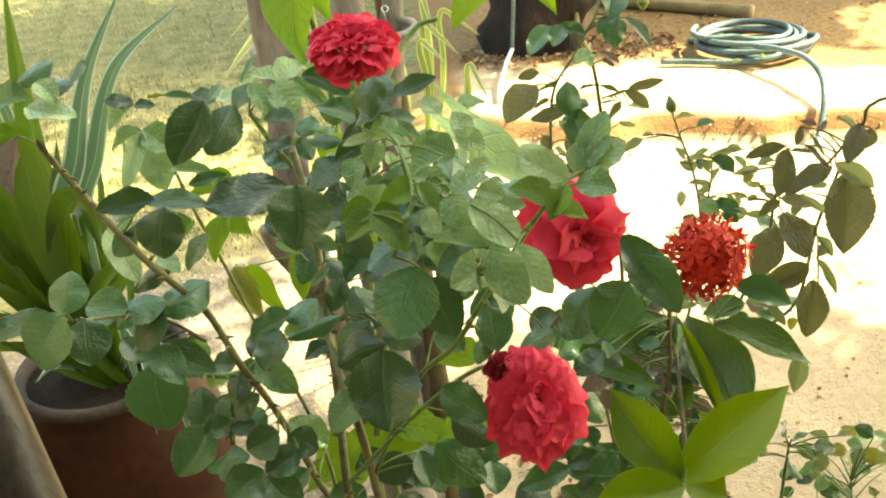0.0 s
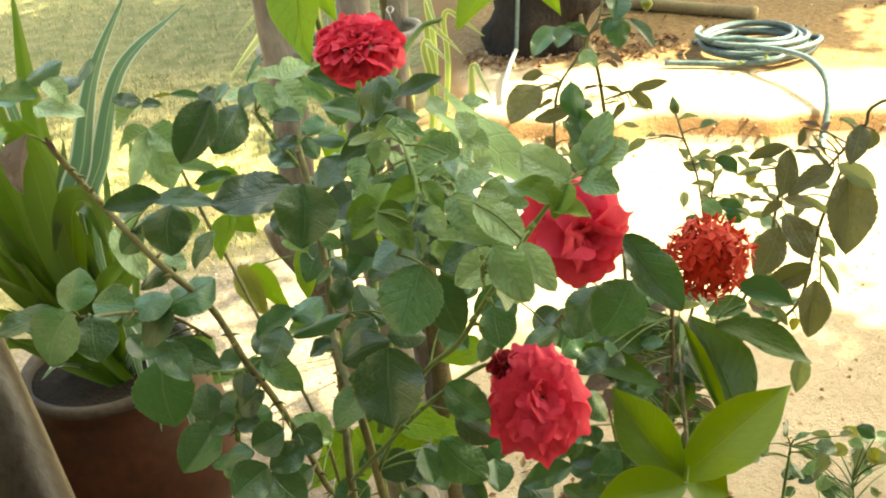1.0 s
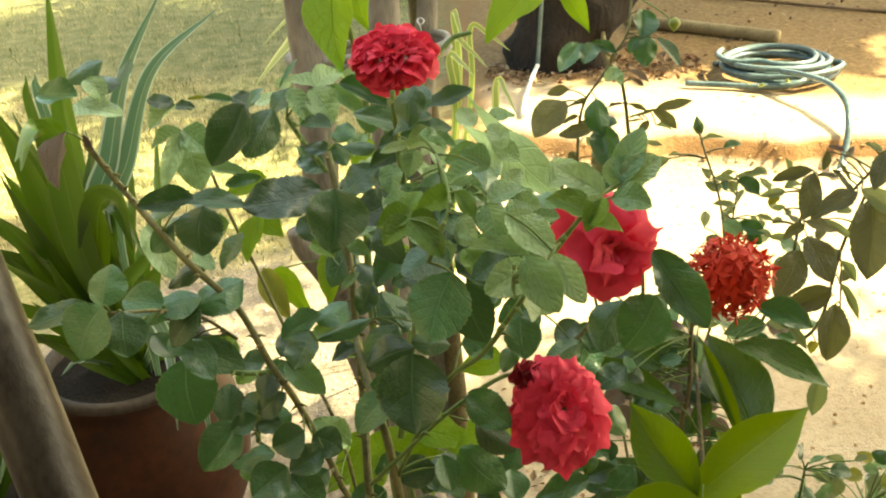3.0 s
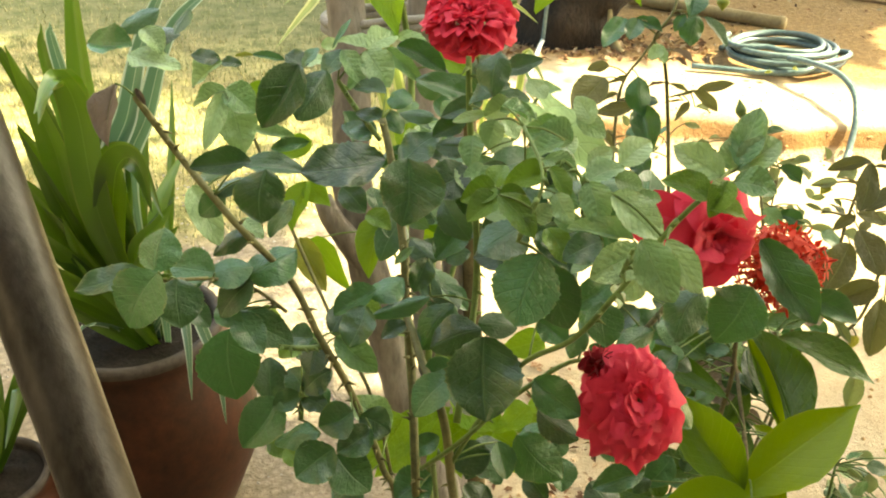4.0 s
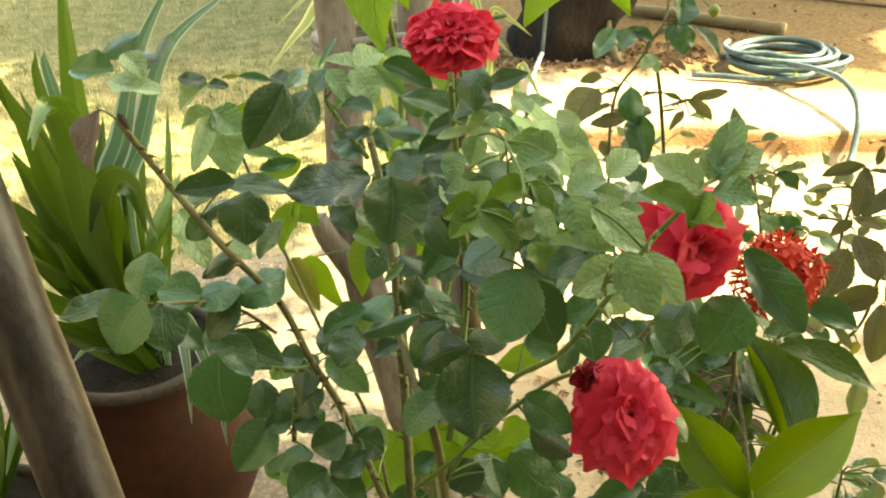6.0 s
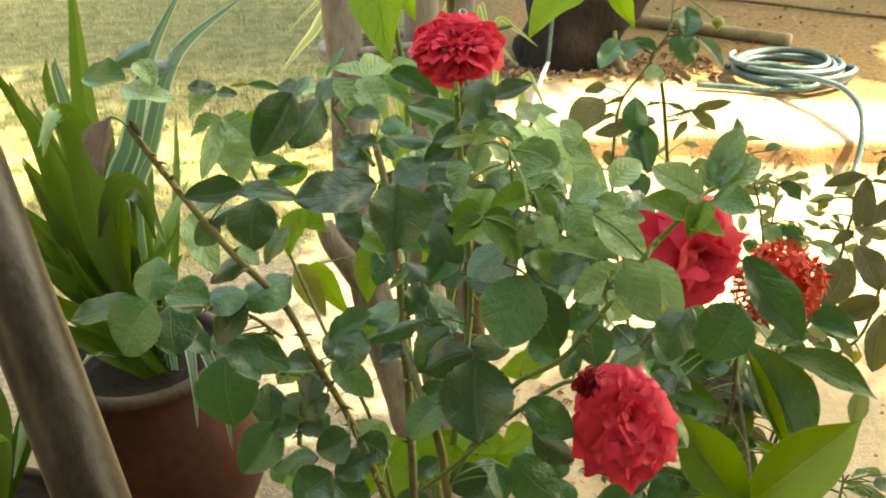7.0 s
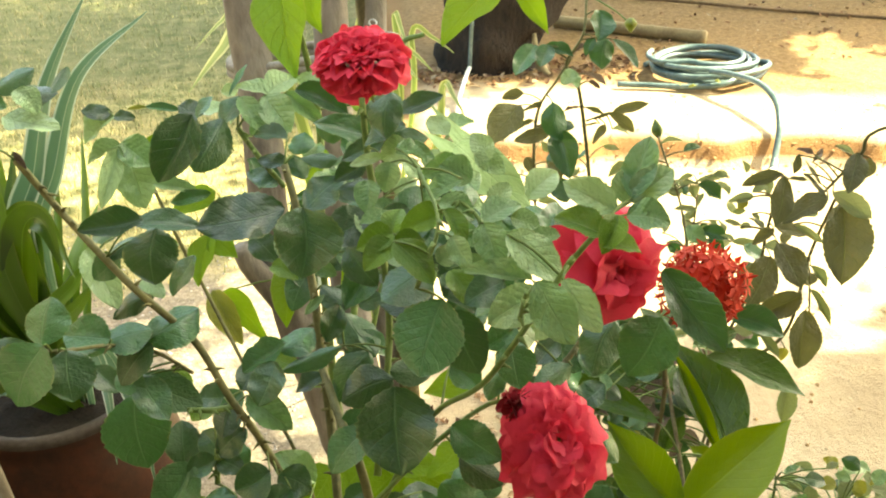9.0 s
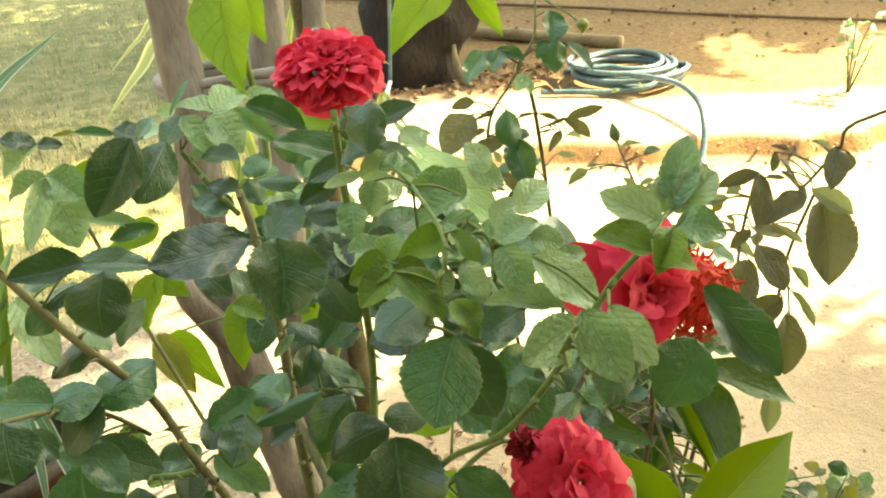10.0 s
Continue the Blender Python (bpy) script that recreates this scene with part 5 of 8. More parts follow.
    leaf(plant, "rose", (-0.106, 1.203, 1.045), (-0.054, 1.205, 1.053), 0.037, -35)
    leaf(plant, "rose", (-0.046, 1.304, 1.015), (-0.041, 1.347, 1.043), 0.036, -6)
    leaf(plant, "rose", (-0.000, 0.946, 1.149), (-0.044, 0.923, 1.138), 0.040, -17)
    leaf(plant, "rose", (0.098, 0.968, 1.135), (0.057, 0.967, 1.143), 0.034, -19)
    leaf(plant, "rose", (0.111, 0.963, 1.040), (0.143, 0.993, 1.070), 0.040, 22)
    leaf(plant, "young", (0.112, 1.002, 1.122), (0.056, 0.997, 1.131), 0.041, 9)
    leaf(plant, "rose", (0.088, 0.952, 1.148), (0.092, 0.999, 1.171), 0.030, 22)
    leaf(plant, "rose", (0.034, 1.001, 1.060), (0.031, 1.039, 1.093), 0.038, 11)
    leaf(plant, "rose", (-0.004, 0.936, 1.104), (0.007, 0.963, 1.133), 0.033, -4)
    leaf(plant, "rose", (0.014, 0.978, 1.115), (0.060, 0.986, 1.127), 0.037, 1)
    leaf(plant, "rose", (0.029, 0.930, 1.119), (0.050, 0.970, 1.139), 0.038, -9)
    leaf(plant, "rose", (0.088, 0.920, 1.119), (0.094, 0.968, 1.144), 0.036, 32)
    leaf(plant, "rose", (0.021, 0.961, 1.139), (0.065, 0.977, 1.160), 0.039, -5)
    leaf(plant, "rose", (-0.002, 1.003, 1.051), (0.042, 0.998, 1.042), 0.031, -11)
    leaf(plant, "rose", (0.072, 0.962, 0.741), (0.094, 0.934, 0.724), 0.030, 20)
    leaf(plant, "rose", (0.027, 1.044, 0.694), (0.048, 1.019, 0.671), 0.034, -21)
    leaf(plant, "rose", (0.110, 0.967, 0.765), (0.114, 0.936, 0.740), 0.039, -14)
    leaf(plant, "rose", (0.087, 0.997, 0.727), (0.068, 1.029, 0.746), 0.031, -37)
    leaf(plant, "rose", (0.069, 1.020, 0.747), (0.113, 1.027, 0.758), 0.033, -13)
    leaf(plant, "rose", (0.125, 1.033, 0.742), (0.108, 1.014, 0.721), 0.029, -11)
    leaf(plant, "rose", (0.006, 1.018, 0.723), (0.062, 1.034, 0.718), 0.044, -34)
    leaf(plant, "rose", (0.030, 0.961, 0.736), (-0.005, 0.969, 0.745), 0.025, 28)
    leaf(plant, "rose", (0.021, 0.987, 0.753), (0.001, 0.961, 0.737), 0.029, 9)
    leaf(plant, "rose", (0.111, 0.986, 0.738), (0.075, 0.999, 0.750), 0.029, 10)
    leaf(plant, "rose", (-0.105, 1.118, 1.011), (-0.061, 1.108, 0.989), 0.044, -38)
    leaf(plant, "rose", (-0.035, 1.074, 1.063), (-0.029, 1.034, 1.044), 0.030, 14)
    leaf(plant, "rose", (-0.027, 1.077, 1.067), (0.017, 1.090, 1.082), 0.039, -35)
    leaf(plant, "rose", (-0.109, 1.136, 1.037), (-0.098, 1.100, 1.018), 0.031, -12)
    leaf(plant, "rose", (-0.017, 1.159, 1.057), (-0.043, 1.201, 1.086), 0.044, -2)
    leaf(plant, "rose", (0.103, 0.949, 1.020), (0.110, 0.993, 1.041), 0.037, -7)
    leaf(plant, "rose", (0.115, 1.039, 0.978), (0.097, 1.063, 0.997), 0.028, -37)
    leaf(plant, "rose", (0.093, 0.992, 0.964), (0.056, 0.995, 0.955), 0.025, -24)
    leaf(plant, "rose", (0.105, 0.947, 1.031), (0.076, 0.973, 1.041), 0.031, 11)
    leaf(plant, "rose", (0.105, 1.008, 0.978), (0.073, 1.017, 0.994), 0.029, -18)
    leaf(plant, "rose", (0.207, 1.073, 0.827), (0.236, 1.108, 0.850), 0.034, 34)
    leaf(plant, "rose", (0.268, 1.083, 0.828), (0.226, 1.069, 0.807), 0.037, 6)
    leaf(plant, "rose", (0.239, 1.084, 0.883), (0.276, 1.089, 0.883), 0.029, 37)
    leaf(plant, "rose", (0.205, 1.099, 0.801), (0.162, 1.116, 0.817), 0.038, -28)
    leaf(plant, "rose", (0.212, 1.027, 0.890), (0.231, 1.050, 0.922), 0.032, 16)
    leaf(plant, "rose", (0.194, 1.110, 0.837), (0.233, 1.115, 0.849), 0.029, 16)
    leaf(plant, "young", (-0.029, 1.197, 1.091), (-0.029, 1.163, 1.076), 0.023, 10)
    leaf(plant, "young", (-0.021, 1.187, 1.081), (-0.042, 1.215, 1.090), 0.025, 21)
    leaf(plant, "young", (-0.058, 1.244, 1.038), (-0.070, 1.274, 1.056), 0.026, -20)
    leaf(plant, "young", (-0.008, 1.218, 1.113), (-0.029, 1.205, 1.102), 0.018, 18)
    leaf(plant, "young", (0.003, 1.304, 1.097), (0.008, 1.289, 1.077), 0.021, 16)
    leaf(plant, "young", (0.010, 1.218, 1.073), (0.018, 1.207, 1.053), 0.021, -34)
    leaf(plant, "young", (0.082, 1.073, 1.171), (0.067, 1.098, 1.186), 0.025, 21)
    leaf(plant, "young", (0.067, 1.070, 1.159), (0.064, 1.046, 1.143), 0.021, 3)
    leaf(plant, "young", (0.040, 1.030, 1.124), (0.056, 1.005, 1.112), 0.024, -7)
    leaf(plant, "young", (0.025, 1.031, 1.127), (0.047, 1.048, 1.139), 0.021, 4)
    leaf(plant, "young", (0.049, 1.013, 1.151), (0.036, 1.026, 1.171), 0.022, 36)
    leaf(plant, "young", (0.033, 1.081, 1.160), (0.023, 1.053, 1.150), 0.016, -23)
    leaf(plant, "rose", (0.158, 0.986, 1.091), (0.202, 1.002, 1.089), 0.029, -9)
    leaf(plant, "rose", (0.163, 0.927, 1.110), (0.184, 0.962, 1.144), 0.041, 17)
    leaf(plant, "young", (0.160, 1.028, 1.115), (0.197, 1.049, 1.135), 0.032, 18)
    leaf(plant, "rose", (0.115, 0.932, 1.129), (0.079, 0.933, 1.137), 0.025, 29)
    leaf(plant, "rose", (0.157, 0.992, 1.104), (0.204, 1.009, 1.113), 0.034, -34)
    leaf(plant, "rose", (0.122, 0.938, 1.137), (0.175, 0.954, 1.143), 0.043, -25)
    leaf(plant, "young", (0.114, 0.991, 1.084), (0.143, 1.029, 1.113), 0.038, 21)
    leaf(plant, "rose", (0.115, 0.934, 1.117), (0.136, 0.906, 1.083), 0.037, 7)
    leaf(plant, "young", (0.072, 0.933, 1.133), (0.099, 0.909, 1.128), 0.023, 5)
    leaf(plant, "young", (0.067, 0.909, 1.136), (0.093, 0.924, 1.138), 0.020, -23)
    leaf(plant, "young", (0.109, 0.921, 1.206), (0.095, 0.938, 1.226), 0.021, -19)
    leaf(plant, "young", (0.059, 0.905, 1.114), (0.075, 0.909, 1.130), 0.021, 18)
    leaf(plant, "young", (-0.005, 0.927, 1.135), (-0.000, 0.964, 1.151), 0.026, -9)
    leaf(plant, "young", (0.085, 0.988, 1.147), (0.109, 1.002, 1.159), 0.023, -11)
    leaf(plant, "young", (0.048, 0.897, 1.168), (0.078, 0.896, 1.174), 0.025, -25)
    leaf(plant, "young", (0.097, 0.938, 1.206), (0.123, 0.926, 1.190), 0.023, 13)
    leaf(plant, "young", (0.124, 0.940, 1.097), (0.151, 0.961, 1.103), 0.024, 38)
    leaf(plant, "young", (0.105, 0.882, 1.178), (0.122, 0.892, 1.196), 0.021, -4)
    leaf(plant, "young", (0.036, 0.906, 1.114), (0.016, 0.936, 1.124), 0.022, 1)
    leaf(plant, "young", (0.049, 0.905, 1.118), (0.048, 0.889, 1.098), 0.023, 36)
    leaf(plant, "young", (0.041, 0.956, 1.127), (0.022, 0.939, 1.108), 0.024, 23)
    leaf(plant, "young", (0.099, 0.856, 1.132), (0.117, 0.871, 1.145), 0.022, -35)
    leaf(plant, "young", (0.065, 0.919, 1.102), (0.044, 0.910, 1.099), 0.016, 19)
    leaf(plant, "young", (0.094, 0.936, 1.181), (0.065, 0.943, 1.195), 0.029, -6)
    leaf(plant, "young", (0.132, 0.964, 1.092), (0.148, 0.955, 1.074), 0.021, -2)
    leaf(plant, "young", (-0.010, 0.950, 1.135), (0.021, 0.958, 1.131), 0.024, -21)
    leaf(plant, "young", (0.027, 0.912, 1.226), (0.056, 0.916, 1.215), 0.024, -31)
    leaf(plant, "young", (0.040, 0.892, 1.124), (0.011, 0.905, 1.125), 0.022, -18)
    leaf(plant, "young", (0.023, 0.971, 1.128), (0.007, 0.981, 1.149), 0.025, 20)
    leaf(plant, "young", (0.001, 0.912, 1.198), (-0.002, 0.888, 1.179), 0.023, 10)
    leaf(plant, "young", (0.088, 0.950, 1.097), (0.115, 0.951, 1.091), 0.021, -36)
    leaf(plant, "young", (0.096, 0.858, 1.138), (0.071, 0.852, 1.144), 0.018, -35)
    leaf(plant, "young", (0.151, 0.840, 1.094), (0.131, 0.832, 1.074), 0.025, -10)
    leaf(plant, "young", (0.121, 0.824, 1.102), (0.125, 0.800, 1.086), 0.023, -34)
    leaf(plant, "young", (0.105, 0.820, 1.123), (0.082, 0.800, 1.122), 0.017, 14)
    leaf(plant, "young", (-0.187, 1.338, 1.145), (-0.166, 1.351, 1.148), 0.018, 31)
    leaf(plant, "young", (-0.175, 1.280, 1.147), (-0.207, 1.272, 1.142), 0.028, 25)
    leaf(plant, "young", (-0.065, 1.262, 1.097), (-0.078, 1.234, 1.079), 0.029, 36)
    leaf(plant, "young", (-0.129, 1.273, 1.129), (-0.146, 1.258, 1.117), 0.020, -18)
    leaf(plant, "young", (-0.095, 1.283, 1.136), (-0.104, 1.249, 1.118), 0.025, 32)
    leaf(plant, "young", (-0.190, 1.308, 1.088), (-0.220, 1.303, 1.094), 0.022, -3)
    leaf(plant, "young", (-0.043, 1.331, 1.104), (-0.067, 1.336, 1.099), 0.018, 34)
    leaf(plant, "young", (-0.160, 1.334, 1.119), (-0.183, 1.328, 1.110), 0.021, 30)
    leaf_stalks(plant, STEM, 0.055, 0.0009)
    return plant


rose = build_rose_plant()
rose_flower(rose, (0.000, 1.034, 1.276), (0.04, -0.56, 0.83), 0.085, 1, DOME, 0.80, 1.04, 0.80)
rose_flower(rose, (0.198, 0.794, 1.156), (0.22, -0.92, 0.22), 0.068, 2, OPEN)
rose_flower(rose, (0.157, 0.818, 0.972), (0.08, -0.80, 0.60), 0.087, 3, FULL, 0.85, 0.86, 1.12, 0.22)
withered_flower(rose, (0.127, 0.864, 0.971), (-0.25, -0.35, 0.9), 0.025)


# ---- pale green broad-leaved shrub among the tied stems ----
def build_broad_plant():
    plant = thing("broad_leaved_shrub", "pale green broad-leaved shrub among the tied stems", "shrub", at=(-0.05, 1.42, 0))
    cane(plant, [(-0.095, 1.345, 1.281), (-0.082, 1.406, 1.183), (-0.071, 1.401, 1.069), (-0.079, 1.324, 0.925), (-0.080, 1.288, 0.754), (-0.069, 1.247, 0.571), (-0.070, 1.331, 0.266), (-0.070, 1.400, -0.020)], 0.0075, 0.0040, STEM, 0)
    cane(plant, [(0.091, 1.609, 1.132), (0.050, 1.600, 1.117), (-0.006, 1.505, 1.048), (-0.035, 1.369, 0.901), (-0.048, 1.248, 0.678), (-0.049, 1.354, 0.314), (-0.050, 1.440, -0.020)], 0.0063, 0.0040, STEM, 0)
    cane(plant, [(0.121, 1.448, 1.043), (0.059, 1.397, 0.951), (-0.011, 1.320, 0.811), (-0.042, 1.232, 0.605), (-0.035, 1.335, 0.281), (-0.030, 1.420, -0.020)], 0.0050, 0.0030, STEM, 0)
    leaf(plant, "broad", (-0.095, 1.348, 1.287), (-0.085, 1.241, 1.193), 0.068, 23)
    leaf(plant, "broad", (-0.073, 1.392, 1.263), (-0.055, 1.343, 1.216), 0.036, 16)
    leaf(plant, "arrow", (0.107, 1.302, 1.070), (0.215, 1.247, 0.992), 0.065, -8)
    leaf(plant, "young", (0.104, 1.453, 1.032), (0.152, 1.469, 1.042), 0.038, -18)
    leaf(plant, "broad", (0.229, 1.616, 1.225), (0.109, 1.518, 1.148), 0.083, 10)
    leaf(plant, "broad", (0.239, 1.611, 1.195), (0.276, 1.549, 1.141), 0.034, 10)
    leaf(plant, "broad", (-0.107, 1.270, 0.931), (-0.133, 1.200, 0.875), 0.053, 23)
    leaf(plant, "broad", (-0.118, 1.292, 0.931), (-0.092, 1.225, 0.887), 0.032, 24)
    leaf(plant, "yellow", (-0.219, 1.235, 0.913), (-0.183, 1.177, 0.865), 0.036, 8)
    leaf(plant, "broad", (-0.210, 1.251, 0.900), (-0.153, 1.195, 0.852), 0.040, 15)
    leaf(plant, "broad", (-0.075, 1.098, 0.718), (-0.136, 1.041, 0.673), 0.064, 6)
    leaf(plant, "broad", (-0.014, 1.102, 0.723), (0.066, 1.094, 0.707), 0.054, -10)
    leaf(plant, "broad", (0.008, 1.095, 0.709), (-0.048, 1.053, 0.679), 0.054, -5)
    leaf(plant, "broad", (0.088, 1.107, 0.728), (0.039, 1.079, 0.706), 0.051, 21)
    leaf(plant, "broad", (0.026, 1.362, 1.097), (-0.037, 1.386, 1.124), 0.044, -10)
    leaf(plant, "broad", (-0.071, 1.287, 0.961), (-0.033, 1.241, 0.923), 0.053, -9)
    leaf(plant, "broad", (-0.070, 1.358, 1.051), (-0.086, 1.307, 1.004), 0.048, 26)
    leaf(plant, "broad", (-0.025, 1.268, 0.926), (-0.053, 1.226, 0.896), 0.044, -5)
    leaf(plant, "broad", (-0.297, 1.343, 1.074), (-0.258, 1.358, 1.089), 0.023, 17)
    leaf(plant, "broad", (0.109, 1.149, 0.806), (0.047, 1.130, 0.803), 0.042, -5)
    leaf(plant, "broad", (-0.061, 1.132, 0.658), (-0.016, 1.157, 0.686), 0.046, 9)
    leaf(plant, "broad", (0.087, 1.142, 0.582), (0.050, 1.161, 0.612), 0.037, -17)
    leaf(plant, "broad", (0.098, 1.193, 0.642), (0.153, 1.210, 0.643), 0.041, -3)
    leaf(plant, "broad", (0.013, 1.169, 0.630), (0.002, 1.125, 0.585), 0.052, 23)
    leaf(plant, "broad", (0.005, 1.150, 0.677), (-0.014, 1.182, 0.710), 0.036, 21)
    leaf(plant, "broad", (-0.054, 1.189, 0.640), (-0.105, 1.158, 0.613), 0.050, -19)
    leaf(plant, "broad", (-0.017, 1.191, 0.598), (0.003, 1.144, 0.563), 0.054, -19)
    leaf(plant, "broad", (0.012, 1.197, 0.625), (0.072, 1.191, 0.626), 0.039, -35)
    leaf(plant, "broad", (0.035, 1.201, 0.609), (0.057, 1.150, 0.575), 0.055, -6)
    leaf(plant, "broad", (0.045, 1.134, 0.659), (0.092, 1.116, 0.641), 0.040, 7)
    leaf(plant, "broad", (-0.067, 1.155, 0.617), (-0.125, 1.122, 0.590), 0.054, 14)
    leaf(plant, "broad", (0.106, 1.123, 0.668), (0.062, 1.142, 0.691), 0.042, 19)
    leaf_stalks(plant, STEM, 0.15)
    return plant


broad = build_broad_plant()


# ---- glossy-leaved ixora shrub with one red flower head ----
def build_ixora_plant():
    plant = thing("ixora_shrub", "glossy-leaved ixora shrub with one red flower head", "shrub", at=(0.42, 1.2, 0))
    cane(plant, [(0.435, 1.210, 0.886), (0.384, 1.201, 0.830), (0.381, 1.185, 0.717), (0.372, 1.175, 0.634), (0.397, 1.170, 0.518), (0.398, 1.175, 0.242), (0.400, 1.180, -0.020)], 0.0040, 0.0030, TWIG, 0)
    cane(plant, [(0.415, 1.282, 0.685), (0.378, 1.086, 0.680), (0.371, 1.035, 0.649), (0.398, 1.065, 0.535), (0.410, 1.150, 0.250), (0.420, 1.220, -0.020)], 0.0040, 0.0030, TWIG, 0)
    cane(plant, [(0.471, 1.282, 0.725), (0.492, 1.242, 0.607), (0.462, 1.185, 0.502), (0.450, 1.193, 0.235), (0.440, 1.200, -0.020)], 0.0036, 0.0023, TWIG, 0)
    leaf(plant, "ixora", (0.345, 0.998, 0.677), (0.501, 1.055, 0.773), 0.081, 0)
    leaf(plant, "ixora_mid", (0.351, 0.998, 0.681), (0.276, 1.077, 0.775), 0.071, -12)
    leaf(plant, "ixora_old", (0.467, 1.126, 0.644), (0.434, 1.273, 0.751), 0.089, 12)
    leaf(plant, "ixora", (0.446, 1.116, 0.654), (0.408, 1.243, 0.764), 0.021, -1)
    leaf(plant, "ixora_old", (0.450, 1.221, 0.757), (0.586, 1.175, 0.724), 0.060, -9)
    leaf(plant, "ixora_old", (0.347, 1.098, 0.747), (0.211, 1.178, 0.783), 0.039, -12)
    leaf(plant, "ixora_old", (0.443, 1.200, 0.564), (0.493, 1.212, 0.562), 0.031, -4)
    leaf(plant, "ixora_old", (0.408, 1.151, 0.643), (0.386, 1.120, 0.605), 0.025, 8)
    leaf(plant, "rose", (0.427, 1.198, 0.671), (0.422, 1.255, 0.712), 0.035, -1)
    leaf(plant, "ixora", (0.460, 1.159, 0.611), (0.428, 1.189, 0.628), 0.026, 9)
    leaf(plant, "ixora_old", (0.367, 1.151, 0.614), (0.294, 1.127, 0.582), 0.048, -5)
    leaf(plant, "ixora_old", (0.322, 1.149, 0.550), (0.282, 1.184, 0.591), 0.049, 5)
    leaf(plant, "rose", (0.288, 1.101, 0.643), (0.250, 1.073, 0.616), 0.040, -3)
    leaf(plant, "ixora_old", (0.461, 1.199, 0.493), (0.499, 1.243, 0.525), 0.043, 12)
    leaf(plant, "ixora_old", (0.397, 1.199, 0.610), (0.365, 1.225, 0.637), 0.036, 7)
    leaf(plant, "ixora_old", (0.421, 1.221, 0.668), (0.388, 1.181, 0.623), 0.029, -5)
    leaf(plant, "ixora_old", (0.327, 1.149, 0.774), (0.283, 1.182, 0.794), 0.039, -11)
    leaf(plant, "rose", (0.229, 1.050, 0.912), (0.192, 1.043, 0.893), 0.034, -4)
    leaf(plant, "rose", (0.240, 1.050, 0.919), (0.273, 1.033, 0.904), 0.031, 10)
    leaf(plant, "rose", (0.195, 1.021, 0.941), (0.168, 1.000, 0.924), 0.029, -6)
    leaf(plant, "rose", (0.362, 1.201, 0.786), (0.316, 1.177, 0.754), 0.037, 8)
    leaf(plant, "brown", (0.401, 1.251, 0.699), (0.366, 1.230, 0.680), 0.028, -1)
    leaf(plant, "ixora_old", (0.524, 1.300, 0.739), (0.458, 1.297, 0.734), 0.041, 8)
    leaf(plant, "ixora_old", (0.524, 1.307, 0.769), (0.587, 1.278, 0.744), 0.044, 23)
    leaf(plant, "ixora_old", (0.483, 1.266, 0.653), (0.446, 1.304, 0.690), 0.038, -18)
    leaf(plant, "ixora_old", (0.424, 1.307, 0.667), (0.380, 1.358, 0.697), 0.059, 25)
    leaf(plant, "ixora_old", (0.424, 1.315, 0.682), (0.339, 1.331, 0.694), 0.059, 22)
    leaf(plant, "ixora", (0.361, 1.020, 0.663), (0.412, 0.992, 0.651), 0.073, -10)
    leaf(plant, "ixora", (0.344, 0.954, 0.711), (0.222, 0.932, 0.708), 0.065, 5)
    leaf(plant, "ixora_old", (0.462, 1.405, 0.701), (0.510, 1.389, 0.676), 0.044, -18)
    leaf(plant, "ixora_old", (0.364, 1.393, 0.693), (0.392, 1.427, 0.728), 0.037, -4)
    leaf(plant, "ixora_old", (0.433, 1.401, 0.580), (0.476, 1.379, 0.561), 0.041, -33)
    leaf(plant, "ixora_old", (0.361, 1.378, 0.611), (0.333, 1.341, 0.580), 0.044, -37)
    leaf(plant, "ixora_old", (0.432, 1.406, 0.680), (0.485, 1.428, 0.702), 0.046, -15)
    leaf(plant, "ixora_old", (0.406, 1.435, 0.613), (0.379, 1.383, 0.580), 0.046, -27)
    leaf(plant, "ixora_old", (0.399, 1.412, 0.574), (0.463, 1.396, 0.567), 0.054, 3)
    leaf(plant, "ixora_old", (0.399, 1.358, 0.630), (0.465, 1.369, 0.638), 0.051, 34)
    leaf(plant, "brown", (0.423, 1.258, 0.585), (0.424, 1.233, 0.567), 0.023, -21)
    leaf(plant, "rose", (0.423, 1.323, 0.710), (0.414, 1.289, 0.692), 0.026, -32)
    leaf(plant, "brown", (0.311, 1.313, 0.563), (0.351, 1.302, 0.543), 0.034, 34)
    leaf(plant, "ixora_old", (0.419, 1.271, 0.639), (0.393, 1.290, 0.665), 0.031, 22)
    leaf(plant, "rose", (0.328, 1.328, 0.701), (0.335, 1.365, 0.729), 0.036, 24)
    leaf(plant, "rose", (0.445, 1.359, 0.602), (0.409, 1.370, 0.617), 0.027, 30)
    leaf(plant, "rose", (0.416, 1.346, 0.687), (0.384, 1.346, 0.696), 0.025, 12)
    leaf(plant, "rose", (0.446, 1.329, 0.537), (0.481, 1.307, 0.528), 0.036, -11)
    leaf(plant, "brown", (0.362, 1.274, 0.597), (0.329, 1.270, 0.596), 0.024, -3)
    leaf(plant, "brown", (0.384, 1.316, 0.714), (0.349, 1.309, 0.708), 0.024, -4)
    leaf(plant, "brown", (0.300, 1.312, 0.708), (0.289, 1.340, 0.734), 0.029, 16)
    leaf(plant, "brown", (0.327, 1.323, 0.692), (0.359, 1.305, 0.688), 0.028, 38)
    leaf(plant, "ixora_old", (0.408, 1.351, 0.709), (0.435, 1.373, 0.729), 0.031, 31)
    leaf(plant, "young", (0.361, 1.297, 0.675), (0.325, 1.295, 0.684), 0.023, 20)
    leaf(plant, "ixora_old", (0.400, 1.257, 0.594), (0.432, 1.248, 0.597), 0.025, -31)
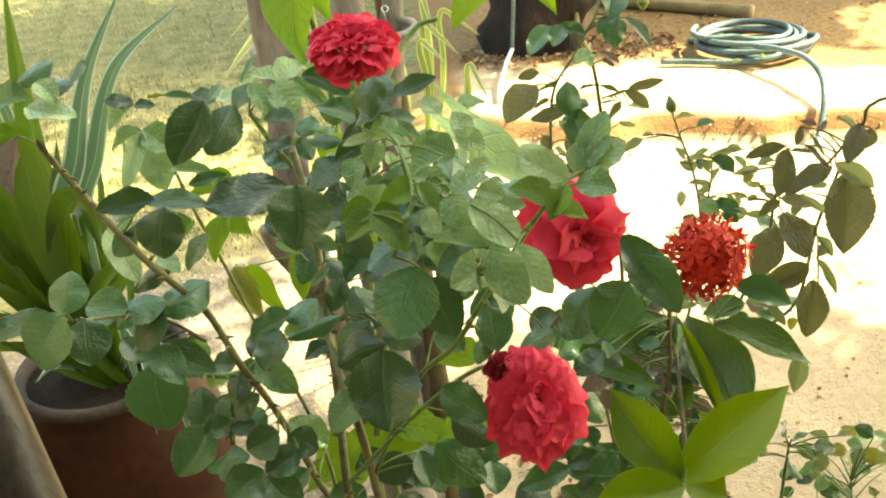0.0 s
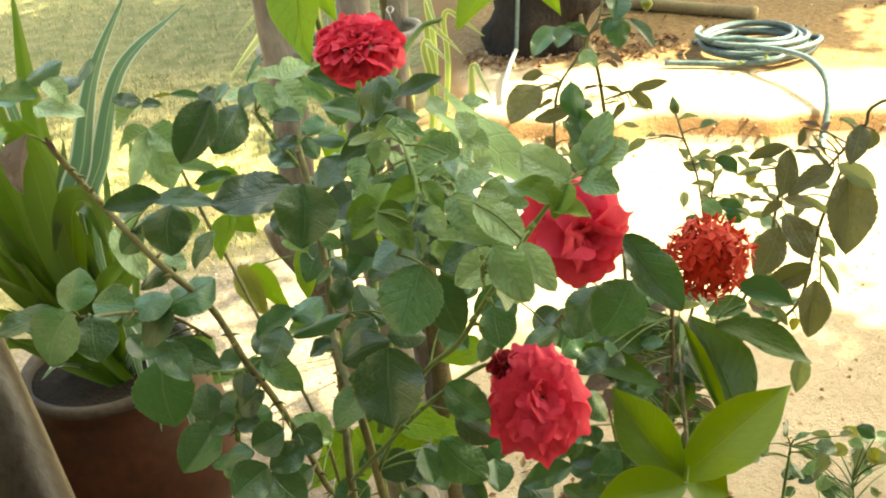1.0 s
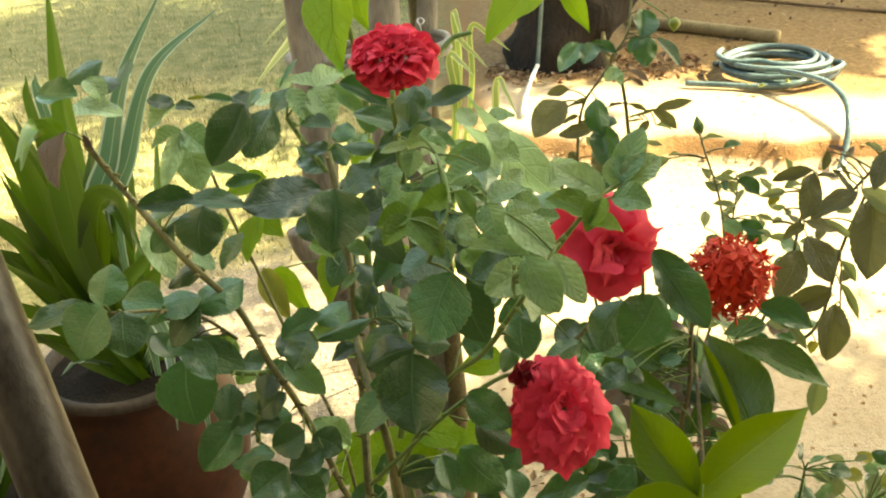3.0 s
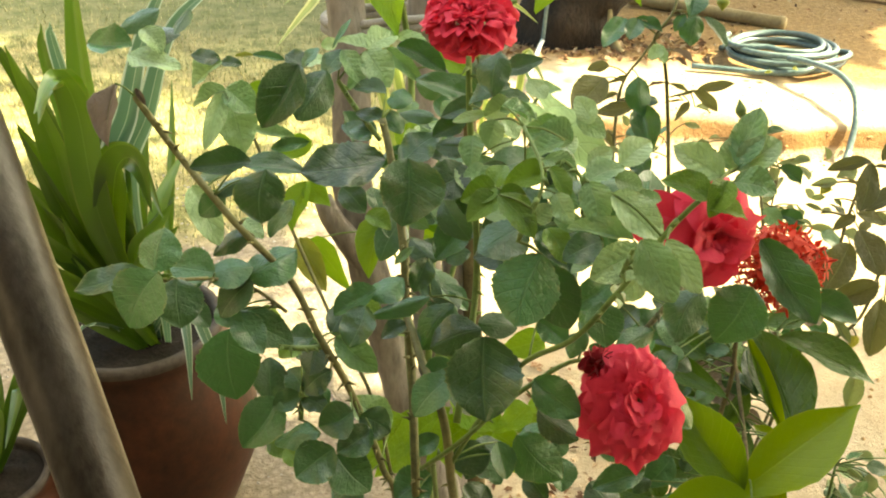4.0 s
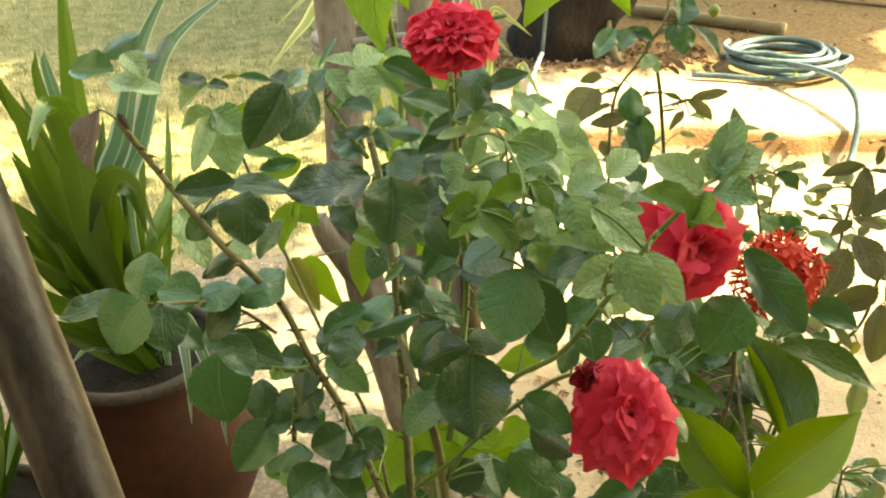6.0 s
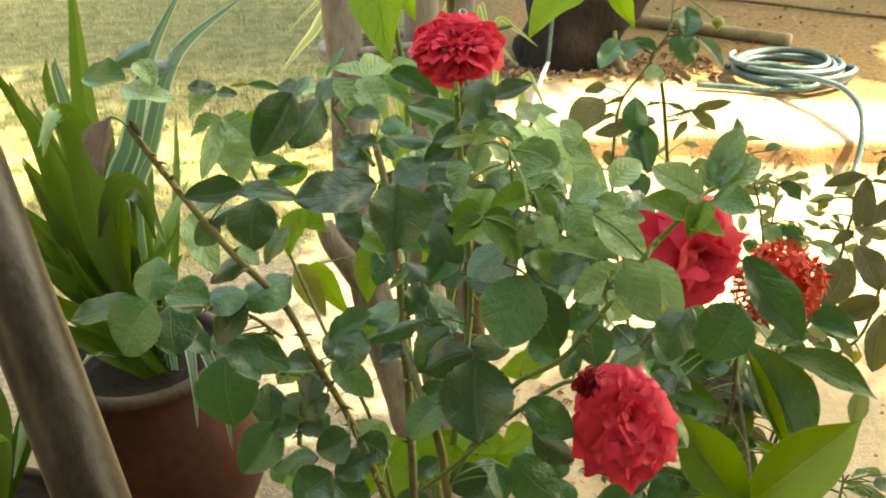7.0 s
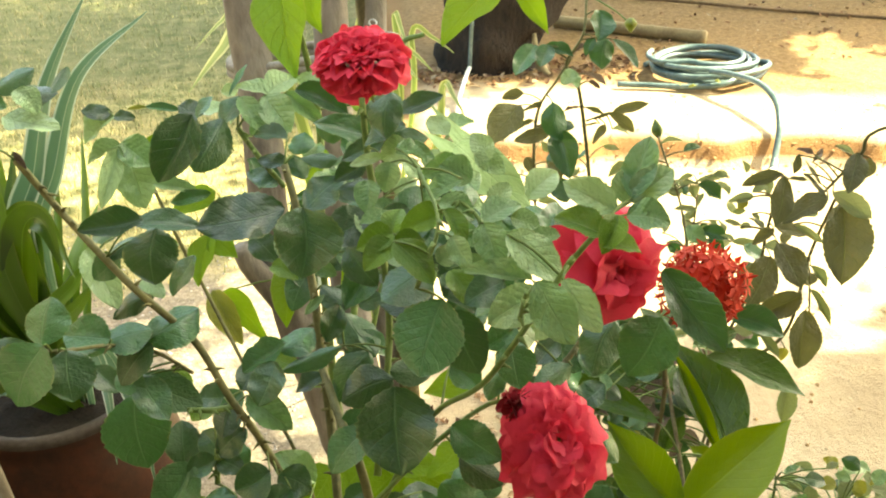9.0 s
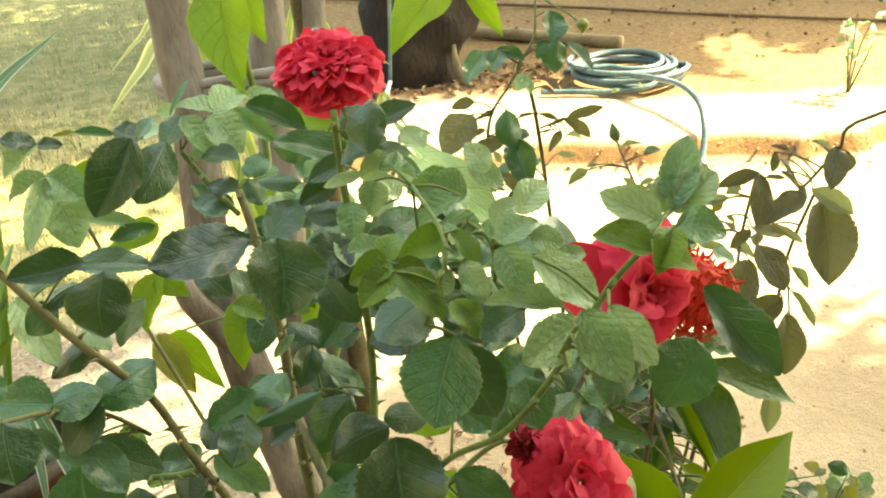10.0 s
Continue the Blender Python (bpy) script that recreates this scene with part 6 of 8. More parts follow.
    leaf(plant, "rose", (0.386, 1.327, 0.667), (0.364, 1.354, 0.685), 0.032, -24)
    leaf(plant, "ixora_old", (0.459, 1.310, 0.590), (0.422, 1.296, 0.581), 0.028, 5)
    leaf(plant, "brown", (0.305, 1.305, 0.591), (0.326, 1.273, 0.575), 0.034, 37)
    leaf(plant, "yellow", (0.319, 1.393, 0.707), (0.357, 1.408, 0.728), 0.038, 7)
    leaf(plant, "yellow", (0.323, 1.332, 0.710), (0.287, 1.341, 0.704), 0.028, 29)
    leaf(plant, "rose", (0.400, 1.324, 0.599), (0.361, 1.332, 0.604), 0.030, 29)
    leaf(plant, "brown", (0.376, 1.334, 0.707), (0.408, 1.341, 0.723), 0.023, -37)
    leaf(plant, "yellow", (0.324, 1.285, 0.656), (0.286, 1.278, 0.653), 0.027, 0)
    leaf(plant, "brown", (0.371, 1.308, 0.649), (0.360, 1.336, 0.674), 0.031, -26)
    leaf(plant, "brown", (0.318, 1.361, 0.673), (0.288, 1.341, 0.667), 0.025, 15)
    leaf(plant, "ixora_old", (0.319, 1.346, 0.642), (0.292, 1.327, 0.631), 0.025, -8)
    leaf(plant, "yellow", (0.390, 1.324, 0.662), (0.346, 1.311, 0.658), 0.028, -36)
    leaf(plant, "young", (0.331, 1.257, 0.615), (0.344, 1.242, 0.592), 0.024, 30)
    leaf(plant, "yellow", (0.375, 1.406, 0.690), (0.410, 1.399, 0.691), 0.023, -25)
    leaf(plant, "ixora_old", (0.428, 1.304, 0.646), (0.435, 1.281, 0.624), 0.028, 17)
    leaf(plant, "brown", (0.439, 1.274, 0.645), (0.390, 1.255, 0.645), 0.036, 15)
    leaf(plant, "young", (0.297, 1.294, 0.587), (0.258, 1.274, 0.571), 0.031, -26)
    leaf(plant, "ixora_old", (0.310, 1.271, 0.634), (0.309, 1.299, 0.659), 0.030, 5)
    leaf(plant, "brown", (0.360, 1.279, 0.592), (0.365, 1.314, 0.604), 0.025, -36)
    leaf(plant, "young", (0.391, 1.376, 0.694), (0.404, 1.406, 0.710), 0.023, 9)
    leaf(plant, "brown", (0.418, 1.344, 0.599), (0.398, 1.320, 0.586), 0.023, 34)
    leaf(plant, "young", (0.335, 1.393, 0.668), (0.320, 1.368, 0.640), 0.028, 34)
    leaf(plant, "young", (0.349, 1.355, 0.712), (0.372, 1.328, 0.698), 0.028, 9)
    leaf(plant, "ixora_old", (0.358, 1.362, 0.664), (0.401, 1.356, 0.672), 0.029, -20)
    leaf(plant, "brown", (0.362, 1.356, 0.712), (0.368, 1.329, 0.680), 0.030, -31)
    leaf(plant, "brown", (0.436, 1.273, 0.598), (0.462, 1.304, 0.614), 0.026, 34)
    leaf(plant, "rose", (0.340, 1.328, 0.726), (0.353, 1.349, 0.754), 0.026, -24)
    leaf(plant, "brown", (0.321, 1.334, 0.600), (0.278, 1.305, 0.594), 0.033, -20)
    leaf(plant, "ixora_old", (0.385, 1.289, 0.605), (0.340, 1.281, 0.606), 0.031, -35)
    leaf(plant, "brown", (0.354, 1.311, 0.614), (0.315, 1.293, 0.613), 0.024, -25)
    leaf(plant, "brown", (0.351, 1.309, 0.649), (0.370, 1.287, 0.619), 0.033, -33)
    leaf(plant, "ixora_old", (0.382, 1.385, 0.664), (0.405, 1.352, 0.647), 0.032, -6)
    leaf(plant, "yellow", (0.425, 1.321, 0.725), (0.460, 1.326, 0.731), 0.026, -26)
    leaf(plant, "young", (0.452, 1.344, 0.654), (0.441, 1.314, 0.625), 0.035, -21)
    leaf(plant, "brown", (0.414, 1.306, 0.566), (0.406, 1.345, 0.585), 0.037, -2)
    leaf(plant, "brown", (0.377, 1.375, 0.682), (0.400, 1.407, 0.694), 0.023, 12)
    leaf(plant, "brown", (0.344, 1.296, 0.677), (0.327, 1.311, 0.701), 0.028, 15)
    leaf(plant, "rose", (0.303, 1.368, 0.728), (0.343, 1.352, 0.719), 0.031, -2)
    leaf(plant, "brown", (0.413, 1.359, 0.597), (0.379, 1.353, 0.598), 0.025, 10)
    leaf(plant, "rose", (0.343, 1.351, 0.731), (0.379, 1.325, 0.719), 0.035, 23)
    leaf(plant, "brown", (0.426, 1.325, 0.669), (0.469, 1.338, 0.683), 0.030, -29)
    leaf(plant, "rose", (0.343, 1.321, 0.682), (0.327, 1.362, 0.701), 0.034, -1)
    leaf(plant, "yellow", (0.387, 1.254, 0.594), (0.351, 1.252, 0.591), 0.023, 22)
    leaf(plant, "brown", (0.426, 1.270, 0.613), (0.378, 1.263, 0.619), 0.035, -10)
    leaf(plant, "ixora_old", (0.408, 1.332, 0.732), (0.396, 1.363, 0.759), 0.037, 24)
    leaf(plant, "young", (0.302, 1.286, 0.656), (0.335, 1.271, 0.644), 0.028, -5)
    leaf(plant, "young", (0.422, 1.311, 0.704), (0.415, 1.278, 0.686), 0.027, 35)
    leaf(plant, "brown", (0.340, 1.330, 0.658), (0.321, 1.295, 0.642), 0.029, -31)
    leaf(plant, "rose", (0.389, 1.320, 0.578), (0.359, 1.300, 0.565), 0.029, -20)
    leaf(plant, "rose", (0.327, 1.301, 0.592), (0.359, 1.285, 0.593), 0.024, 0)
    leaf(plant, "brown", (0.447, 1.296, 0.554), (0.481, 1.279, 0.550), 0.026, 16)
    leaf(plant, "brown", (0.579, 1.449, 0.645), (0.608, 1.438, 0.633), 0.028, 18)
    leaf(plant, "brown", (0.595, 1.459, 0.629), (0.638, 1.470, 0.625), 0.024, 30)
    leaf(plant, "rose", (0.640, 1.464, 0.595), (0.607, 1.479, 0.610), 0.031, 4)
    leaf(plant, "young", (0.496, 1.396, 0.650), (0.531, 1.389, 0.650), 0.025, -29)
    leaf(plant, "brown", (0.513, 1.407, 0.638), (0.529, 1.392, 0.613), 0.029, 6)
    leaf(plant, "rose", (0.606, 1.474, 0.635), (0.634, 1.489, 0.651), 0.027, -4)
    leaf(plant, "ixora_old", (0.504, 1.410, 0.652), (0.543, 1.423, 0.661), 0.026, -1)
    leaf(plant, "rose", (0.578, 1.426, 0.627), (0.544, 1.428, 0.621), 0.025, -26)
    leaf(plant, "rose", (0.542, 1.452, 0.623), (0.563, 1.475, 0.643), 0.025, 34)
    leaf(plant, "rose", (0.648, 1.484, 0.613), (0.690, 1.498, 0.613), 0.024, -5)
    leaf(plant, "rose", (0.255, 1.070, 0.629), (0.230, 1.058, 0.620), 0.020, 5)
    leaf(plant, "rose", (0.272, 1.180, 0.533), (0.227, 1.192, 0.537), 0.031, -7)
    leaf(plant, "ixora_old", (0.281, 1.240, 0.518), (0.229, 1.237, 0.523), 0.033, -2)
    leaf(plant, "rose", (0.268, 1.211, 0.598), (0.273, 1.189, 0.576), 0.025, 8)
    leaf(plant, "rose", (0.214, 1.080, 0.699), (0.248, 1.071, 0.697), 0.023, 10)
    leaf(plant, "ixora_old", (0.306, 1.189, 0.476), (0.303, 1.218, 0.508), 0.035, 1)
    leaf(plant, "rose", (0.295, 1.150, 0.572), (0.330, 1.138, 0.551), 0.029, 11)
    leaf(plant, "ixora_old", (0.222, 1.090, 0.656), (0.182, 1.101, 0.656), 0.027, -12)
    leaf(plant, "ixora_old", (0.225, 1.221, 0.469), (0.263, 1.201, 0.444), 0.036, 4)
    leaf(plant, "rose", (0.301, 1.080, 0.634), (0.312, 1.094, 0.650), 0.020, -3)
    leaf(plant, "rose", (0.321, 1.220, 0.447), (0.360, 1.211, 0.437), 0.028, -7)
    leaf(plant, "ixora_old", (0.225, 1.111, 0.666), (0.221, 1.084, 0.645), 0.028, 4)
    leaf(plant, "ixora_old", (0.287, 1.160, 0.508), (0.237, 1.174, 0.517), 0.036, 0)
    leaf(plant, "ixora_old", (0.304, 1.090, 0.646), (0.306, 1.107, 0.665), 0.022, 1)
    leaf(plant, "ixora_old", (0.278, 1.231, 0.449), (0.300, 1.212, 0.421), 0.031, 9)
    leaf(plant, "rose", (0.282, 1.199, 0.544), (0.278, 1.224, 0.560), 0.024, -8)
    leaf(plant, "rose", (0.233, 1.190, 0.545), (0.281, 1.193, 0.562), 0.034, 7)
    leaf(plant, "rose", (0.325, 1.150, 0.700), (0.356, 1.165, 0.710), 0.024, 5)
    leaf(plant, "ixora_old", (0.306, 1.189, 0.748), (0.315, 1.209, 0.767), 0.021, 5)
    leaf(plant, "rose", (0.381, 1.220, 0.682), (0.431, 1.206, 0.682), 0.036, 11)
    leaf(plant, "rose", (0.393, 1.241, 0.690), (0.393, 1.216, 0.671), 0.024, 10)
    leaf(plant, "rose", (0.297, 1.231, 0.728), (0.311, 1.201, 0.705), 0.030, 4)
    leaf(plant, "rose", (0.279, 1.110, 0.797), (0.277, 1.125, 0.816), 0.019, 7)
    leaf(plant, "rose", (0.307, 1.140, 0.738), (0.288, 1.124, 0.727), 0.020, 8)
    leaf(plant, "rose", (0.352, 1.231, 0.638), (0.313, 1.211, 0.627), 0.030, 11)
    leaf(plant, "rose", (0.317, 1.191, 0.725), (0.313, 1.166, 0.701), 0.027, -4)
    leaf(plant, "rose", (0.271, 1.120, 0.804), (0.297, 1.103, 0.788), 0.026, 0)
    leaf(plant, "ixora_old", (0.347, 1.170, 0.804), (0.320, 1.162, 0.794), 0.019, -12)
    leaf(plant, "rose", (0.320, 1.210, 0.806), (0.339, 1.227, 0.820), 0.020, 12)
    leaf(plant, "rose", (0.345, 1.200, 0.782), (0.299, 1.206, 0.774), 0.030, -1)
    leaf(plant, "rose", (0.279, 1.200, 0.760), (0.243, 1.189, 0.740), 0.029, -9)
    leaf(plant, "rose", (0.303, 1.190, 0.776), (0.261, 1.195, 0.773), 0.027, -12)
    leaf(plant, "rose", (0.256, 1.120, 0.879), (0.293, 1.133, 0.881), 0.023, -4)
    leaf(plant, "ixora_old", (0.372, 1.230, 0.766), (0.340, 1.246, 0.776), 0.025, 8)
    leaf(plant, "ixora_old", (0.314, 1.210, 0.809), (0.282, 1.222, 0.825), 0.025, -1)
    leaf(plant, "rose", (0.358, 1.150, 0.787), (0.327, 1.157, 0.785), 0.021, 9)
    leaf_stalks(plant, STEM, 0.15)
    return plant


ixora = build_ixora_plant()
flower_head(ixora, (0.430, 1.215, 0.876), (-0.05, -0.55, 0.83), 230)


# ---- tall sparse rose bush carrying a closed bud ----
def build_back_plant():
    plant = thing("rose_bush", "tall sparse rose bush carrying a closed bud", "rose bush", at=(0.43, 1.62, 0))
    cane(plant, [(0.376, 1.737, 1.150), (0.365, 1.705, 1.090), (0.337, 1.701, 1.043), (0.359, 1.702, 1.001), (0.373, 1.678, 0.893), (0.382, 1.648, 0.773), (0.410, 1.665, 0.594), (0.410, 1.629, 0.276), (0.410, 1.600, -0.020)], 0.0045, 0.0023, CANE, 0)
    cane(plant, [(0.347, 1.706, 1.051), (0.321, 1.706, 1.011), (0.286, 1.697, 0.952), (0.277, 1.653, 0.829), (0.294, 1.657, 0.688), (0.369, 1.648, 0.319), (0.430, 1.640, -0.020)], 0.0036, 0.0019, CANE, 0)
    cane(plant, [(0.485, 1.645, 0.934), (0.494, 1.600, 0.891), (0.510, 1.572, 0.840), (0.512, 1.518, 0.781), (0.509, 1.494, 0.695), (0.477, 1.563, 0.322), (0.450, 1.620, -0.020)], 0.0032, 0.0019, CANE, 0)
    cane(plant, [(0.546, 1.579, 0.852), (0.533, 1.549, 0.797), (0.515, 1.531, 0.763)], 0.0022, 0.0015, CANE, 0)
    cane(plant, [(0.414, 1.717, 0.942), (0.374, 1.692, 0.940)], 0.0022, 0.0015, CANE, 0)
    leaf(plant, "rose", (0.391, 1.701, 1.131), (0.381, 1.663, 1.090), 0.045, -8)
    leaf(plant, "rose", (0.405, 1.701, 1.084), (0.392, 1.663, 1.047), 0.041, -7)
    leaf(plant, "rose", (0.413, 1.691, 1.083), (0.450, 1.656, 1.044), 0.032, -11)
    leaf(plant, "rose", (0.383, 1.701, 1.085), (0.366, 1.682, 1.064), 0.019, -1)
    leaf(plant, "rose", (0.282, 1.701, 1.077), (0.241, 1.649, 1.042), 0.038, 2)
    leaf(plant, "rose", (0.305, 1.691, 1.079), (0.284, 1.658, 1.052), 0.033, -6)
    leaf(plant, "rose", (0.300, 1.701, 1.075), (0.344, 1.679, 1.061), 0.024, 11)
    leaf(plant, "brown", (0.367, 1.691, 1.026), (0.402, 1.670, 1.016), 0.011, -8)
    leaf(plant, "brown", (0.373, 1.690, 1.013), (0.394, 1.681, 1.003), 0.009, 6)
    leaf(plant, "brown", (0.347, 1.700, 1.060), (0.376, 1.713, 1.074), 0.009, -9)
    leaf(plant, "young", (0.347, 1.681, 1.036), (0.321, 1.661, 1.021), 0.025, 1)
    leaf(plant, "young", (0.341, 1.681, 1.035), (0.349, 1.661, 1.012), 0.022, -6)
    leaf(plant, "dark", (0.264, 1.700, 0.994), (0.225, 1.702, 0.989), 0.023, -11)
    leaf(plant, "dark", (0.298, 1.700, 0.977), (0.256, 1.694, 0.963), 0.011, 8)
    leaf(plant, "dark", (0.251, 1.672, 0.983), (0.194, 1.609, 0.949), 0.058, 3)
    leaf(plant, "dark", (0.306, 1.670, 0.933), (0.242, 1.671, 0.920), 0.031, -4)
    leaf(plant, "dark", (0.281, 1.700, 0.944), (0.252, 1.695, 0.933), 0.013, -5)
    leaf(plant, "rose", (0.307, 1.661, 0.989), (0.312, 1.617, 0.941), 0.044, -2)
    leaf(plant, "rose", (0.317, 1.660, 0.950), (0.343, 1.648, 0.949), 0.025, 6)
    leaf(plant, "brown", (0.357, 1.680, 0.970), (0.328, 1.684, 0.966), 0.013, 8)
    leaf(plant, "rose", (0.313, 1.652, 0.938), (0.322, 1.586, 0.883), 0.051, 11)
    leaf(plant, "dark", (0.266, 1.681, 0.883), (0.275, 1.658, 0.861), 0.024, 1)
    leaf(plant, "dark", (0.306, 1.671, 0.875), (0.321, 1.640, 0.854), 0.025, -7)
    leaf(plant, "rose", (0.313, 1.651, 0.851), (0.329, 1.615, 0.821), 0.041, 8)
    leaf(plant, "dark", (0.208, 1.660, 0.843), (0.156, 1.657, 0.834), 0.029, -6)
    leaf(plant, "dark", (0.216, 1.661, 0.861), (0.250, 1.631, 0.831), 0.021, -4)
    leaf(plant, "dark", (0.248, 1.660, 0.814), (0.269, 1.645, 0.800), 0.018, 3)
    leaf(plant, "pale", (0.284, 1.660, 0.806), (0.321, 1.644, 0.805), 0.016, 8)
    leaf(plant, "dark", (0.369, 1.690, 0.965), (0.403, 1.686, 0.956), 0.010, 7)
    leaf(plant, "dark", (0.422, 1.700, 0.949), (0.487, 1.700, 0.965), 0.021, 9)
    leaf(plant, "dark", (0.414, 1.691, 0.952), (0.455, 1.668, 0.924), 0.022, 10)
    leaf(plant, "dark", (0.405, 1.681, 0.936), (0.377, 1.654, 0.913), 0.018, 11)
    leaf(plant, "dark", (0.416, 1.690, 0.952), (0.386, 1.685, 0.945), 0.007, -12)
    leaf(plant, "dark", (0.398, 1.690, 0.934), (0.364, 1.693, 0.931), 0.006, 7)
    leaf(plant, "pale", (0.433, 1.621, 0.886), (0.395, 1.602, 0.875), 0.019, 12)
    leaf(plant, "pale", (0.431, 1.620, 0.892), (0.455, 1.626, 0.892), 0.009, 5)
    leaf(plant, "pale", (0.505, 1.560, 0.864), (0.537, 1.557, 0.872), 0.013, -7)
    leaf(plant, "pale", (0.525, 1.560, 0.865), (0.531, 1.546, 0.850), 0.019, 5)
    leaf(plant, "rose", (0.535, 1.550, 0.871), (0.571, 1.534, 0.847), 0.029, 4)
    leaf(plant, "pale", (0.534, 1.560, 0.871), (0.592, 1.563, 0.877), 0.014, 10)
    leaf(plant, "pale", (0.497, 1.550, 0.828), (0.538, 1.548, 0.824), 0.012, -4)
    leaf(plant, "rose", (0.521, 1.600, 0.909), (0.556, 1.607, 0.915), 0.017, -1)
    leaf(plant, "pale", (0.487, 1.620, 0.917), (0.524, 1.620, 0.927), 0.012, -12)
    leaf(plant, "young", (0.510, 1.521, 0.806), (0.539, 1.500, 0.789), 0.031, -10)
    leaf(plant, "rose", (0.535, 1.521, 0.798), (0.576, 1.499, 0.790), 0.027, 0)
    leaf(plant, "pale", (0.576, 1.530, 0.797), (0.523, 1.537, 0.791), 0.008, 0)
    leaf(plant, "pale", (0.561, 1.560, 0.882), (0.587, 1.555, 0.882), 0.014, 0)
    leaf(plant, "pale", (0.583, 1.500, 0.785), (0.623, 1.489, 0.783), 0.014, 7)
    leaf(plant, "rose", (0.596, 1.480, 0.785), (0.632, 1.468, 0.764), 0.032, 1)
    leaf(plant, "pale", (0.620, 1.460, 0.794), (0.654, 1.449, 0.787), 0.025, 2)
    leaf(plant, "pale", (0.524, 1.451, 0.783), (0.563, 1.431, 0.780), 0.021, -6)
    leaf(plant, "rose", (0.603, 1.451, 0.769), (0.571, 1.423, 0.752), 0.033, 3)
    leaf(plant, "pale", (0.607, 1.567, 0.805), (0.628, 1.561, 0.810), 0.012, 33)
    leaf(plant, "pale", (0.570, 1.537, 0.757), (0.602, 1.545, 0.761), 0.015, 11)
    leaf(plant, "pale", (0.520, 1.569, 0.795), (0.549, 1.584, 0.804), 0.015, 1)
    leaf(plant, "pale", (0.527, 1.543, 0.787), (0.520, 1.571, 0.802), 0.016, -6)
    leaf(plant, "pale", (0.581, 1.487, 0.791), (0.564, 1.501, 0.802), 0.013, 30)
    leaf(plant, "pale", (0.550, 1.536, 0.762), (0.578, 1.543, 0.770), 0.016, -25)
    leaf(plant, "rose", (0.592, 1.618, 0.746), (0.565, 1.621, 0.750), 0.019, -28)
    leaf(plant, "pale", (0.522, 1.595, 0.830), (0.494, 1.600, 0.847), 0.015, -37)
    leaf(plant, "pale", (0.539, 1.616, 0.834), (0.511, 1.633, 0.844), 0.017, 22)
    leaf(plant, "rose", (0.498, 1.574, 0.751), (0.518, 1.561, 0.734), 0.024, 14)
    leaf(plant, "pale", (0.552, 1.625, 0.853), (0.525, 1.621, 0.848), 0.012, 7)
    leaf(plant, "pale", (0.663, 1.664, 0.832), (0.664, 1.681, 0.853), 0.015, 24)
    leaf(plant, "pale", (0.491, 1.568, 0.865), (0.484, 1.587, 0.884), 0.016, 3)
    leaf(plant, "pale", (0.494, 1.594, 0.848), (0.525, 1.588, 0.839), 0.016, 33)
    leaf(plant, "pale", (0.608, 1.596, 0.823), (0.600, 1.627, 0.841), 0.019, 14)
    leaf(plant, "pale", (0.619, 1.627, 0.794), (0.628, 1.603, 0.782), 0.014, 8)
    leaf(plant, "pale", (0.578, 1.555, 0.797), (0.579, 1.523, 0.785), 0.016, -31)
    leaf(plant, "rose", (0.533, 1.599, 0.828), (0.530, 1.618, 0.843), 0.015, -25)
    leaf(plant, "pale", (0.581, 1.604, 0.771), (0.596, 1.585, 0.763), 0.011, 4)
    leaf(plant, "pale", (0.495, 1.587, 0.763), (0.507, 1.618, 0.783), 0.017, 16)
    leaf(plant, "rose", (0.555, 1.527, 0.776), (0.574, 1.507, 0.767), 0.022, 35)
    leaf(plant, "pale", (0.552, 1.590, 0.809), (0.567, 1.612, 0.827), 0.014, -25)
    leaf(plant, "rose", (0.368, 1.731, 0.853), (0.381, 1.738, 0.871), 0.018, -35)
    leaf(plant, "pale", (0.408, 1.702, 0.886), (0.435, 1.685, 0.885), 0.014, 5)
    leaf(plant, "pale", (0.290, 1.693, 0.853), (0.308, 1.680, 0.836), 0.015, -7)
    leaf(plant, "pale", (0.302, 1.730, 0.891), (0.311, 1.719, 0.873), 0.013, -2)
    leaf(plant, "pale", (0.429, 1.723, 0.909), (0.463, 1.728, 0.901), 0.015, -7)
    leaf(plant, "pale", (0.345, 1.702, 0.831), (0.371, 1.716, 0.837), 0.014, 20)
    leaf(plant, "pale", (0.286, 1.648, 0.853), (0.264, 1.657, 0.861), 0.011, -14)
    leaf(plant, "rose", (0.325, 1.741, 0.834), (0.320, 1.761, 0.857), 0.022, -37)
    leaf(plant, "pale", (0.561, 1.396, 0.682), (0.592, 1.392, 0.670), 0.018, 2)
    leaf(plant, "pale", (0.612, 1.422, 0.659), (0.576, 1.422, 0.672), 0.019, 28)
    leaf(plant, "pale", (0.620, 1.465, 0.688), (0.611, 1.451, 0.673), 0.012, 37)
    leaf_stalks(plant, CANE, 0.07)
    return plant


back = build_back_plant()
cane(back, [(0.444, 1.700, 1.105), (0.421, 1.720, 1.124), (0.376, 1.737, 1.150)], 0.0016, 0.0012, STEM, 0)
bud(back, (0.444, 1.700, 1.115), (0.444, 1.697, 1.091), 0.011, YELLOW_LEAF)
bud(back, (0.489, 1.639, 0.922), (0.484, 1.654, 0.951), 0.010, STEM)


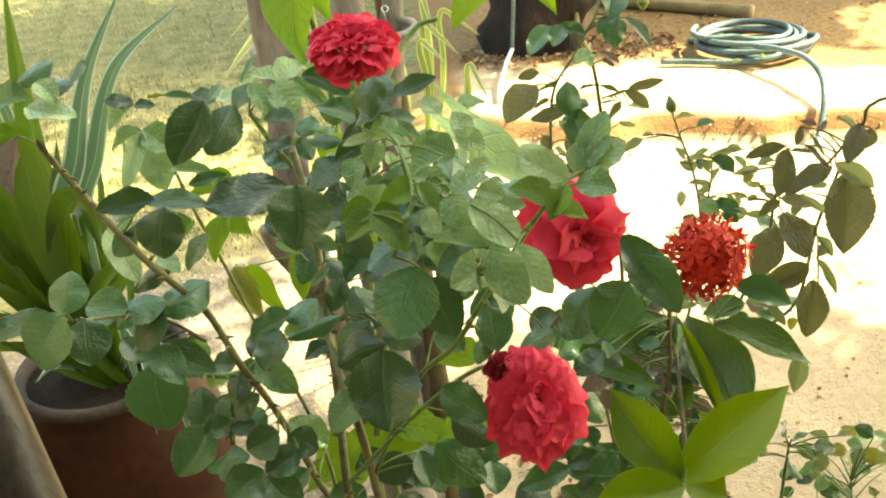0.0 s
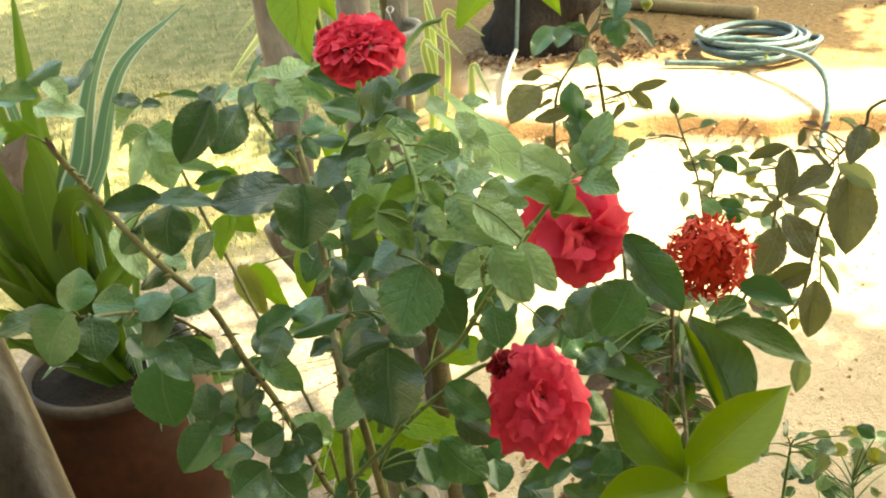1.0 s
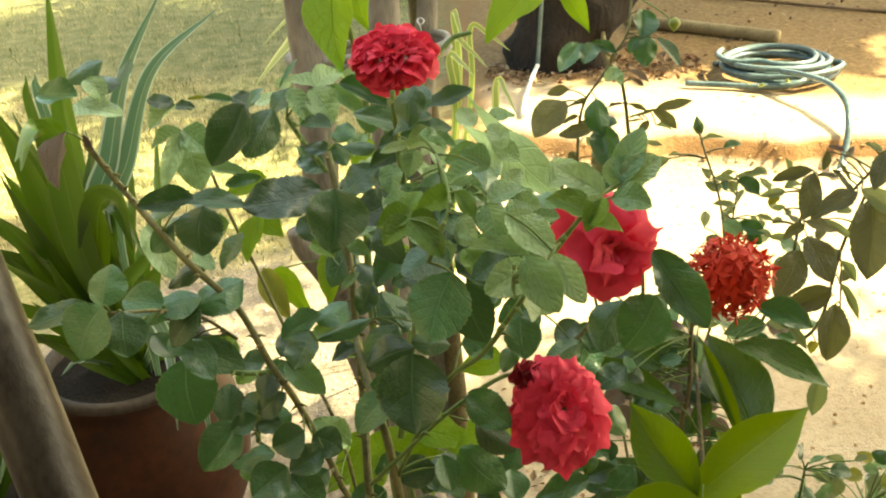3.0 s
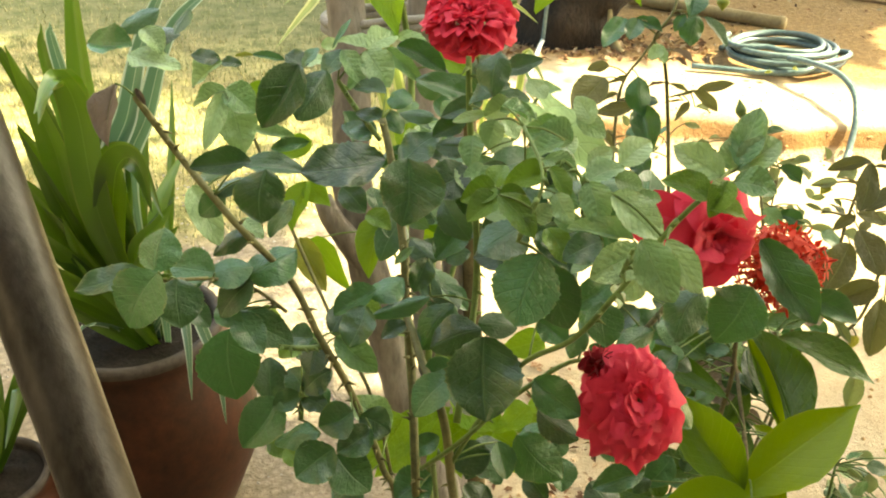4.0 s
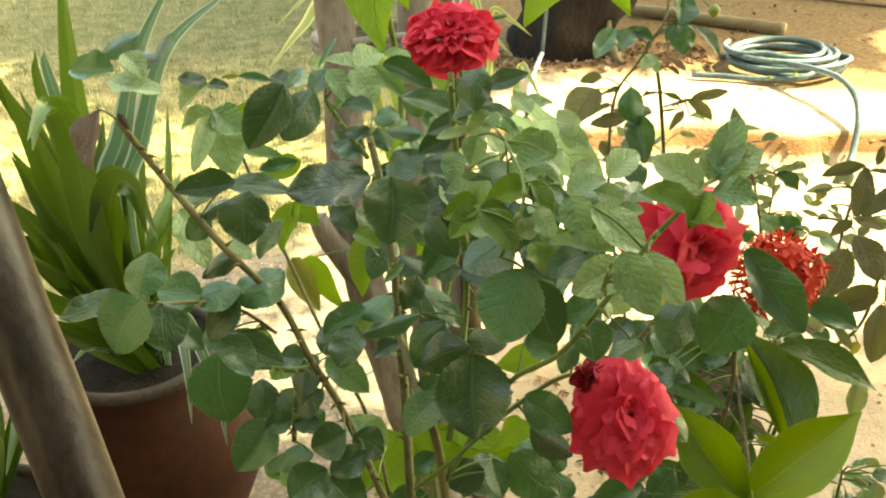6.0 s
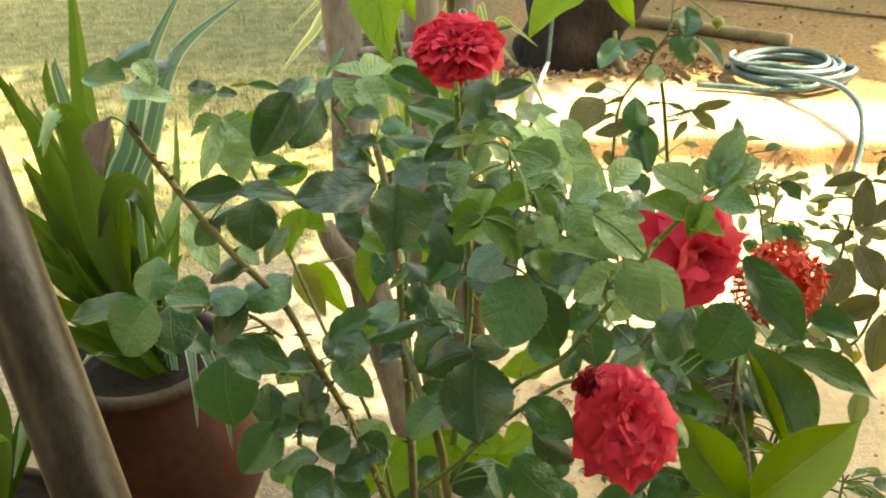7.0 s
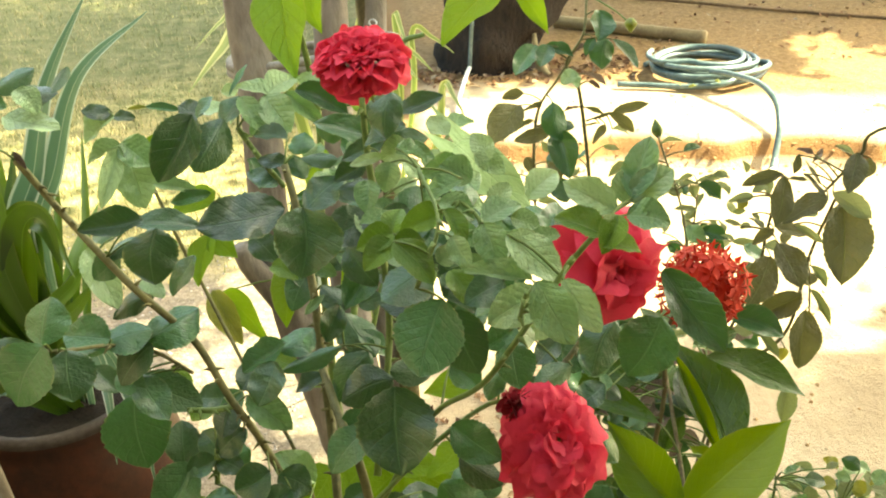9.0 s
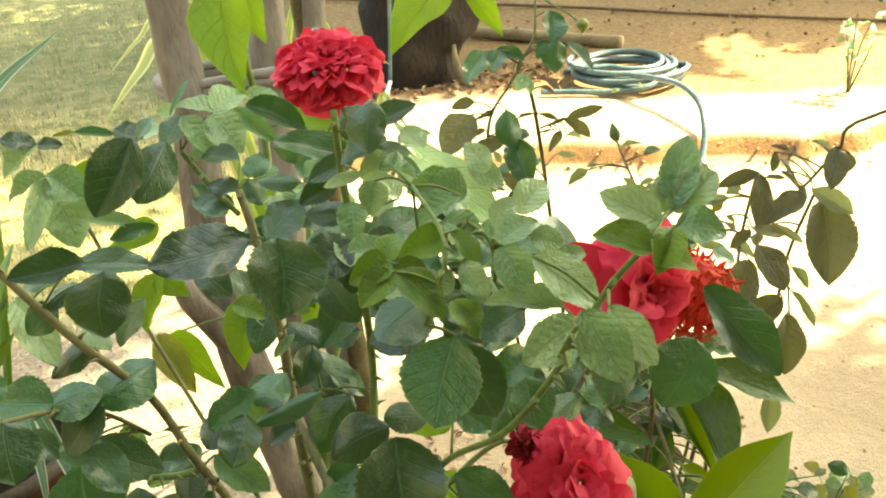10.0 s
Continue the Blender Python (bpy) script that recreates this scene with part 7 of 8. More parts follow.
# ---- sparse rose bush with drooping leaves, coloured dark as if backlit ----
def build_hanging_plant():
    plant = thing("rose_bush", "sparse rose bush with drooping leaves coloured dark as if backlit", "rose bush", at=(0.72, 1.42, 0))
    cane(plant, [(0.630, 1.328, 0.943), (0.633, 1.308, 0.969), (0.654, 1.282, 1.025), (0.690, 1.273, 1.070), (0.980, 1.220, 1.130), (1.200, 1.300, 0.700), (1.250, 1.360, -0.020)], 0.0029, 0.0019, CANE, 0)
    cane(plant, [(0.640, 1.300, 0.954), (0.629, 1.323, 0.852), (0.614, 1.317, 0.738), (0.585, 1.320, 0.690), (0.521, 1.300, 0.674), (0.505, 1.290, 0.597), (0.470, 1.290, 0.300), (0.465, 1.290, -0.020)], 0.0036, 0.0023, CANE, 0)
    cane(plant, [(0.636, 1.328, 0.820), (0.635, 1.305, 0.758)], 0.0014, 0.0015, CANE, 0)
    cane(plant, [(0.586, 1.359, 0.960), (0.575, 1.359, 0.877), (0.567, 1.352, 0.803), (0.533, 1.340, 0.727), (0.510, 1.330, 0.655), (0.513, 1.330, 0.565), (0.480, 1.330, 0.300), (0.480, 1.330, -0.020)], 0.0027, 0.0023, CANE, 0)
    leaf(plant, "dark", (0.568, 1.320, 0.987), (0.511, 1.319, 0.976), 0.021, 0)
    leaf(plant, "dark", (0.562, 1.301, 0.991), (0.542, 1.258, 0.940), 0.035, -12)
    leaf(plant, "dark", (0.628, 1.301, 0.960), (0.556, 1.275, 0.936), 0.037, 12)
    leaf(plant, "dark", (0.581, 1.310, 1.019), (0.572, 1.293, 0.999), 0.012, -1)
    leaf(plant, "dark", (0.573, 1.310, 0.983), (0.601, 1.306, 0.983), 0.012, -9)
    leaf(plant, "dark", (0.588, 1.301, 0.994), (0.612, 1.264, 0.971), 0.017, -12)
    leaf(plant, "dark", (0.643, 1.283, 0.953), (0.614, 1.191, 0.886), 0.064, -4)
    leaf(plant, "pale", (0.624, 1.281, 0.973), (0.669, 1.247, 0.946), 0.028, 8)
    leaf(plant, "dark", (0.651, 1.282, 1.029), (0.616, 1.227, 0.998), 0.031, -1)
    leaf(plant, "pale", (0.626, 1.300, 1.033), (0.649, 1.285, 1.025), 0.012, 9)
    leaf(plant, "dark", (0.669, 1.280, 1.019), (0.649, 1.264, 0.999), 0.023, -5)
    leaf(plant, "dark", (0.572, 1.330, 0.894), (0.539, 1.319, 0.880), 0.019, 5)
    leaf(plant, "dark", (0.568, 1.320, 0.904), (0.619, 1.318, 0.889), 0.022, -3)
    leaf(plant, "pale", (0.591, 1.311, 0.912), (0.628, 1.285, 0.890), 0.011, 12)
    leaf(plant, "dark", (0.567, 1.301, 0.889), (0.590, 1.253, 0.840), 0.048, 7)
    leaf(plant, "dark", (0.564, 1.311, 0.861), (0.520, 1.264, 0.808), 0.049, -5)
    leaf(plant, "dark", (0.610, 1.290, 0.804), (0.538, 1.276, 0.783), 0.038, -11)
    leaf(plant, "dark", (0.615, 1.282, 0.782), (0.599, 1.226, 0.722), 0.048, -4)
    leaf(plant, "pale", (0.616, 1.291, 0.852), (0.636, 1.268, 0.831), 0.016, 10)
    leaf(plant, "pale", (0.617, 1.281, 0.818), (0.634, 1.234, 0.787), 0.016, -6)
    leaf(plant, "yellow", (0.603, 1.300, 0.705), (0.592, 1.287, 0.692), 0.016, 8)
    leaf(plant, "pale", (0.620, 1.301, 0.633), (0.601, 1.261, 0.591), 0.031, -1)
    leaf(plant, "rose", (0.485, 1.241, 0.810), (0.559, 1.215, 0.789), 0.042, 8)
    leaf(plant, "pale", (0.542, 1.261, 0.761), (0.564, 1.233, 0.739), 0.017, -9)
    leaf(plant, "pale", (0.547, 1.360, 0.935), (0.509, 1.351, 0.936), 0.015, -4)
    leaf(plant, "pale", (0.545, 1.360, 0.942), (0.577, 1.369, 0.945), 0.015, -5)
    leaf(plant, "pale", (0.549, 1.360, 0.907), (0.557, 1.348, 0.901), 0.010, -3)
    leaf(plant, "pale", (0.536, 1.360, 0.887), (0.512, 1.368, 0.896), 0.010, 10)
    leaf(plant, "pale", (0.534, 1.360, 0.884), (0.550, 1.361, 0.890), 0.011, -3)
    leaf(plant, "yellow", (0.536, 1.360, 0.932), (0.521, 1.345, 0.924), 0.017, -12)
    leaf(plant, "brown", (0.614, 1.330, 1.009), (0.592, 1.339, 1.017), 0.009, -8)
    leaf(plant, "brown", (0.613, 1.330, 0.998), (0.636, 1.347, 1.012), 0.009, 7)
    leaf(plant, "dark", (0.625, 1.319, 0.968), (0.608, 1.340, 0.996), 0.009, 7)
    leaf(plant, "pale", (0.671, 1.398, 0.879), (0.645, 1.396, 0.881), 0.012, 16)
    leaf(plant, "dark", (0.691, 1.413, 0.764), (0.672, 1.401, 0.751), 0.020, 11)
    leaf(plant, "dark", (0.654, 1.387, 0.817), (0.631, 1.383, 0.801), 0.020, 20)
    leaf(plant, "pale", (0.690, 1.458, 0.844), (0.673, 1.484, 0.855), 0.016, 14)
    leaf(plant, "pale", (0.567, 1.337, 0.809), (0.567, 1.326, 0.787), 0.014, -20)
    leaf(plant, "dark", (0.631, 1.412, 0.821), (0.641, 1.430, 0.838), 0.018, -34)
    leaf(plant, "dark", (0.578, 1.372, 0.798), (0.547, 1.377, 0.797), 0.024, -25)
    leaf(plant, "pale", (0.627, 1.482, 0.876), (0.633, 1.503, 0.897), 0.017, -24)
    leaf(plant, "dark", (0.599, 1.419, 0.848), (0.580, 1.434, 0.864), 0.023, 15)
    leaf_stalks(plant, CANE, 0.08)
    return plant


hanging = build_hanging_plant()


# ---- low small-leaved shrub on bare sand ----
def build_low_plant():
    plant = thing("seedling_shrub", "low small-leaved shrub on bare sand", "shrub", at=(0.62, 1.3, 0))
    cane(plant, [(0.594, 1.241, 0.498), (0.581, 1.215, 0.452), (0.573, 1.199, 0.382), (0.588, 1.243, 0.181), (0.600, 1.280, -0.020)], 0.0037, 0.0020, STEM, 0)
    cane(plant, [(0.689, 1.212, 0.443), (0.683, 1.191, 0.365), (0.648, 1.262, 0.173), (0.620, 1.320, -0.020)], 0.0037, 0.0020, STEM, 0)
    leaf(plant, "rose", (0.654, 1.280, 0.405), (0.627, 1.266, 0.393), 0.025, -7)
    leaf(plant, "yellow", (0.769, 1.260, 0.427), (0.746, 1.266, 0.432), 0.019, 10)
    leaf(plant, "yellow", (0.715, 1.200, 0.486), (0.703, 1.212, 0.495), 0.017, -2)
    leaf(plant, "pale", (0.796, 1.300, 0.401), (0.830, 1.292, 0.401), 0.023, -12)
    leaf(plant, "rose", (0.714, 1.280, 0.437), (0.755, 1.278, 0.429), 0.029, -3)
    leaf(plant, "yellow", (0.802, 1.310, 0.390), (0.813, 1.324, 0.410), 0.022, 10)
    leaf(plant, "young", (0.691, 1.260, 0.361), (0.714, 1.269, 0.368), 0.017, 4)
    leaf(plant, "pale", (0.649, 1.259, 0.404), (0.661, 1.282, 0.424), 0.022, -1)
    leaf(plant, "rose", (0.684, 1.290, 0.423), (0.656, 1.302, 0.432), 0.024, 8)
    leaf(plant, "pale", (0.805, 1.290, 0.337), (0.839, 1.284, 0.341), 0.021, -2)
    leaf(plant, "young", (0.671, 1.280, 0.404), (0.650, 1.288, 0.410), 0.017, 6)
    leaf(plant, "yellow", (0.831, 1.340, 0.379), (0.851, 1.324, 0.369), 0.024, 2)
    leaf(plant, "rose", (0.615, 1.250, 0.397), (0.592, 1.243, 0.392), 0.017, -8)
    leaf(plant, "pale", (0.683, 1.290, 0.457), (0.657, 1.307, 0.468), 0.021, 9)
    leaf(plant, "rose", (0.650, 1.230, 0.403), (0.682, 1.229, 0.406), 0.022, 7)
    leaf(plant, "pale", (0.595, 1.230, 0.449), (0.617, 1.222, 0.448), 0.014, -7)
    leaf(plant, "rose", (0.689, 1.330, 0.332), (0.721, 1.329, 0.336), 0.021, -6)
    leaf(plant, "yellow", (0.805, 1.320, 0.383), (0.769, 1.316, 0.381), 0.025, 7)
    leaf(plant, "young", (0.706, 1.250, 0.494), (0.747, 1.257, 0.492), 0.026, 8)
    leaf(plant, "pale", (0.707, 1.231, 0.494), (0.687, 1.209, 0.474), 0.022, 8)
    leaf(plant, "pale", (0.678, 1.280, 0.366), (0.707, 1.279, 0.367), 0.016, -12)
    leaf(plant, "yellow", (0.748, 1.330, 0.426), (0.727, 1.343, 0.440), 0.023, 12)
    leaf(plant, "yellow", (0.656, 1.180, 0.537), (0.622, 1.175, 0.541), 0.021, -9)
    leaf(plant, "young", (0.657, 1.240, 0.431), (0.644, 1.224, 0.412), 0.024, 3)
    leaf(plant, "pale", (0.617, 1.200, 0.508), (0.597, 1.210, 0.517), 0.015, -10)
    leaf(plant, "pale", (0.739, 1.220, 0.393), (0.734, 1.234, 0.404), 0.014, -9)
    leaf(plant, "yellow", (0.701, 1.200, 0.521), (0.708, 1.184, 0.507), 0.021, 11)
    leaf(plant, "pale", (0.679, 1.190, 0.431), (0.672, 1.204, 0.441), 0.014, 9)
    leaf(plant, "young", (0.684, 1.190, 0.533), (0.663, 1.199, 0.537), 0.017, 0)
    leaf(plant, "young", (0.751, 1.230, 0.479), (0.774, 1.247, 0.492), 0.023, 3)
    leaf(plant, "rose", (0.722, 1.230, 0.513), (0.699, 1.241, 0.528), 0.023, -5)
    leaf(plant, "rose", (0.747, 1.270, 0.449), (0.725, 1.255, 0.438), 0.021, 4)
    leaf(plant, "pale", (0.605, 1.271, 0.438), (0.610, 1.252, 0.423), 0.017, 0)
    leaf(plant, "yellow", (0.819, 1.300, 0.347), (0.850, 1.295, 0.343), 0.024, -2)
    leaf(plant, "pale", (0.836, 1.340, 0.335), (0.871, 1.351, 0.351), 0.025, -12)
    leaf(plant, "young", (0.643, 1.320, 0.414), (0.679, 1.309, 0.412), 0.027, 2)
    leaf(plant, "pale", (0.769, 1.260, 0.411), (0.808, 1.260, 0.406), 0.021, -1)
    leaf(plant, "pale", (0.660, 1.220, 0.531), (0.681, 1.225, 0.537), 0.013, -12)
    leaf(plant, "pale", (0.719, 1.200, 0.486), (0.727, 1.212, 0.503), 0.016, 8)
    leaf(plant, "pale", (0.787, 1.310, 0.433), (0.784, 1.293, 0.419), 0.016, -3)
    leaf(plant, "rose", (0.577, 1.220, 0.455), (0.596, 1.232, 0.460), 0.016, 3)
    leaf(plant, "young", (0.751, 1.320, 0.364), (0.776, 1.311, 0.362), 0.021, 7)
    leaf(plant, "young", (0.768, 1.320, 0.436), (0.801, 1.317, 0.426), 0.023, -5)
    leaf(plant, "rose", (0.601, 1.240, 0.452), (0.588, 1.230, 0.437), 0.019, -11)
    leaf(plant, "pale", (0.628, 1.201, 0.517), (0.621, 1.179, 0.497), 0.022, 9)
    leaf(plant, "young", (0.325, 1.212, 0.523), (0.322, 1.232, 0.534), 0.018, 13)
    leaf(plant, "rose", (0.439, 1.284, 0.551), (0.457, 1.266, 0.551), 0.019, 31)
    leaf(plant, "young", (0.374, 1.265, 0.459), (0.360, 1.235, 0.447), 0.023, -1)
    leaf(plant, "young", (0.348, 1.245, 0.476), (0.366, 1.269, 0.483), 0.018, -24)
    leaf(plant, "young", (0.424, 1.282, 0.615), (0.428, 1.248, 0.604), 0.029, -8)
    leaf(plant, "young", (0.384, 1.263, 0.556), (0.371, 1.281, 0.565), 0.017, -14)
    leaf(plant, "young", (0.368, 1.253, 0.561), (0.392, 1.240, 0.558), 0.020, 26)
    leaf(plant, "young", (0.441, 1.269, 0.468), (0.406, 1.263, 0.476), 0.022, 13)
    leaf(plant, "rose", (0.383, 1.280, 0.582), (0.392, 1.299, 0.607), 0.024, -8)
    leaf(plant, "young", (0.351, 1.294, 0.583), (0.368, 1.269, 0.573), 0.023, -27)
    leaf(plant, "young", (0.431, 1.281, 0.504), (0.407, 1.253, 0.498), 0.021, 31)
    leaf(plant, "rose", (0.337, 1.318, 0.588), (0.359, 1.308, 0.568), 0.025, -9)
    leaf(plant, "young", (0.448, 1.276, 0.537), (0.451, 1.260, 0.517), 0.019, 10)
    leaf(plant, "young", (0.422, 1.217, 0.511), (0.446, 1.202, 0.497), 0.024, -3)
    leaf(plant, "young", (0.422, 1.316, 0.531), (0.410, 1.307, 0.512), 0.020, -37)
    leaf(plant, "rose", (0.422, 1.287, 0.450), (0.419, 1.276, 0.432), 0.017, -8)
    leaf(plant, "rose", (0.558, 1.152, 0.545), (0.572, 1.131, 0.539), 0.021, -8)
    leaf(plant, "rose", (0.564, 1.200, 0.558), (0.583, 1.228, 0.565), 0.021, 32)
    leaf(plant, "rose", (0.533, 1.208, 0.534), (0.532, 1.236, 0.545), 0.025, 18)
    leaf(plant, "young", (0.536, 1.210, 0.511), (0.544, 1.226, 0.533), 0.020, -19)
    leaf(plant, "rose", (0.600, 1.170, 0.562), (0.633, 1.164, 0.556), 0.024, -1)
    leaf(plant, "young", (0.569, 1.171, 0.573), (0.593, 1.177, 0.582), 0.018, -39)
    leaf(plant, "rose", (0.528, 1.201, 0.523), (0.492, 1.187, 0.524), 0.026, 36)
    leaf(plant, "young", (0.595, 1.148, 0.550), (0.568, 1.136, 0.541), 0.024, -39)
    leaf_stalks(plant, STEM, 0.15)
    return plant


low = build_low_plant()


# ---- strap-leaved plant in the pot ----
def build_strap_plant():
    plant = thing("strap_leaved_plant", "strap-leaved plant with some white-edged leaves in a pot", "plant", at=(POT.x, POT.y, 0.45))
    rod("crown_base", [(POT.x, POT.y, 0.43), (POT.x + 0.005, POT.y, 0.50), (POT.x + 0.01, POT.y - 0.01, 0.55)], (0.034, 0.026, 0.014), SHADED_BARK, plant, sides=9, wobble=0.5)
    strap(plant, (-0.717, 1.909, 1.188), [(-0.699, 1.795, 0.871)], 0.057, BLADE)
    strap(plant, (-0.482, 1.860, 1.174), [(-0.626, 1.680, 0.782), (-0.595, 1.720, 0.900), (-0.556, 1.780, 1.040)], 0.046, STRIPED)
    strap(plant, (-0.396, 1.900, 1.122), [(-0.604, 1.690, 0.775), (-0.565, 1.730, 0.893), (-0.509, 1.800, 1.040)], 0.042, STRIPED)
    strap(plant, (-0.760, 1.855, 1.026), [(-0.747, 1.831, 0.939)], 0.028, STRIPED)
    strap(plant, (-0.764, 1.824, 1.033), [(-0.756, 1.801, 0.927)], 0.024, BLADE)
    strap(plant, (-0.782, 1.632, 1.099), [(-0.726, 1.695, 0.856)], 0.046, BLADE)
    strap(plant, (-0.671, 1.524, 0.958), [(-0.657, 1.668, 0.844), (-0.661, 1.667, 0.969), (-0.671, 1.588, 0.992)], 0.051, BLADE)
    strap(plant, (-0.492, 1.508, 0.796), [(-0.612, 1.642, 0.752), (-0.613, 1.646, 0.844), (-0.548, 1.593, 0.870)], 0.044, BLADE)
    strap(plant, (-0.743, 1.599, 0.930), [(-0.718, 1.656, 0.782)], 0.044, BLADE)
    strap(plant, (-0.715, 1.560, 0.857), [(-0.698, 1.631, 0.736)], 0.037, BLADE)
    strap(plant, (-0.693, 1.515, 0.815), [(-0.680, 1.594, 0.709)], 0.031, BLADE)
    strap(plant, (-0.583, 1.969, 0.873), [(-0.575, 1.863, 0.740)], 0.017, BLADE)
    strap(plant, (-0.635, 1.919, 0.846), [(-0.622, 1.834, 0.730)], 0.017, BLADE)
    strap(plant, (-0.652, 1.907, 0.909), [(-0.650, 1.779, 0.756)], 0.062, BLADE)
    strap(plant, (-0.699, 1.805, 0.890), [(-0.680, 1.733, 0.755)], 0.057, BLADE)
    strap(plant, (-0.550, 1.874, 0.760), [(-0.588, 1.755, 0.667)], 0.036, BLADE)
    strap(plant, (-0.646, 1.775, 0.917), [(-0.644, 1.687, 0.753)], 0.049, BLADE)
    strap(plant, (-0.669, 1.526, 0.792), [(-0.656, 1.570, 0.663)], 0.035, BLADE)
    strap(plant, (-0.677, 1.446, 0.750), [(-0.659, 1.536, 0.642)], 0.026, BLADE)
    strap(plant, (-0.452, 1.380, 0.515), [(-0.528, 1.558, 0.637), (-0.488, 1.513, 0.636), (-0.464, 1.447, 0.597)], 0.027, STRIPED)
    strap(plant, (-0.408, 1.408, 0.440), [(-0.509, 1.585, 0.602), (-0.450, 1.501, 0.570), (-0.420, 1.446, 0.511)], 0.023, STRIPED)
    strap(plant, (-0.628, 1.830, 0.807), [(-0.624, 1.743, 0.687)], 0.049, BLADE)
    strap(plant, (-0.563, 1.812, 0.688), [(-0.609, 1.728, 0.618)], 0.040, BLADE)
    strap(plant, (-0.706, 1.428, 0.718), [(-0.675, 1.514, 0.603)], 0.022, BLADE)
    strap(plant, (-0.645, 1.411, 0.621), [(-0.640, 1.507, 0.588)], 0.014, STRIPED)
    strap(plant, (-0.708, 1.438, 0.841), [(-0.685, 1.545, 0.702)], 0.034, BLADE)
    strap(plant, (-0.693, 1.704, 0.828), [(-0.669, 1.679, 0.697)], 0.049, BLADE)
    strap(plant, (-0.579, 1.743, 0.686), [(-0.614, 1.678, 0.609)], 0.040, BLADE)
    strap(plant, (-0.840, 1.886, 0.939), [(-0.745, 1.779, 0.759)], 0.044, BLADE)
    strap(plant, (-0.771, 1.450, 0.866), [(-0.713, 1.582, 0.729)], 0.041, BLADE)
    strap(plant, (-0.788, 1.489, 0.938), [(-0.727, 1.603, 0.769)], 0.045, BLADE)
    strap(plant, (-0.772, 1.388, 0.793), [(-0.706, 1.528, 0.672)], 0.034, BLADE)
    strap(plant, (-0.738, 1.369, 0.714), [(-0.686, 1.507, 0.632)], 0.026, BLADE)
    strap(plant, (-0.503, 1.580, 0.635), [(-0.562, 1.604, 0.597)], 0.021, BLADE)
    strap(plant, (-0.713, 1.560, 1.076), [(-0.667, 1.600, 0.702), (-0.692, 1.600, 0.903)], 0.064, BLADE)
    strap(plant, (-0.654, 1.480, 0.993), [(-0.626, 1.580, 0.747), (-0.637, 1.600, 0.953), (-0.644, 1.560, 1.021)], 0.060, BLADE)
    strap(plant, (-0.705, 1.520, 0.953), [(-0.663, 1.580, 0.691), (-0.685, 1.560, 0.804)], 0.046, BLADE)
    strap(plant, (-0.731, 1.500, 0.909), [(-0.671, 1.570, 0.685), (-0.698, 1.540, 0.783)], 0.042, BLADE)
    strap(plant, (-0.731, 1.470, 0.858), [(-0.676, 1.560, 0.668), (-0.703, 1.520, 0.750)], 0.035, BLADE)
    strap(plant, (-0.676, 1.740, 0.880), [(-0.643, 1.640, 0.679), (-0.655, 1.680, 0.787)], 0.062, BLADE)
    strap(plant, (-0.604, 1.720, 0.870), [(-0.617, 1.640, 0.678), (-0.614, 1.680, 0.775)], 0.054, BLADE)
    strap(plant, (-0.513, 1.520, 0.801), [(-0.619, 1.600, 0.689), (-0.588, 1.580, 0.835), (-0.550, 1.550, 0.888), (-0.523, 1.530, 0.873)], 0.058, BLADE)
    strap(plant, (-0.521, 1.660, 0.747), [(-0.590, 1.620, 0.652), (-0.548, 1.640, 0.712)], 0.031, BLADE)
    strap(plant, (-0.499, 1.600, 0.732), [(-0.584, 1.600, 0.628), (-0.531, 1.600, 0.693)], 0.031, BLADE)
    strap(plant, (-0.486, 1.500, 0.688), [(-0.585, 1.580, 0.591), (-0.526, 1.540, 0.658)], 0.023, BLADE)


build_strap_plant()


# ---- lawn blades, far plants ----
def grass_stuff():
    m, tree, b = material("grass_blade", 0.6, 0.0, 0.3)
    island = tree.nodes.new("ShaderNodeNewGeometry").outputs["Random Per Island"]
    colour = mix_colour(tree, step_of(tree, island, 0.25, 0.75), (0.16, 0.18, 0.060), (0.56, 0.47, 0.24))
    tree.links.new(colour, b.inputs["Base Color"])
    return m


def build_lawn():
    rng = np.random.default_rng(6)
    n = 55000
    x, y = rng.uniform(-4.2, 0.1, n), rng.uniform(2.7, 7.6, n)
    keep = (rng.uniform(size=n) < np.where(y > 5.1, 0.3, 1.0)) & (y - 0.6 * x + rng.normal(scale=0.12, size=n) > 3.32)
    x, y = x[keep], y[keep]
    n = len(x)
    h, a, lean = rng.uniform(0.012, 0.045, n), rng.uniform(0, 6.28, n), rng.uniform(0.1, 0.9, n)
    base = np.stack([x, y, np.full(n, -0.004)], 1)
    side = np.stack([np.cos(a), np.sin(a), np.zeros(n)], 1) * 0.0024
    tip = base + np.stack([-np.sin(a) * h * lean, np.cos(a) * h * lean, h], 1)
    verts = np.stack([base - side, base + side, tip], 1).reshape(-1, 3)
    me = bpy.data.meshes.new("lawn_grass")
    me.from_pydata(verts.tolist(), [], (np.arange(n)[:, None] * 3 + np.arange(3)).tolist())
    me.materials.append(grass_stuff())
    tagged(new("lawn_grass", me), "short dry yellow-green lawn grass", "grass", kind="stuff")


build_lawn()


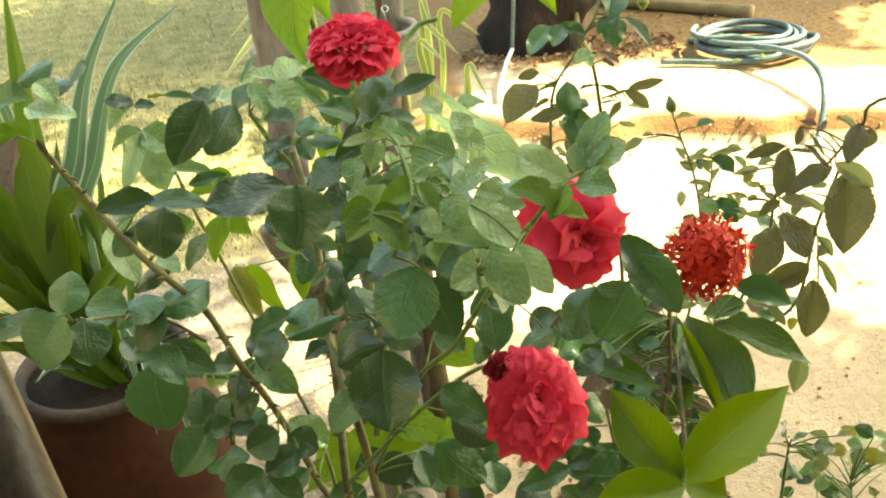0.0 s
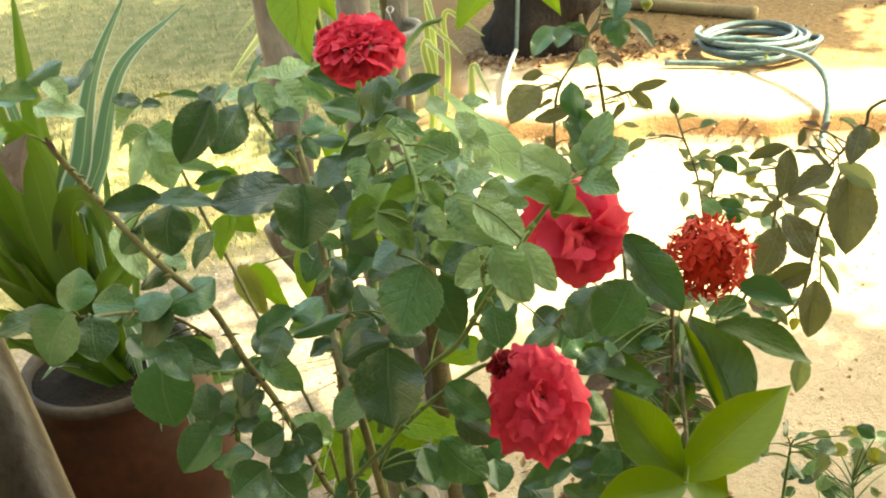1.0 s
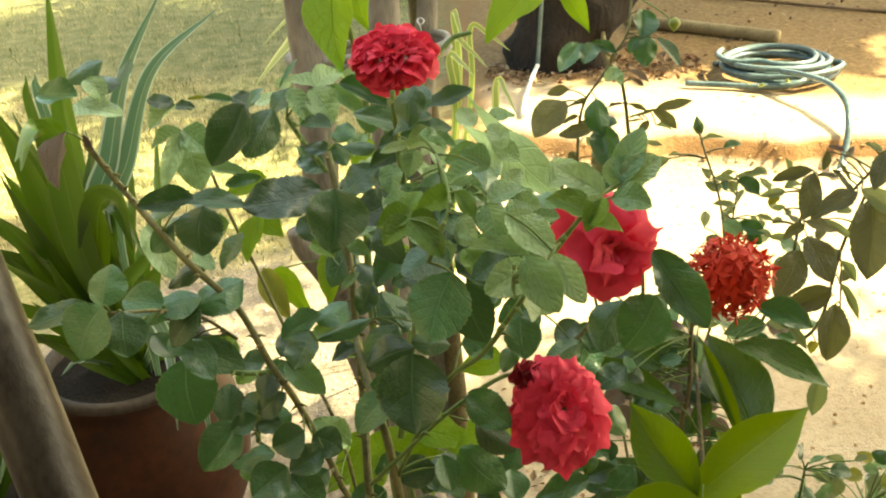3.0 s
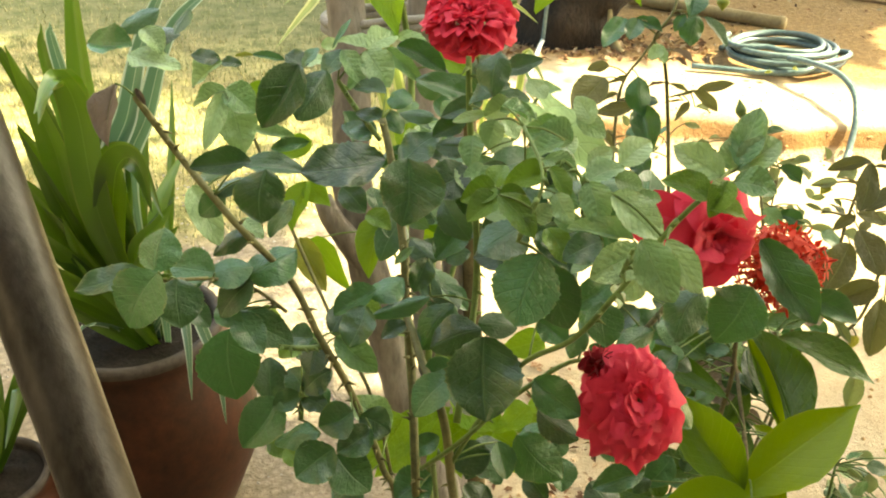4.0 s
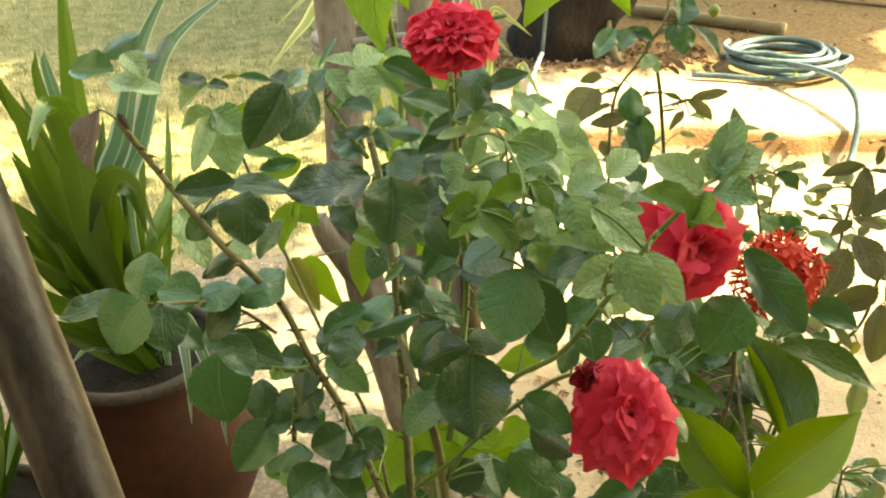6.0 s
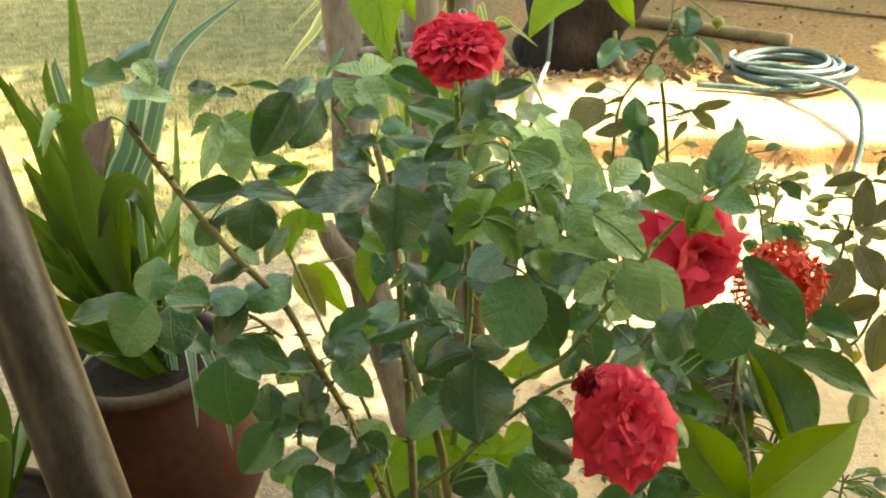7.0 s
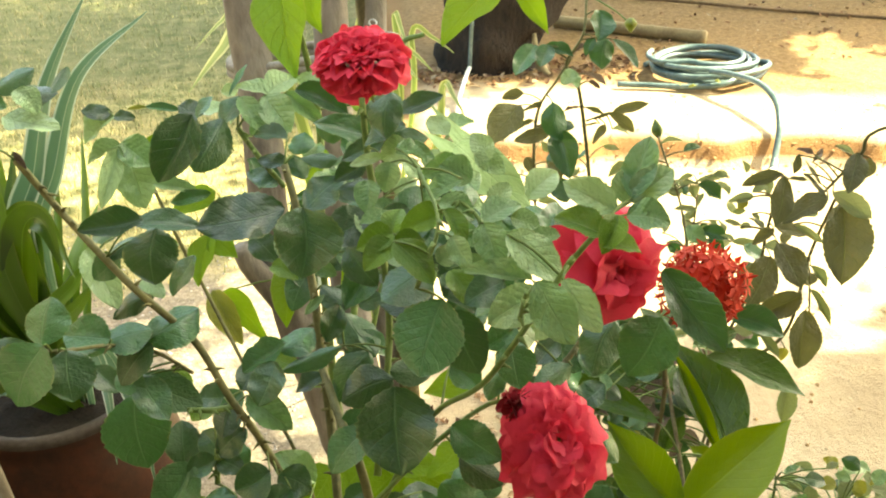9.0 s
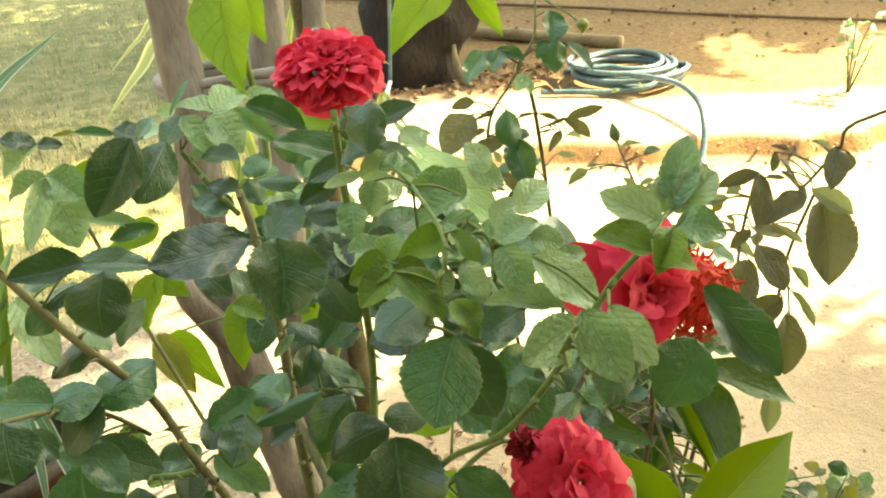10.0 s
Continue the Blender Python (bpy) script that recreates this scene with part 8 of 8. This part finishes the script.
# ---- drip pipe, litter, clods ----
pipe = thing("drip_pipe", "thin grey-white plastic pipe running down the tree trunk onto sand", "pipe", at=(0.45, 4.5, 0.12))
rod("upright", [(0.50, 4.49, 1.6), (0.485, 4.49, 0.9), (0.47, 4.49, 0.5), (0.455, 4.50, 0.24), (0.45, 4.50, 0.16)], (0.010, 0.010), HOSE, pipe, "grey upright length")
# Same pipe in a white material, which paints the sunlight on this length.
rod("lying_end", [(0.45, 4.50, 0.165), (0.42, 4.38, 0.16), (0.37, 4.15, 0.15), (0.335, 3.92, 0.128)], (0.011, 0.010), WIRE, pipe, "lying end coloured white for the sun on it")


def litter_stuff(name, colours):
    m, tree, b = material(name, 0.85, 0.0, 0.2)
    island = tree.nodes.new("ShaderNodeNewGeometry").outputs["Random Per Island"]
    colour = mix_colour(tree, step_of(tree, island, 0.0, 0.5), colours[0], colours[1])
    colour = mix_colour(tree, step_of(tree, island, 0.6, 0.95), colour, colours[2])
    tree.links.new(colour, b.inputs["Base Color"])
    return m


LITTER = litter_stuff("dry_litter", ((0.09, 0.05, 0.03), (0.25, 0.135, 0.075), (0.38, 0.29, 0.19)))
CLOD = litter_stuff("soil_clods", ((0.26, 0.14, 0.06), (0.42, 0.27, 0.14), (0.50, 0.40, 0.28)))
PEBBLE = litter_stuff("pebbles", ((0.20, 0.18, 0.16), (0.34, 0.31, 0.28), (0.50, 0.48, 0.45)))


def strewn(x0, x1, y0, y1, lift):
    def inside(rng, count):
        x, y = rng.uniform(x0, x1, count), rng.uniform(y0, y1, count)
        return np.stack([x, y, [ground_height(a, b) + lift for a, b in zip(x, y)]], 1)
    return inside


def lumps_mesh(name, stuff, seed, places, low, high):
    """Rough small lumps, each an uneven eight-sided stone."""
    rng = np.random.default_rng(seed)
    n = len(places)
    shape = np.array([(1, 0, 0), (-1, 0, 0), (0, 1, 0), (0, -1, 0), (0, 0, 0.8), (0, 0, -0.5), (0.6, 0.6, 0.4), (-0.6, 0.6, 0.4), (-0.6, -0.6, 0.4), (0.6, -0.6, 0.4)])
    tri = np.array([(0, 6, 4), (6, 2, 4), (2, 7, 4), (7, 1, 4), (1, 8, 4), (8, 3, 4), (3, 9, 4), (9, 0, 4), (0, 2, 6), (2, 1, 7), (1, 3, 8), (3, 0, 9), (2, 0, 5), (1, 2, 5), (3, 1, 5), (0, 3, 5)])
    size = rng.uniform(low, high, (n, 1, 1)) * rng.uniform(0.6, 1.3, (n, 10, 1))
    verts = (places[:, None, :] + shape[None] * size).reshape(-1, 3)
    faces = (np.arange(n)[:, None, None] * 10 + tri[None]).reshape(-1, 3)
    me = bpy.data.meshes.new(name)
    me.from_pydata(verts.tolist(), [], faces.tolist())
    me.materials.append(stuff)
    return me


def bank_edge(rng, count):
    x = rng.uniform(-0.1, 3.2, count)
    y = np.array([bank_line(a) for a in x]) + rng.normal(scale=0.035, size=count) + 0.01
    return np.stack([x, y, [ground_height(a, b) + 0.002 for a, b in zip(x, y)]], 1)


npr = np.random.default_rng(21)
tagged(new("leaf_litter", crown_mesh("leaf_litter", LITTER, 31, 500, strewn(0.08, 0.66, 1.30, 2.15, 0.008), 0.026)), "dry brown fallen leaves under the ixora", "leaf litter", kind="stuff")
tagged(new("leaf_litter", crown_mesh("leaf_litter", LITTER, 32, 420, strewn(0.2, 1.25, 4.35, 4.75, 0.010), 0.042)), "orange dry leaves at the foot of the dark tree", "leaf litter", kind="stuff")
tagged(new("leaf_litter", crown_mesh("leaf_litter", LITTER, 37, 170, strewn(0.9, 3.2, 4.45, 5.7, 0.008), 0.035)), "scattered dry leaves and twigs on the sandy bank", "leaf litter", kind="stuff")
tagged(new("soil_clods", lumps_mesh("soil_clods", CLOD, 33, bank_edge(npr, 260), 0.003, 0.010)), "crumbled orange soil clods along the bank's edge", "soil", kind="stuff")
tagged(new("pebbles", lumps_mesh("pebbles", PEBBLE, 34, strewn(-1.2, 0.0, 1.7, 3.5, 0.0)(npr, 1000), 0.003, 0.007)), "grey pebbles strewn over the gravel", "gravel", kind="stuff")
tagged(new("sand_crumbs", lumps_mesh("sand_crumbs", CLOD, 35, strewn(0.1, 3.0, 1.5, 5.5, 0.0)(npr, 1500), 0.002, 0.007)), "small crumbs of soil on the sand", "soil", kind="stuff")

# ---- second strap-leaved plant behind the tied stems ----
SECOND = Vector((-0.06, 2.35, 0.0))


def build_second_strap_plant():
    plant = thing("strap_leaved_plant", "yellow-striped strap-leaved plant growing behind the tied stems", "plant", at=SECOND)
    foot = Vector((SECOND.x, SECOND.y, -0.01))
    straps = [
        ((-0.367, 2.004, 0.932), (-0.264, 2.266, 0.993), 0.034), ((-0.369, 2.143, 0.979), (-0.274, 2.337, 1.020), 0.014),
        ((0.188, 2.219, 0.918), (0.098, 2.293, 0.950), 0.014), ((0.135, 2.151, 0.899), (0.056, 2.280, 0.927), 0.018),
        ((0.101, 2.094, 0.901), (0.046, 2.259, 0.891), 0.018), ((0.082, 2.177, 0.948), (0.061, 2.309, 0.980), 0.016),
        ((0.183, 1.908, 0.873), (0.150, 2.086, 0.886), 0.016), ((0.005, 2.251, 1.082), (-0.027, 2.325, 0.908), 0.028),
        ((-0.205, 2.269, 1.102), (-0.196, 2.333, 0.903), 0.028), 
    ]
    for tip, middle, width in [(Vector(a), Vector(b), c) for a, b, c in straps]:
        part("leaf", strap_mesh("strap_leaf", smooth_line([foot, foot.lerp(middle, 0.75) + Vector((0.03, 0.06, 0.0)), middle, middle.lerp(tip, 0.5) + Vector((0, 0, 0.012)), tip], 7), width, YELLOW_STRIPE), plant)


YELLOW_STRIPE = leaf_stuff("yellow_striped_leaf", (0.11, 0.17, 0.05), (0.18, 0.24, 0.07), (0.35, 0.45, 0.1), rough=0.4, laterals=0.0, relief=0.2, vein_mix=0.1, glow=0.4, stripe=(0.45, 0.45, 0.22, 0.26))
build_second_strap_plant()

# ---- small pot at the pole's foot ----
THIRD = Vector((-0.843, 1.389, 0.291))
THIRD.z = 0.0
build_pot(THIRD, 0.72)
third_plant = thing("strap_leaved_plant", "small strap-leaved plant in the pot by the pole", "plant", at=(THIRD.x, THIRD.y, 0.32))
for tip, middle, width in [((-0.744, 1.299, 0.480), (-0.751, 1.404, 0.526), 0.030), ((-0.817, 1.433, 0.626), (-0.805, 1.427, 0.509), 0.028), ((-0.743, 1.475, 0.595), (-0.789, 1.442, 0.471), 0.026), ((-0.760, 1.282, 0.555), (-0.781, 1.369, 0.506), 0.028), ((-0.693, 1.397, 0.555), (-0.766, 1.404, 0.464), 0.024)]:
    part("leaf", strap_mesh("strap_leaf", smooth_line([Vector((THIRD.x, THIRD.y, 0.31)), middle, tip], 9), width, BLADE), third_plant)


# ---- bed beyond the sandy bank ----
LITTER_BANK = rough_stuff("bank_soil", (0.13, 0.08, 0.045), (0.26, 0.165, 0.09), 8.0, 0.95, 0.9, 0.01)


def build_far_bed():
    a, b = Vector((0.524, 6.436, 0.120)), Vector((3.325, 4.819, 0.120))
    way = (b - a).normalized()
    edging = thing("bed_edging", "low dusty earth edging of the far bed", "edging", at=a)
    rod("ridge", [a - way * 2 + Vector((0, 0, 0.0)), a.lerp(b, 0.35) + Vector((0, 0, 0.01)), a.lerp(b, 0.7), b + way * 2], (0.009, 0.009), LITTER_BANK, edging, sides=8, wobble=0.6)


def small_shrub(name, label, foot, height, spread, count, seed, kind, bloom=False):
    rng = random.Random(seed)
    foot = Vector(foot)
    plant = thing(name, label, "shrub", at=foot)
    for k in range(max(3, count // 7)):
        top = foot + Vector((rng.uniform(-1, 1) * spread, rng.uniform(-1, 1) * spread, height * rng.uniform(0.7, 1.05)))
        cane(plant, [top, foot.lerp(top, 0.55) + Vector((rng.uniform(-0.02, 0.02), 0, 0.02)), foot - Vector((0, 0, 0.02))], 0.005, 0.002, TWIG)
    line = CANE_LINES[plant.name]
    for k in range(count):
        q = rng.choice(line)
        if q.z < foot.z + 0.3 * height:
            q = rng.choice(line)
        d = Vector((rng.uniform(-1, 1), rng.uniform(-1, 1), rng.uniform(-0.3, 0.5))).normalized()
        long = rng.uniform(0.035, 0.065)
        leaf(plant, kind, q + d * 0.008, q + d * long, long * 0.5, rng.uniform(-40, 40))
    if bloom:
        for k in range(3):
            q = rng.choice(line[:4]) + Vector((rng.uniform(-0.03, 0.03), -0.02, 0.02))
            bm = bmesh.new()
            for j in range(5):
                d = Vector((math.cos(j * 1.2566), -0.25, math.sin(j * 1.2566)))
                s = Vector((-math.sin(j * 1.2566), 0, math.cos(j * 1.2566)))
                v = [bm.verts.new(q + o) for o in (Vector(), d * 0.016 + s * 0.009, d * 0.03, d * 0.016 - s * 0.009)]
                bm.faces.new(v)
            part("blossom", mesh_of("blossom", bm, WHITE_PETAL), plant, "small white blossom")


WHITE_PETAL = petal_stuff("white_petal", (0.70, 0.68, 0.62), (0.82, 0.80, 0.75))
build_far_bed()
small_shrub("flowering_shrub", "small white-flowering shrub on the sandy bank", (2.406, 3.867, 0.120), 0.34, 0.10, 34, 3, "young", True)
small_shrub("seedling_shrub", "small leafy shrub in the far bed", (2.755, 5.752, 0.120), 0.22, 0.12, 40, 4, "young")
small_shrub("seedling_shrub", "small leafy shrub in the far bed", (3.054, 5.534, 0.120), 0.20, 0.14, 44, 5, "rose")
small_shrub("seedling_shrub", "small leafy shrub in the far bed", (3.499, 5.294, 0.120), 0.26, 0.16, 44, 6, "young")
fallen = random.Random(9)
for place in [(1.36, 4.115, 0.150), (1.42, 4.10, 0.152), (1.53, 4.085, 0.166), (1.39, 4.09, 0.148)]:
    sprig = thing("fallen_leaf", "yellow-green fallen leaf on the hose", "leaf", "fallen leaves on the hose", at=place)
    leaf(sprig, "yellow", place, Vector(place) + Vector((fallen.uniform(-0.04, 0.04), -0.02, 0.012)), 0.022)
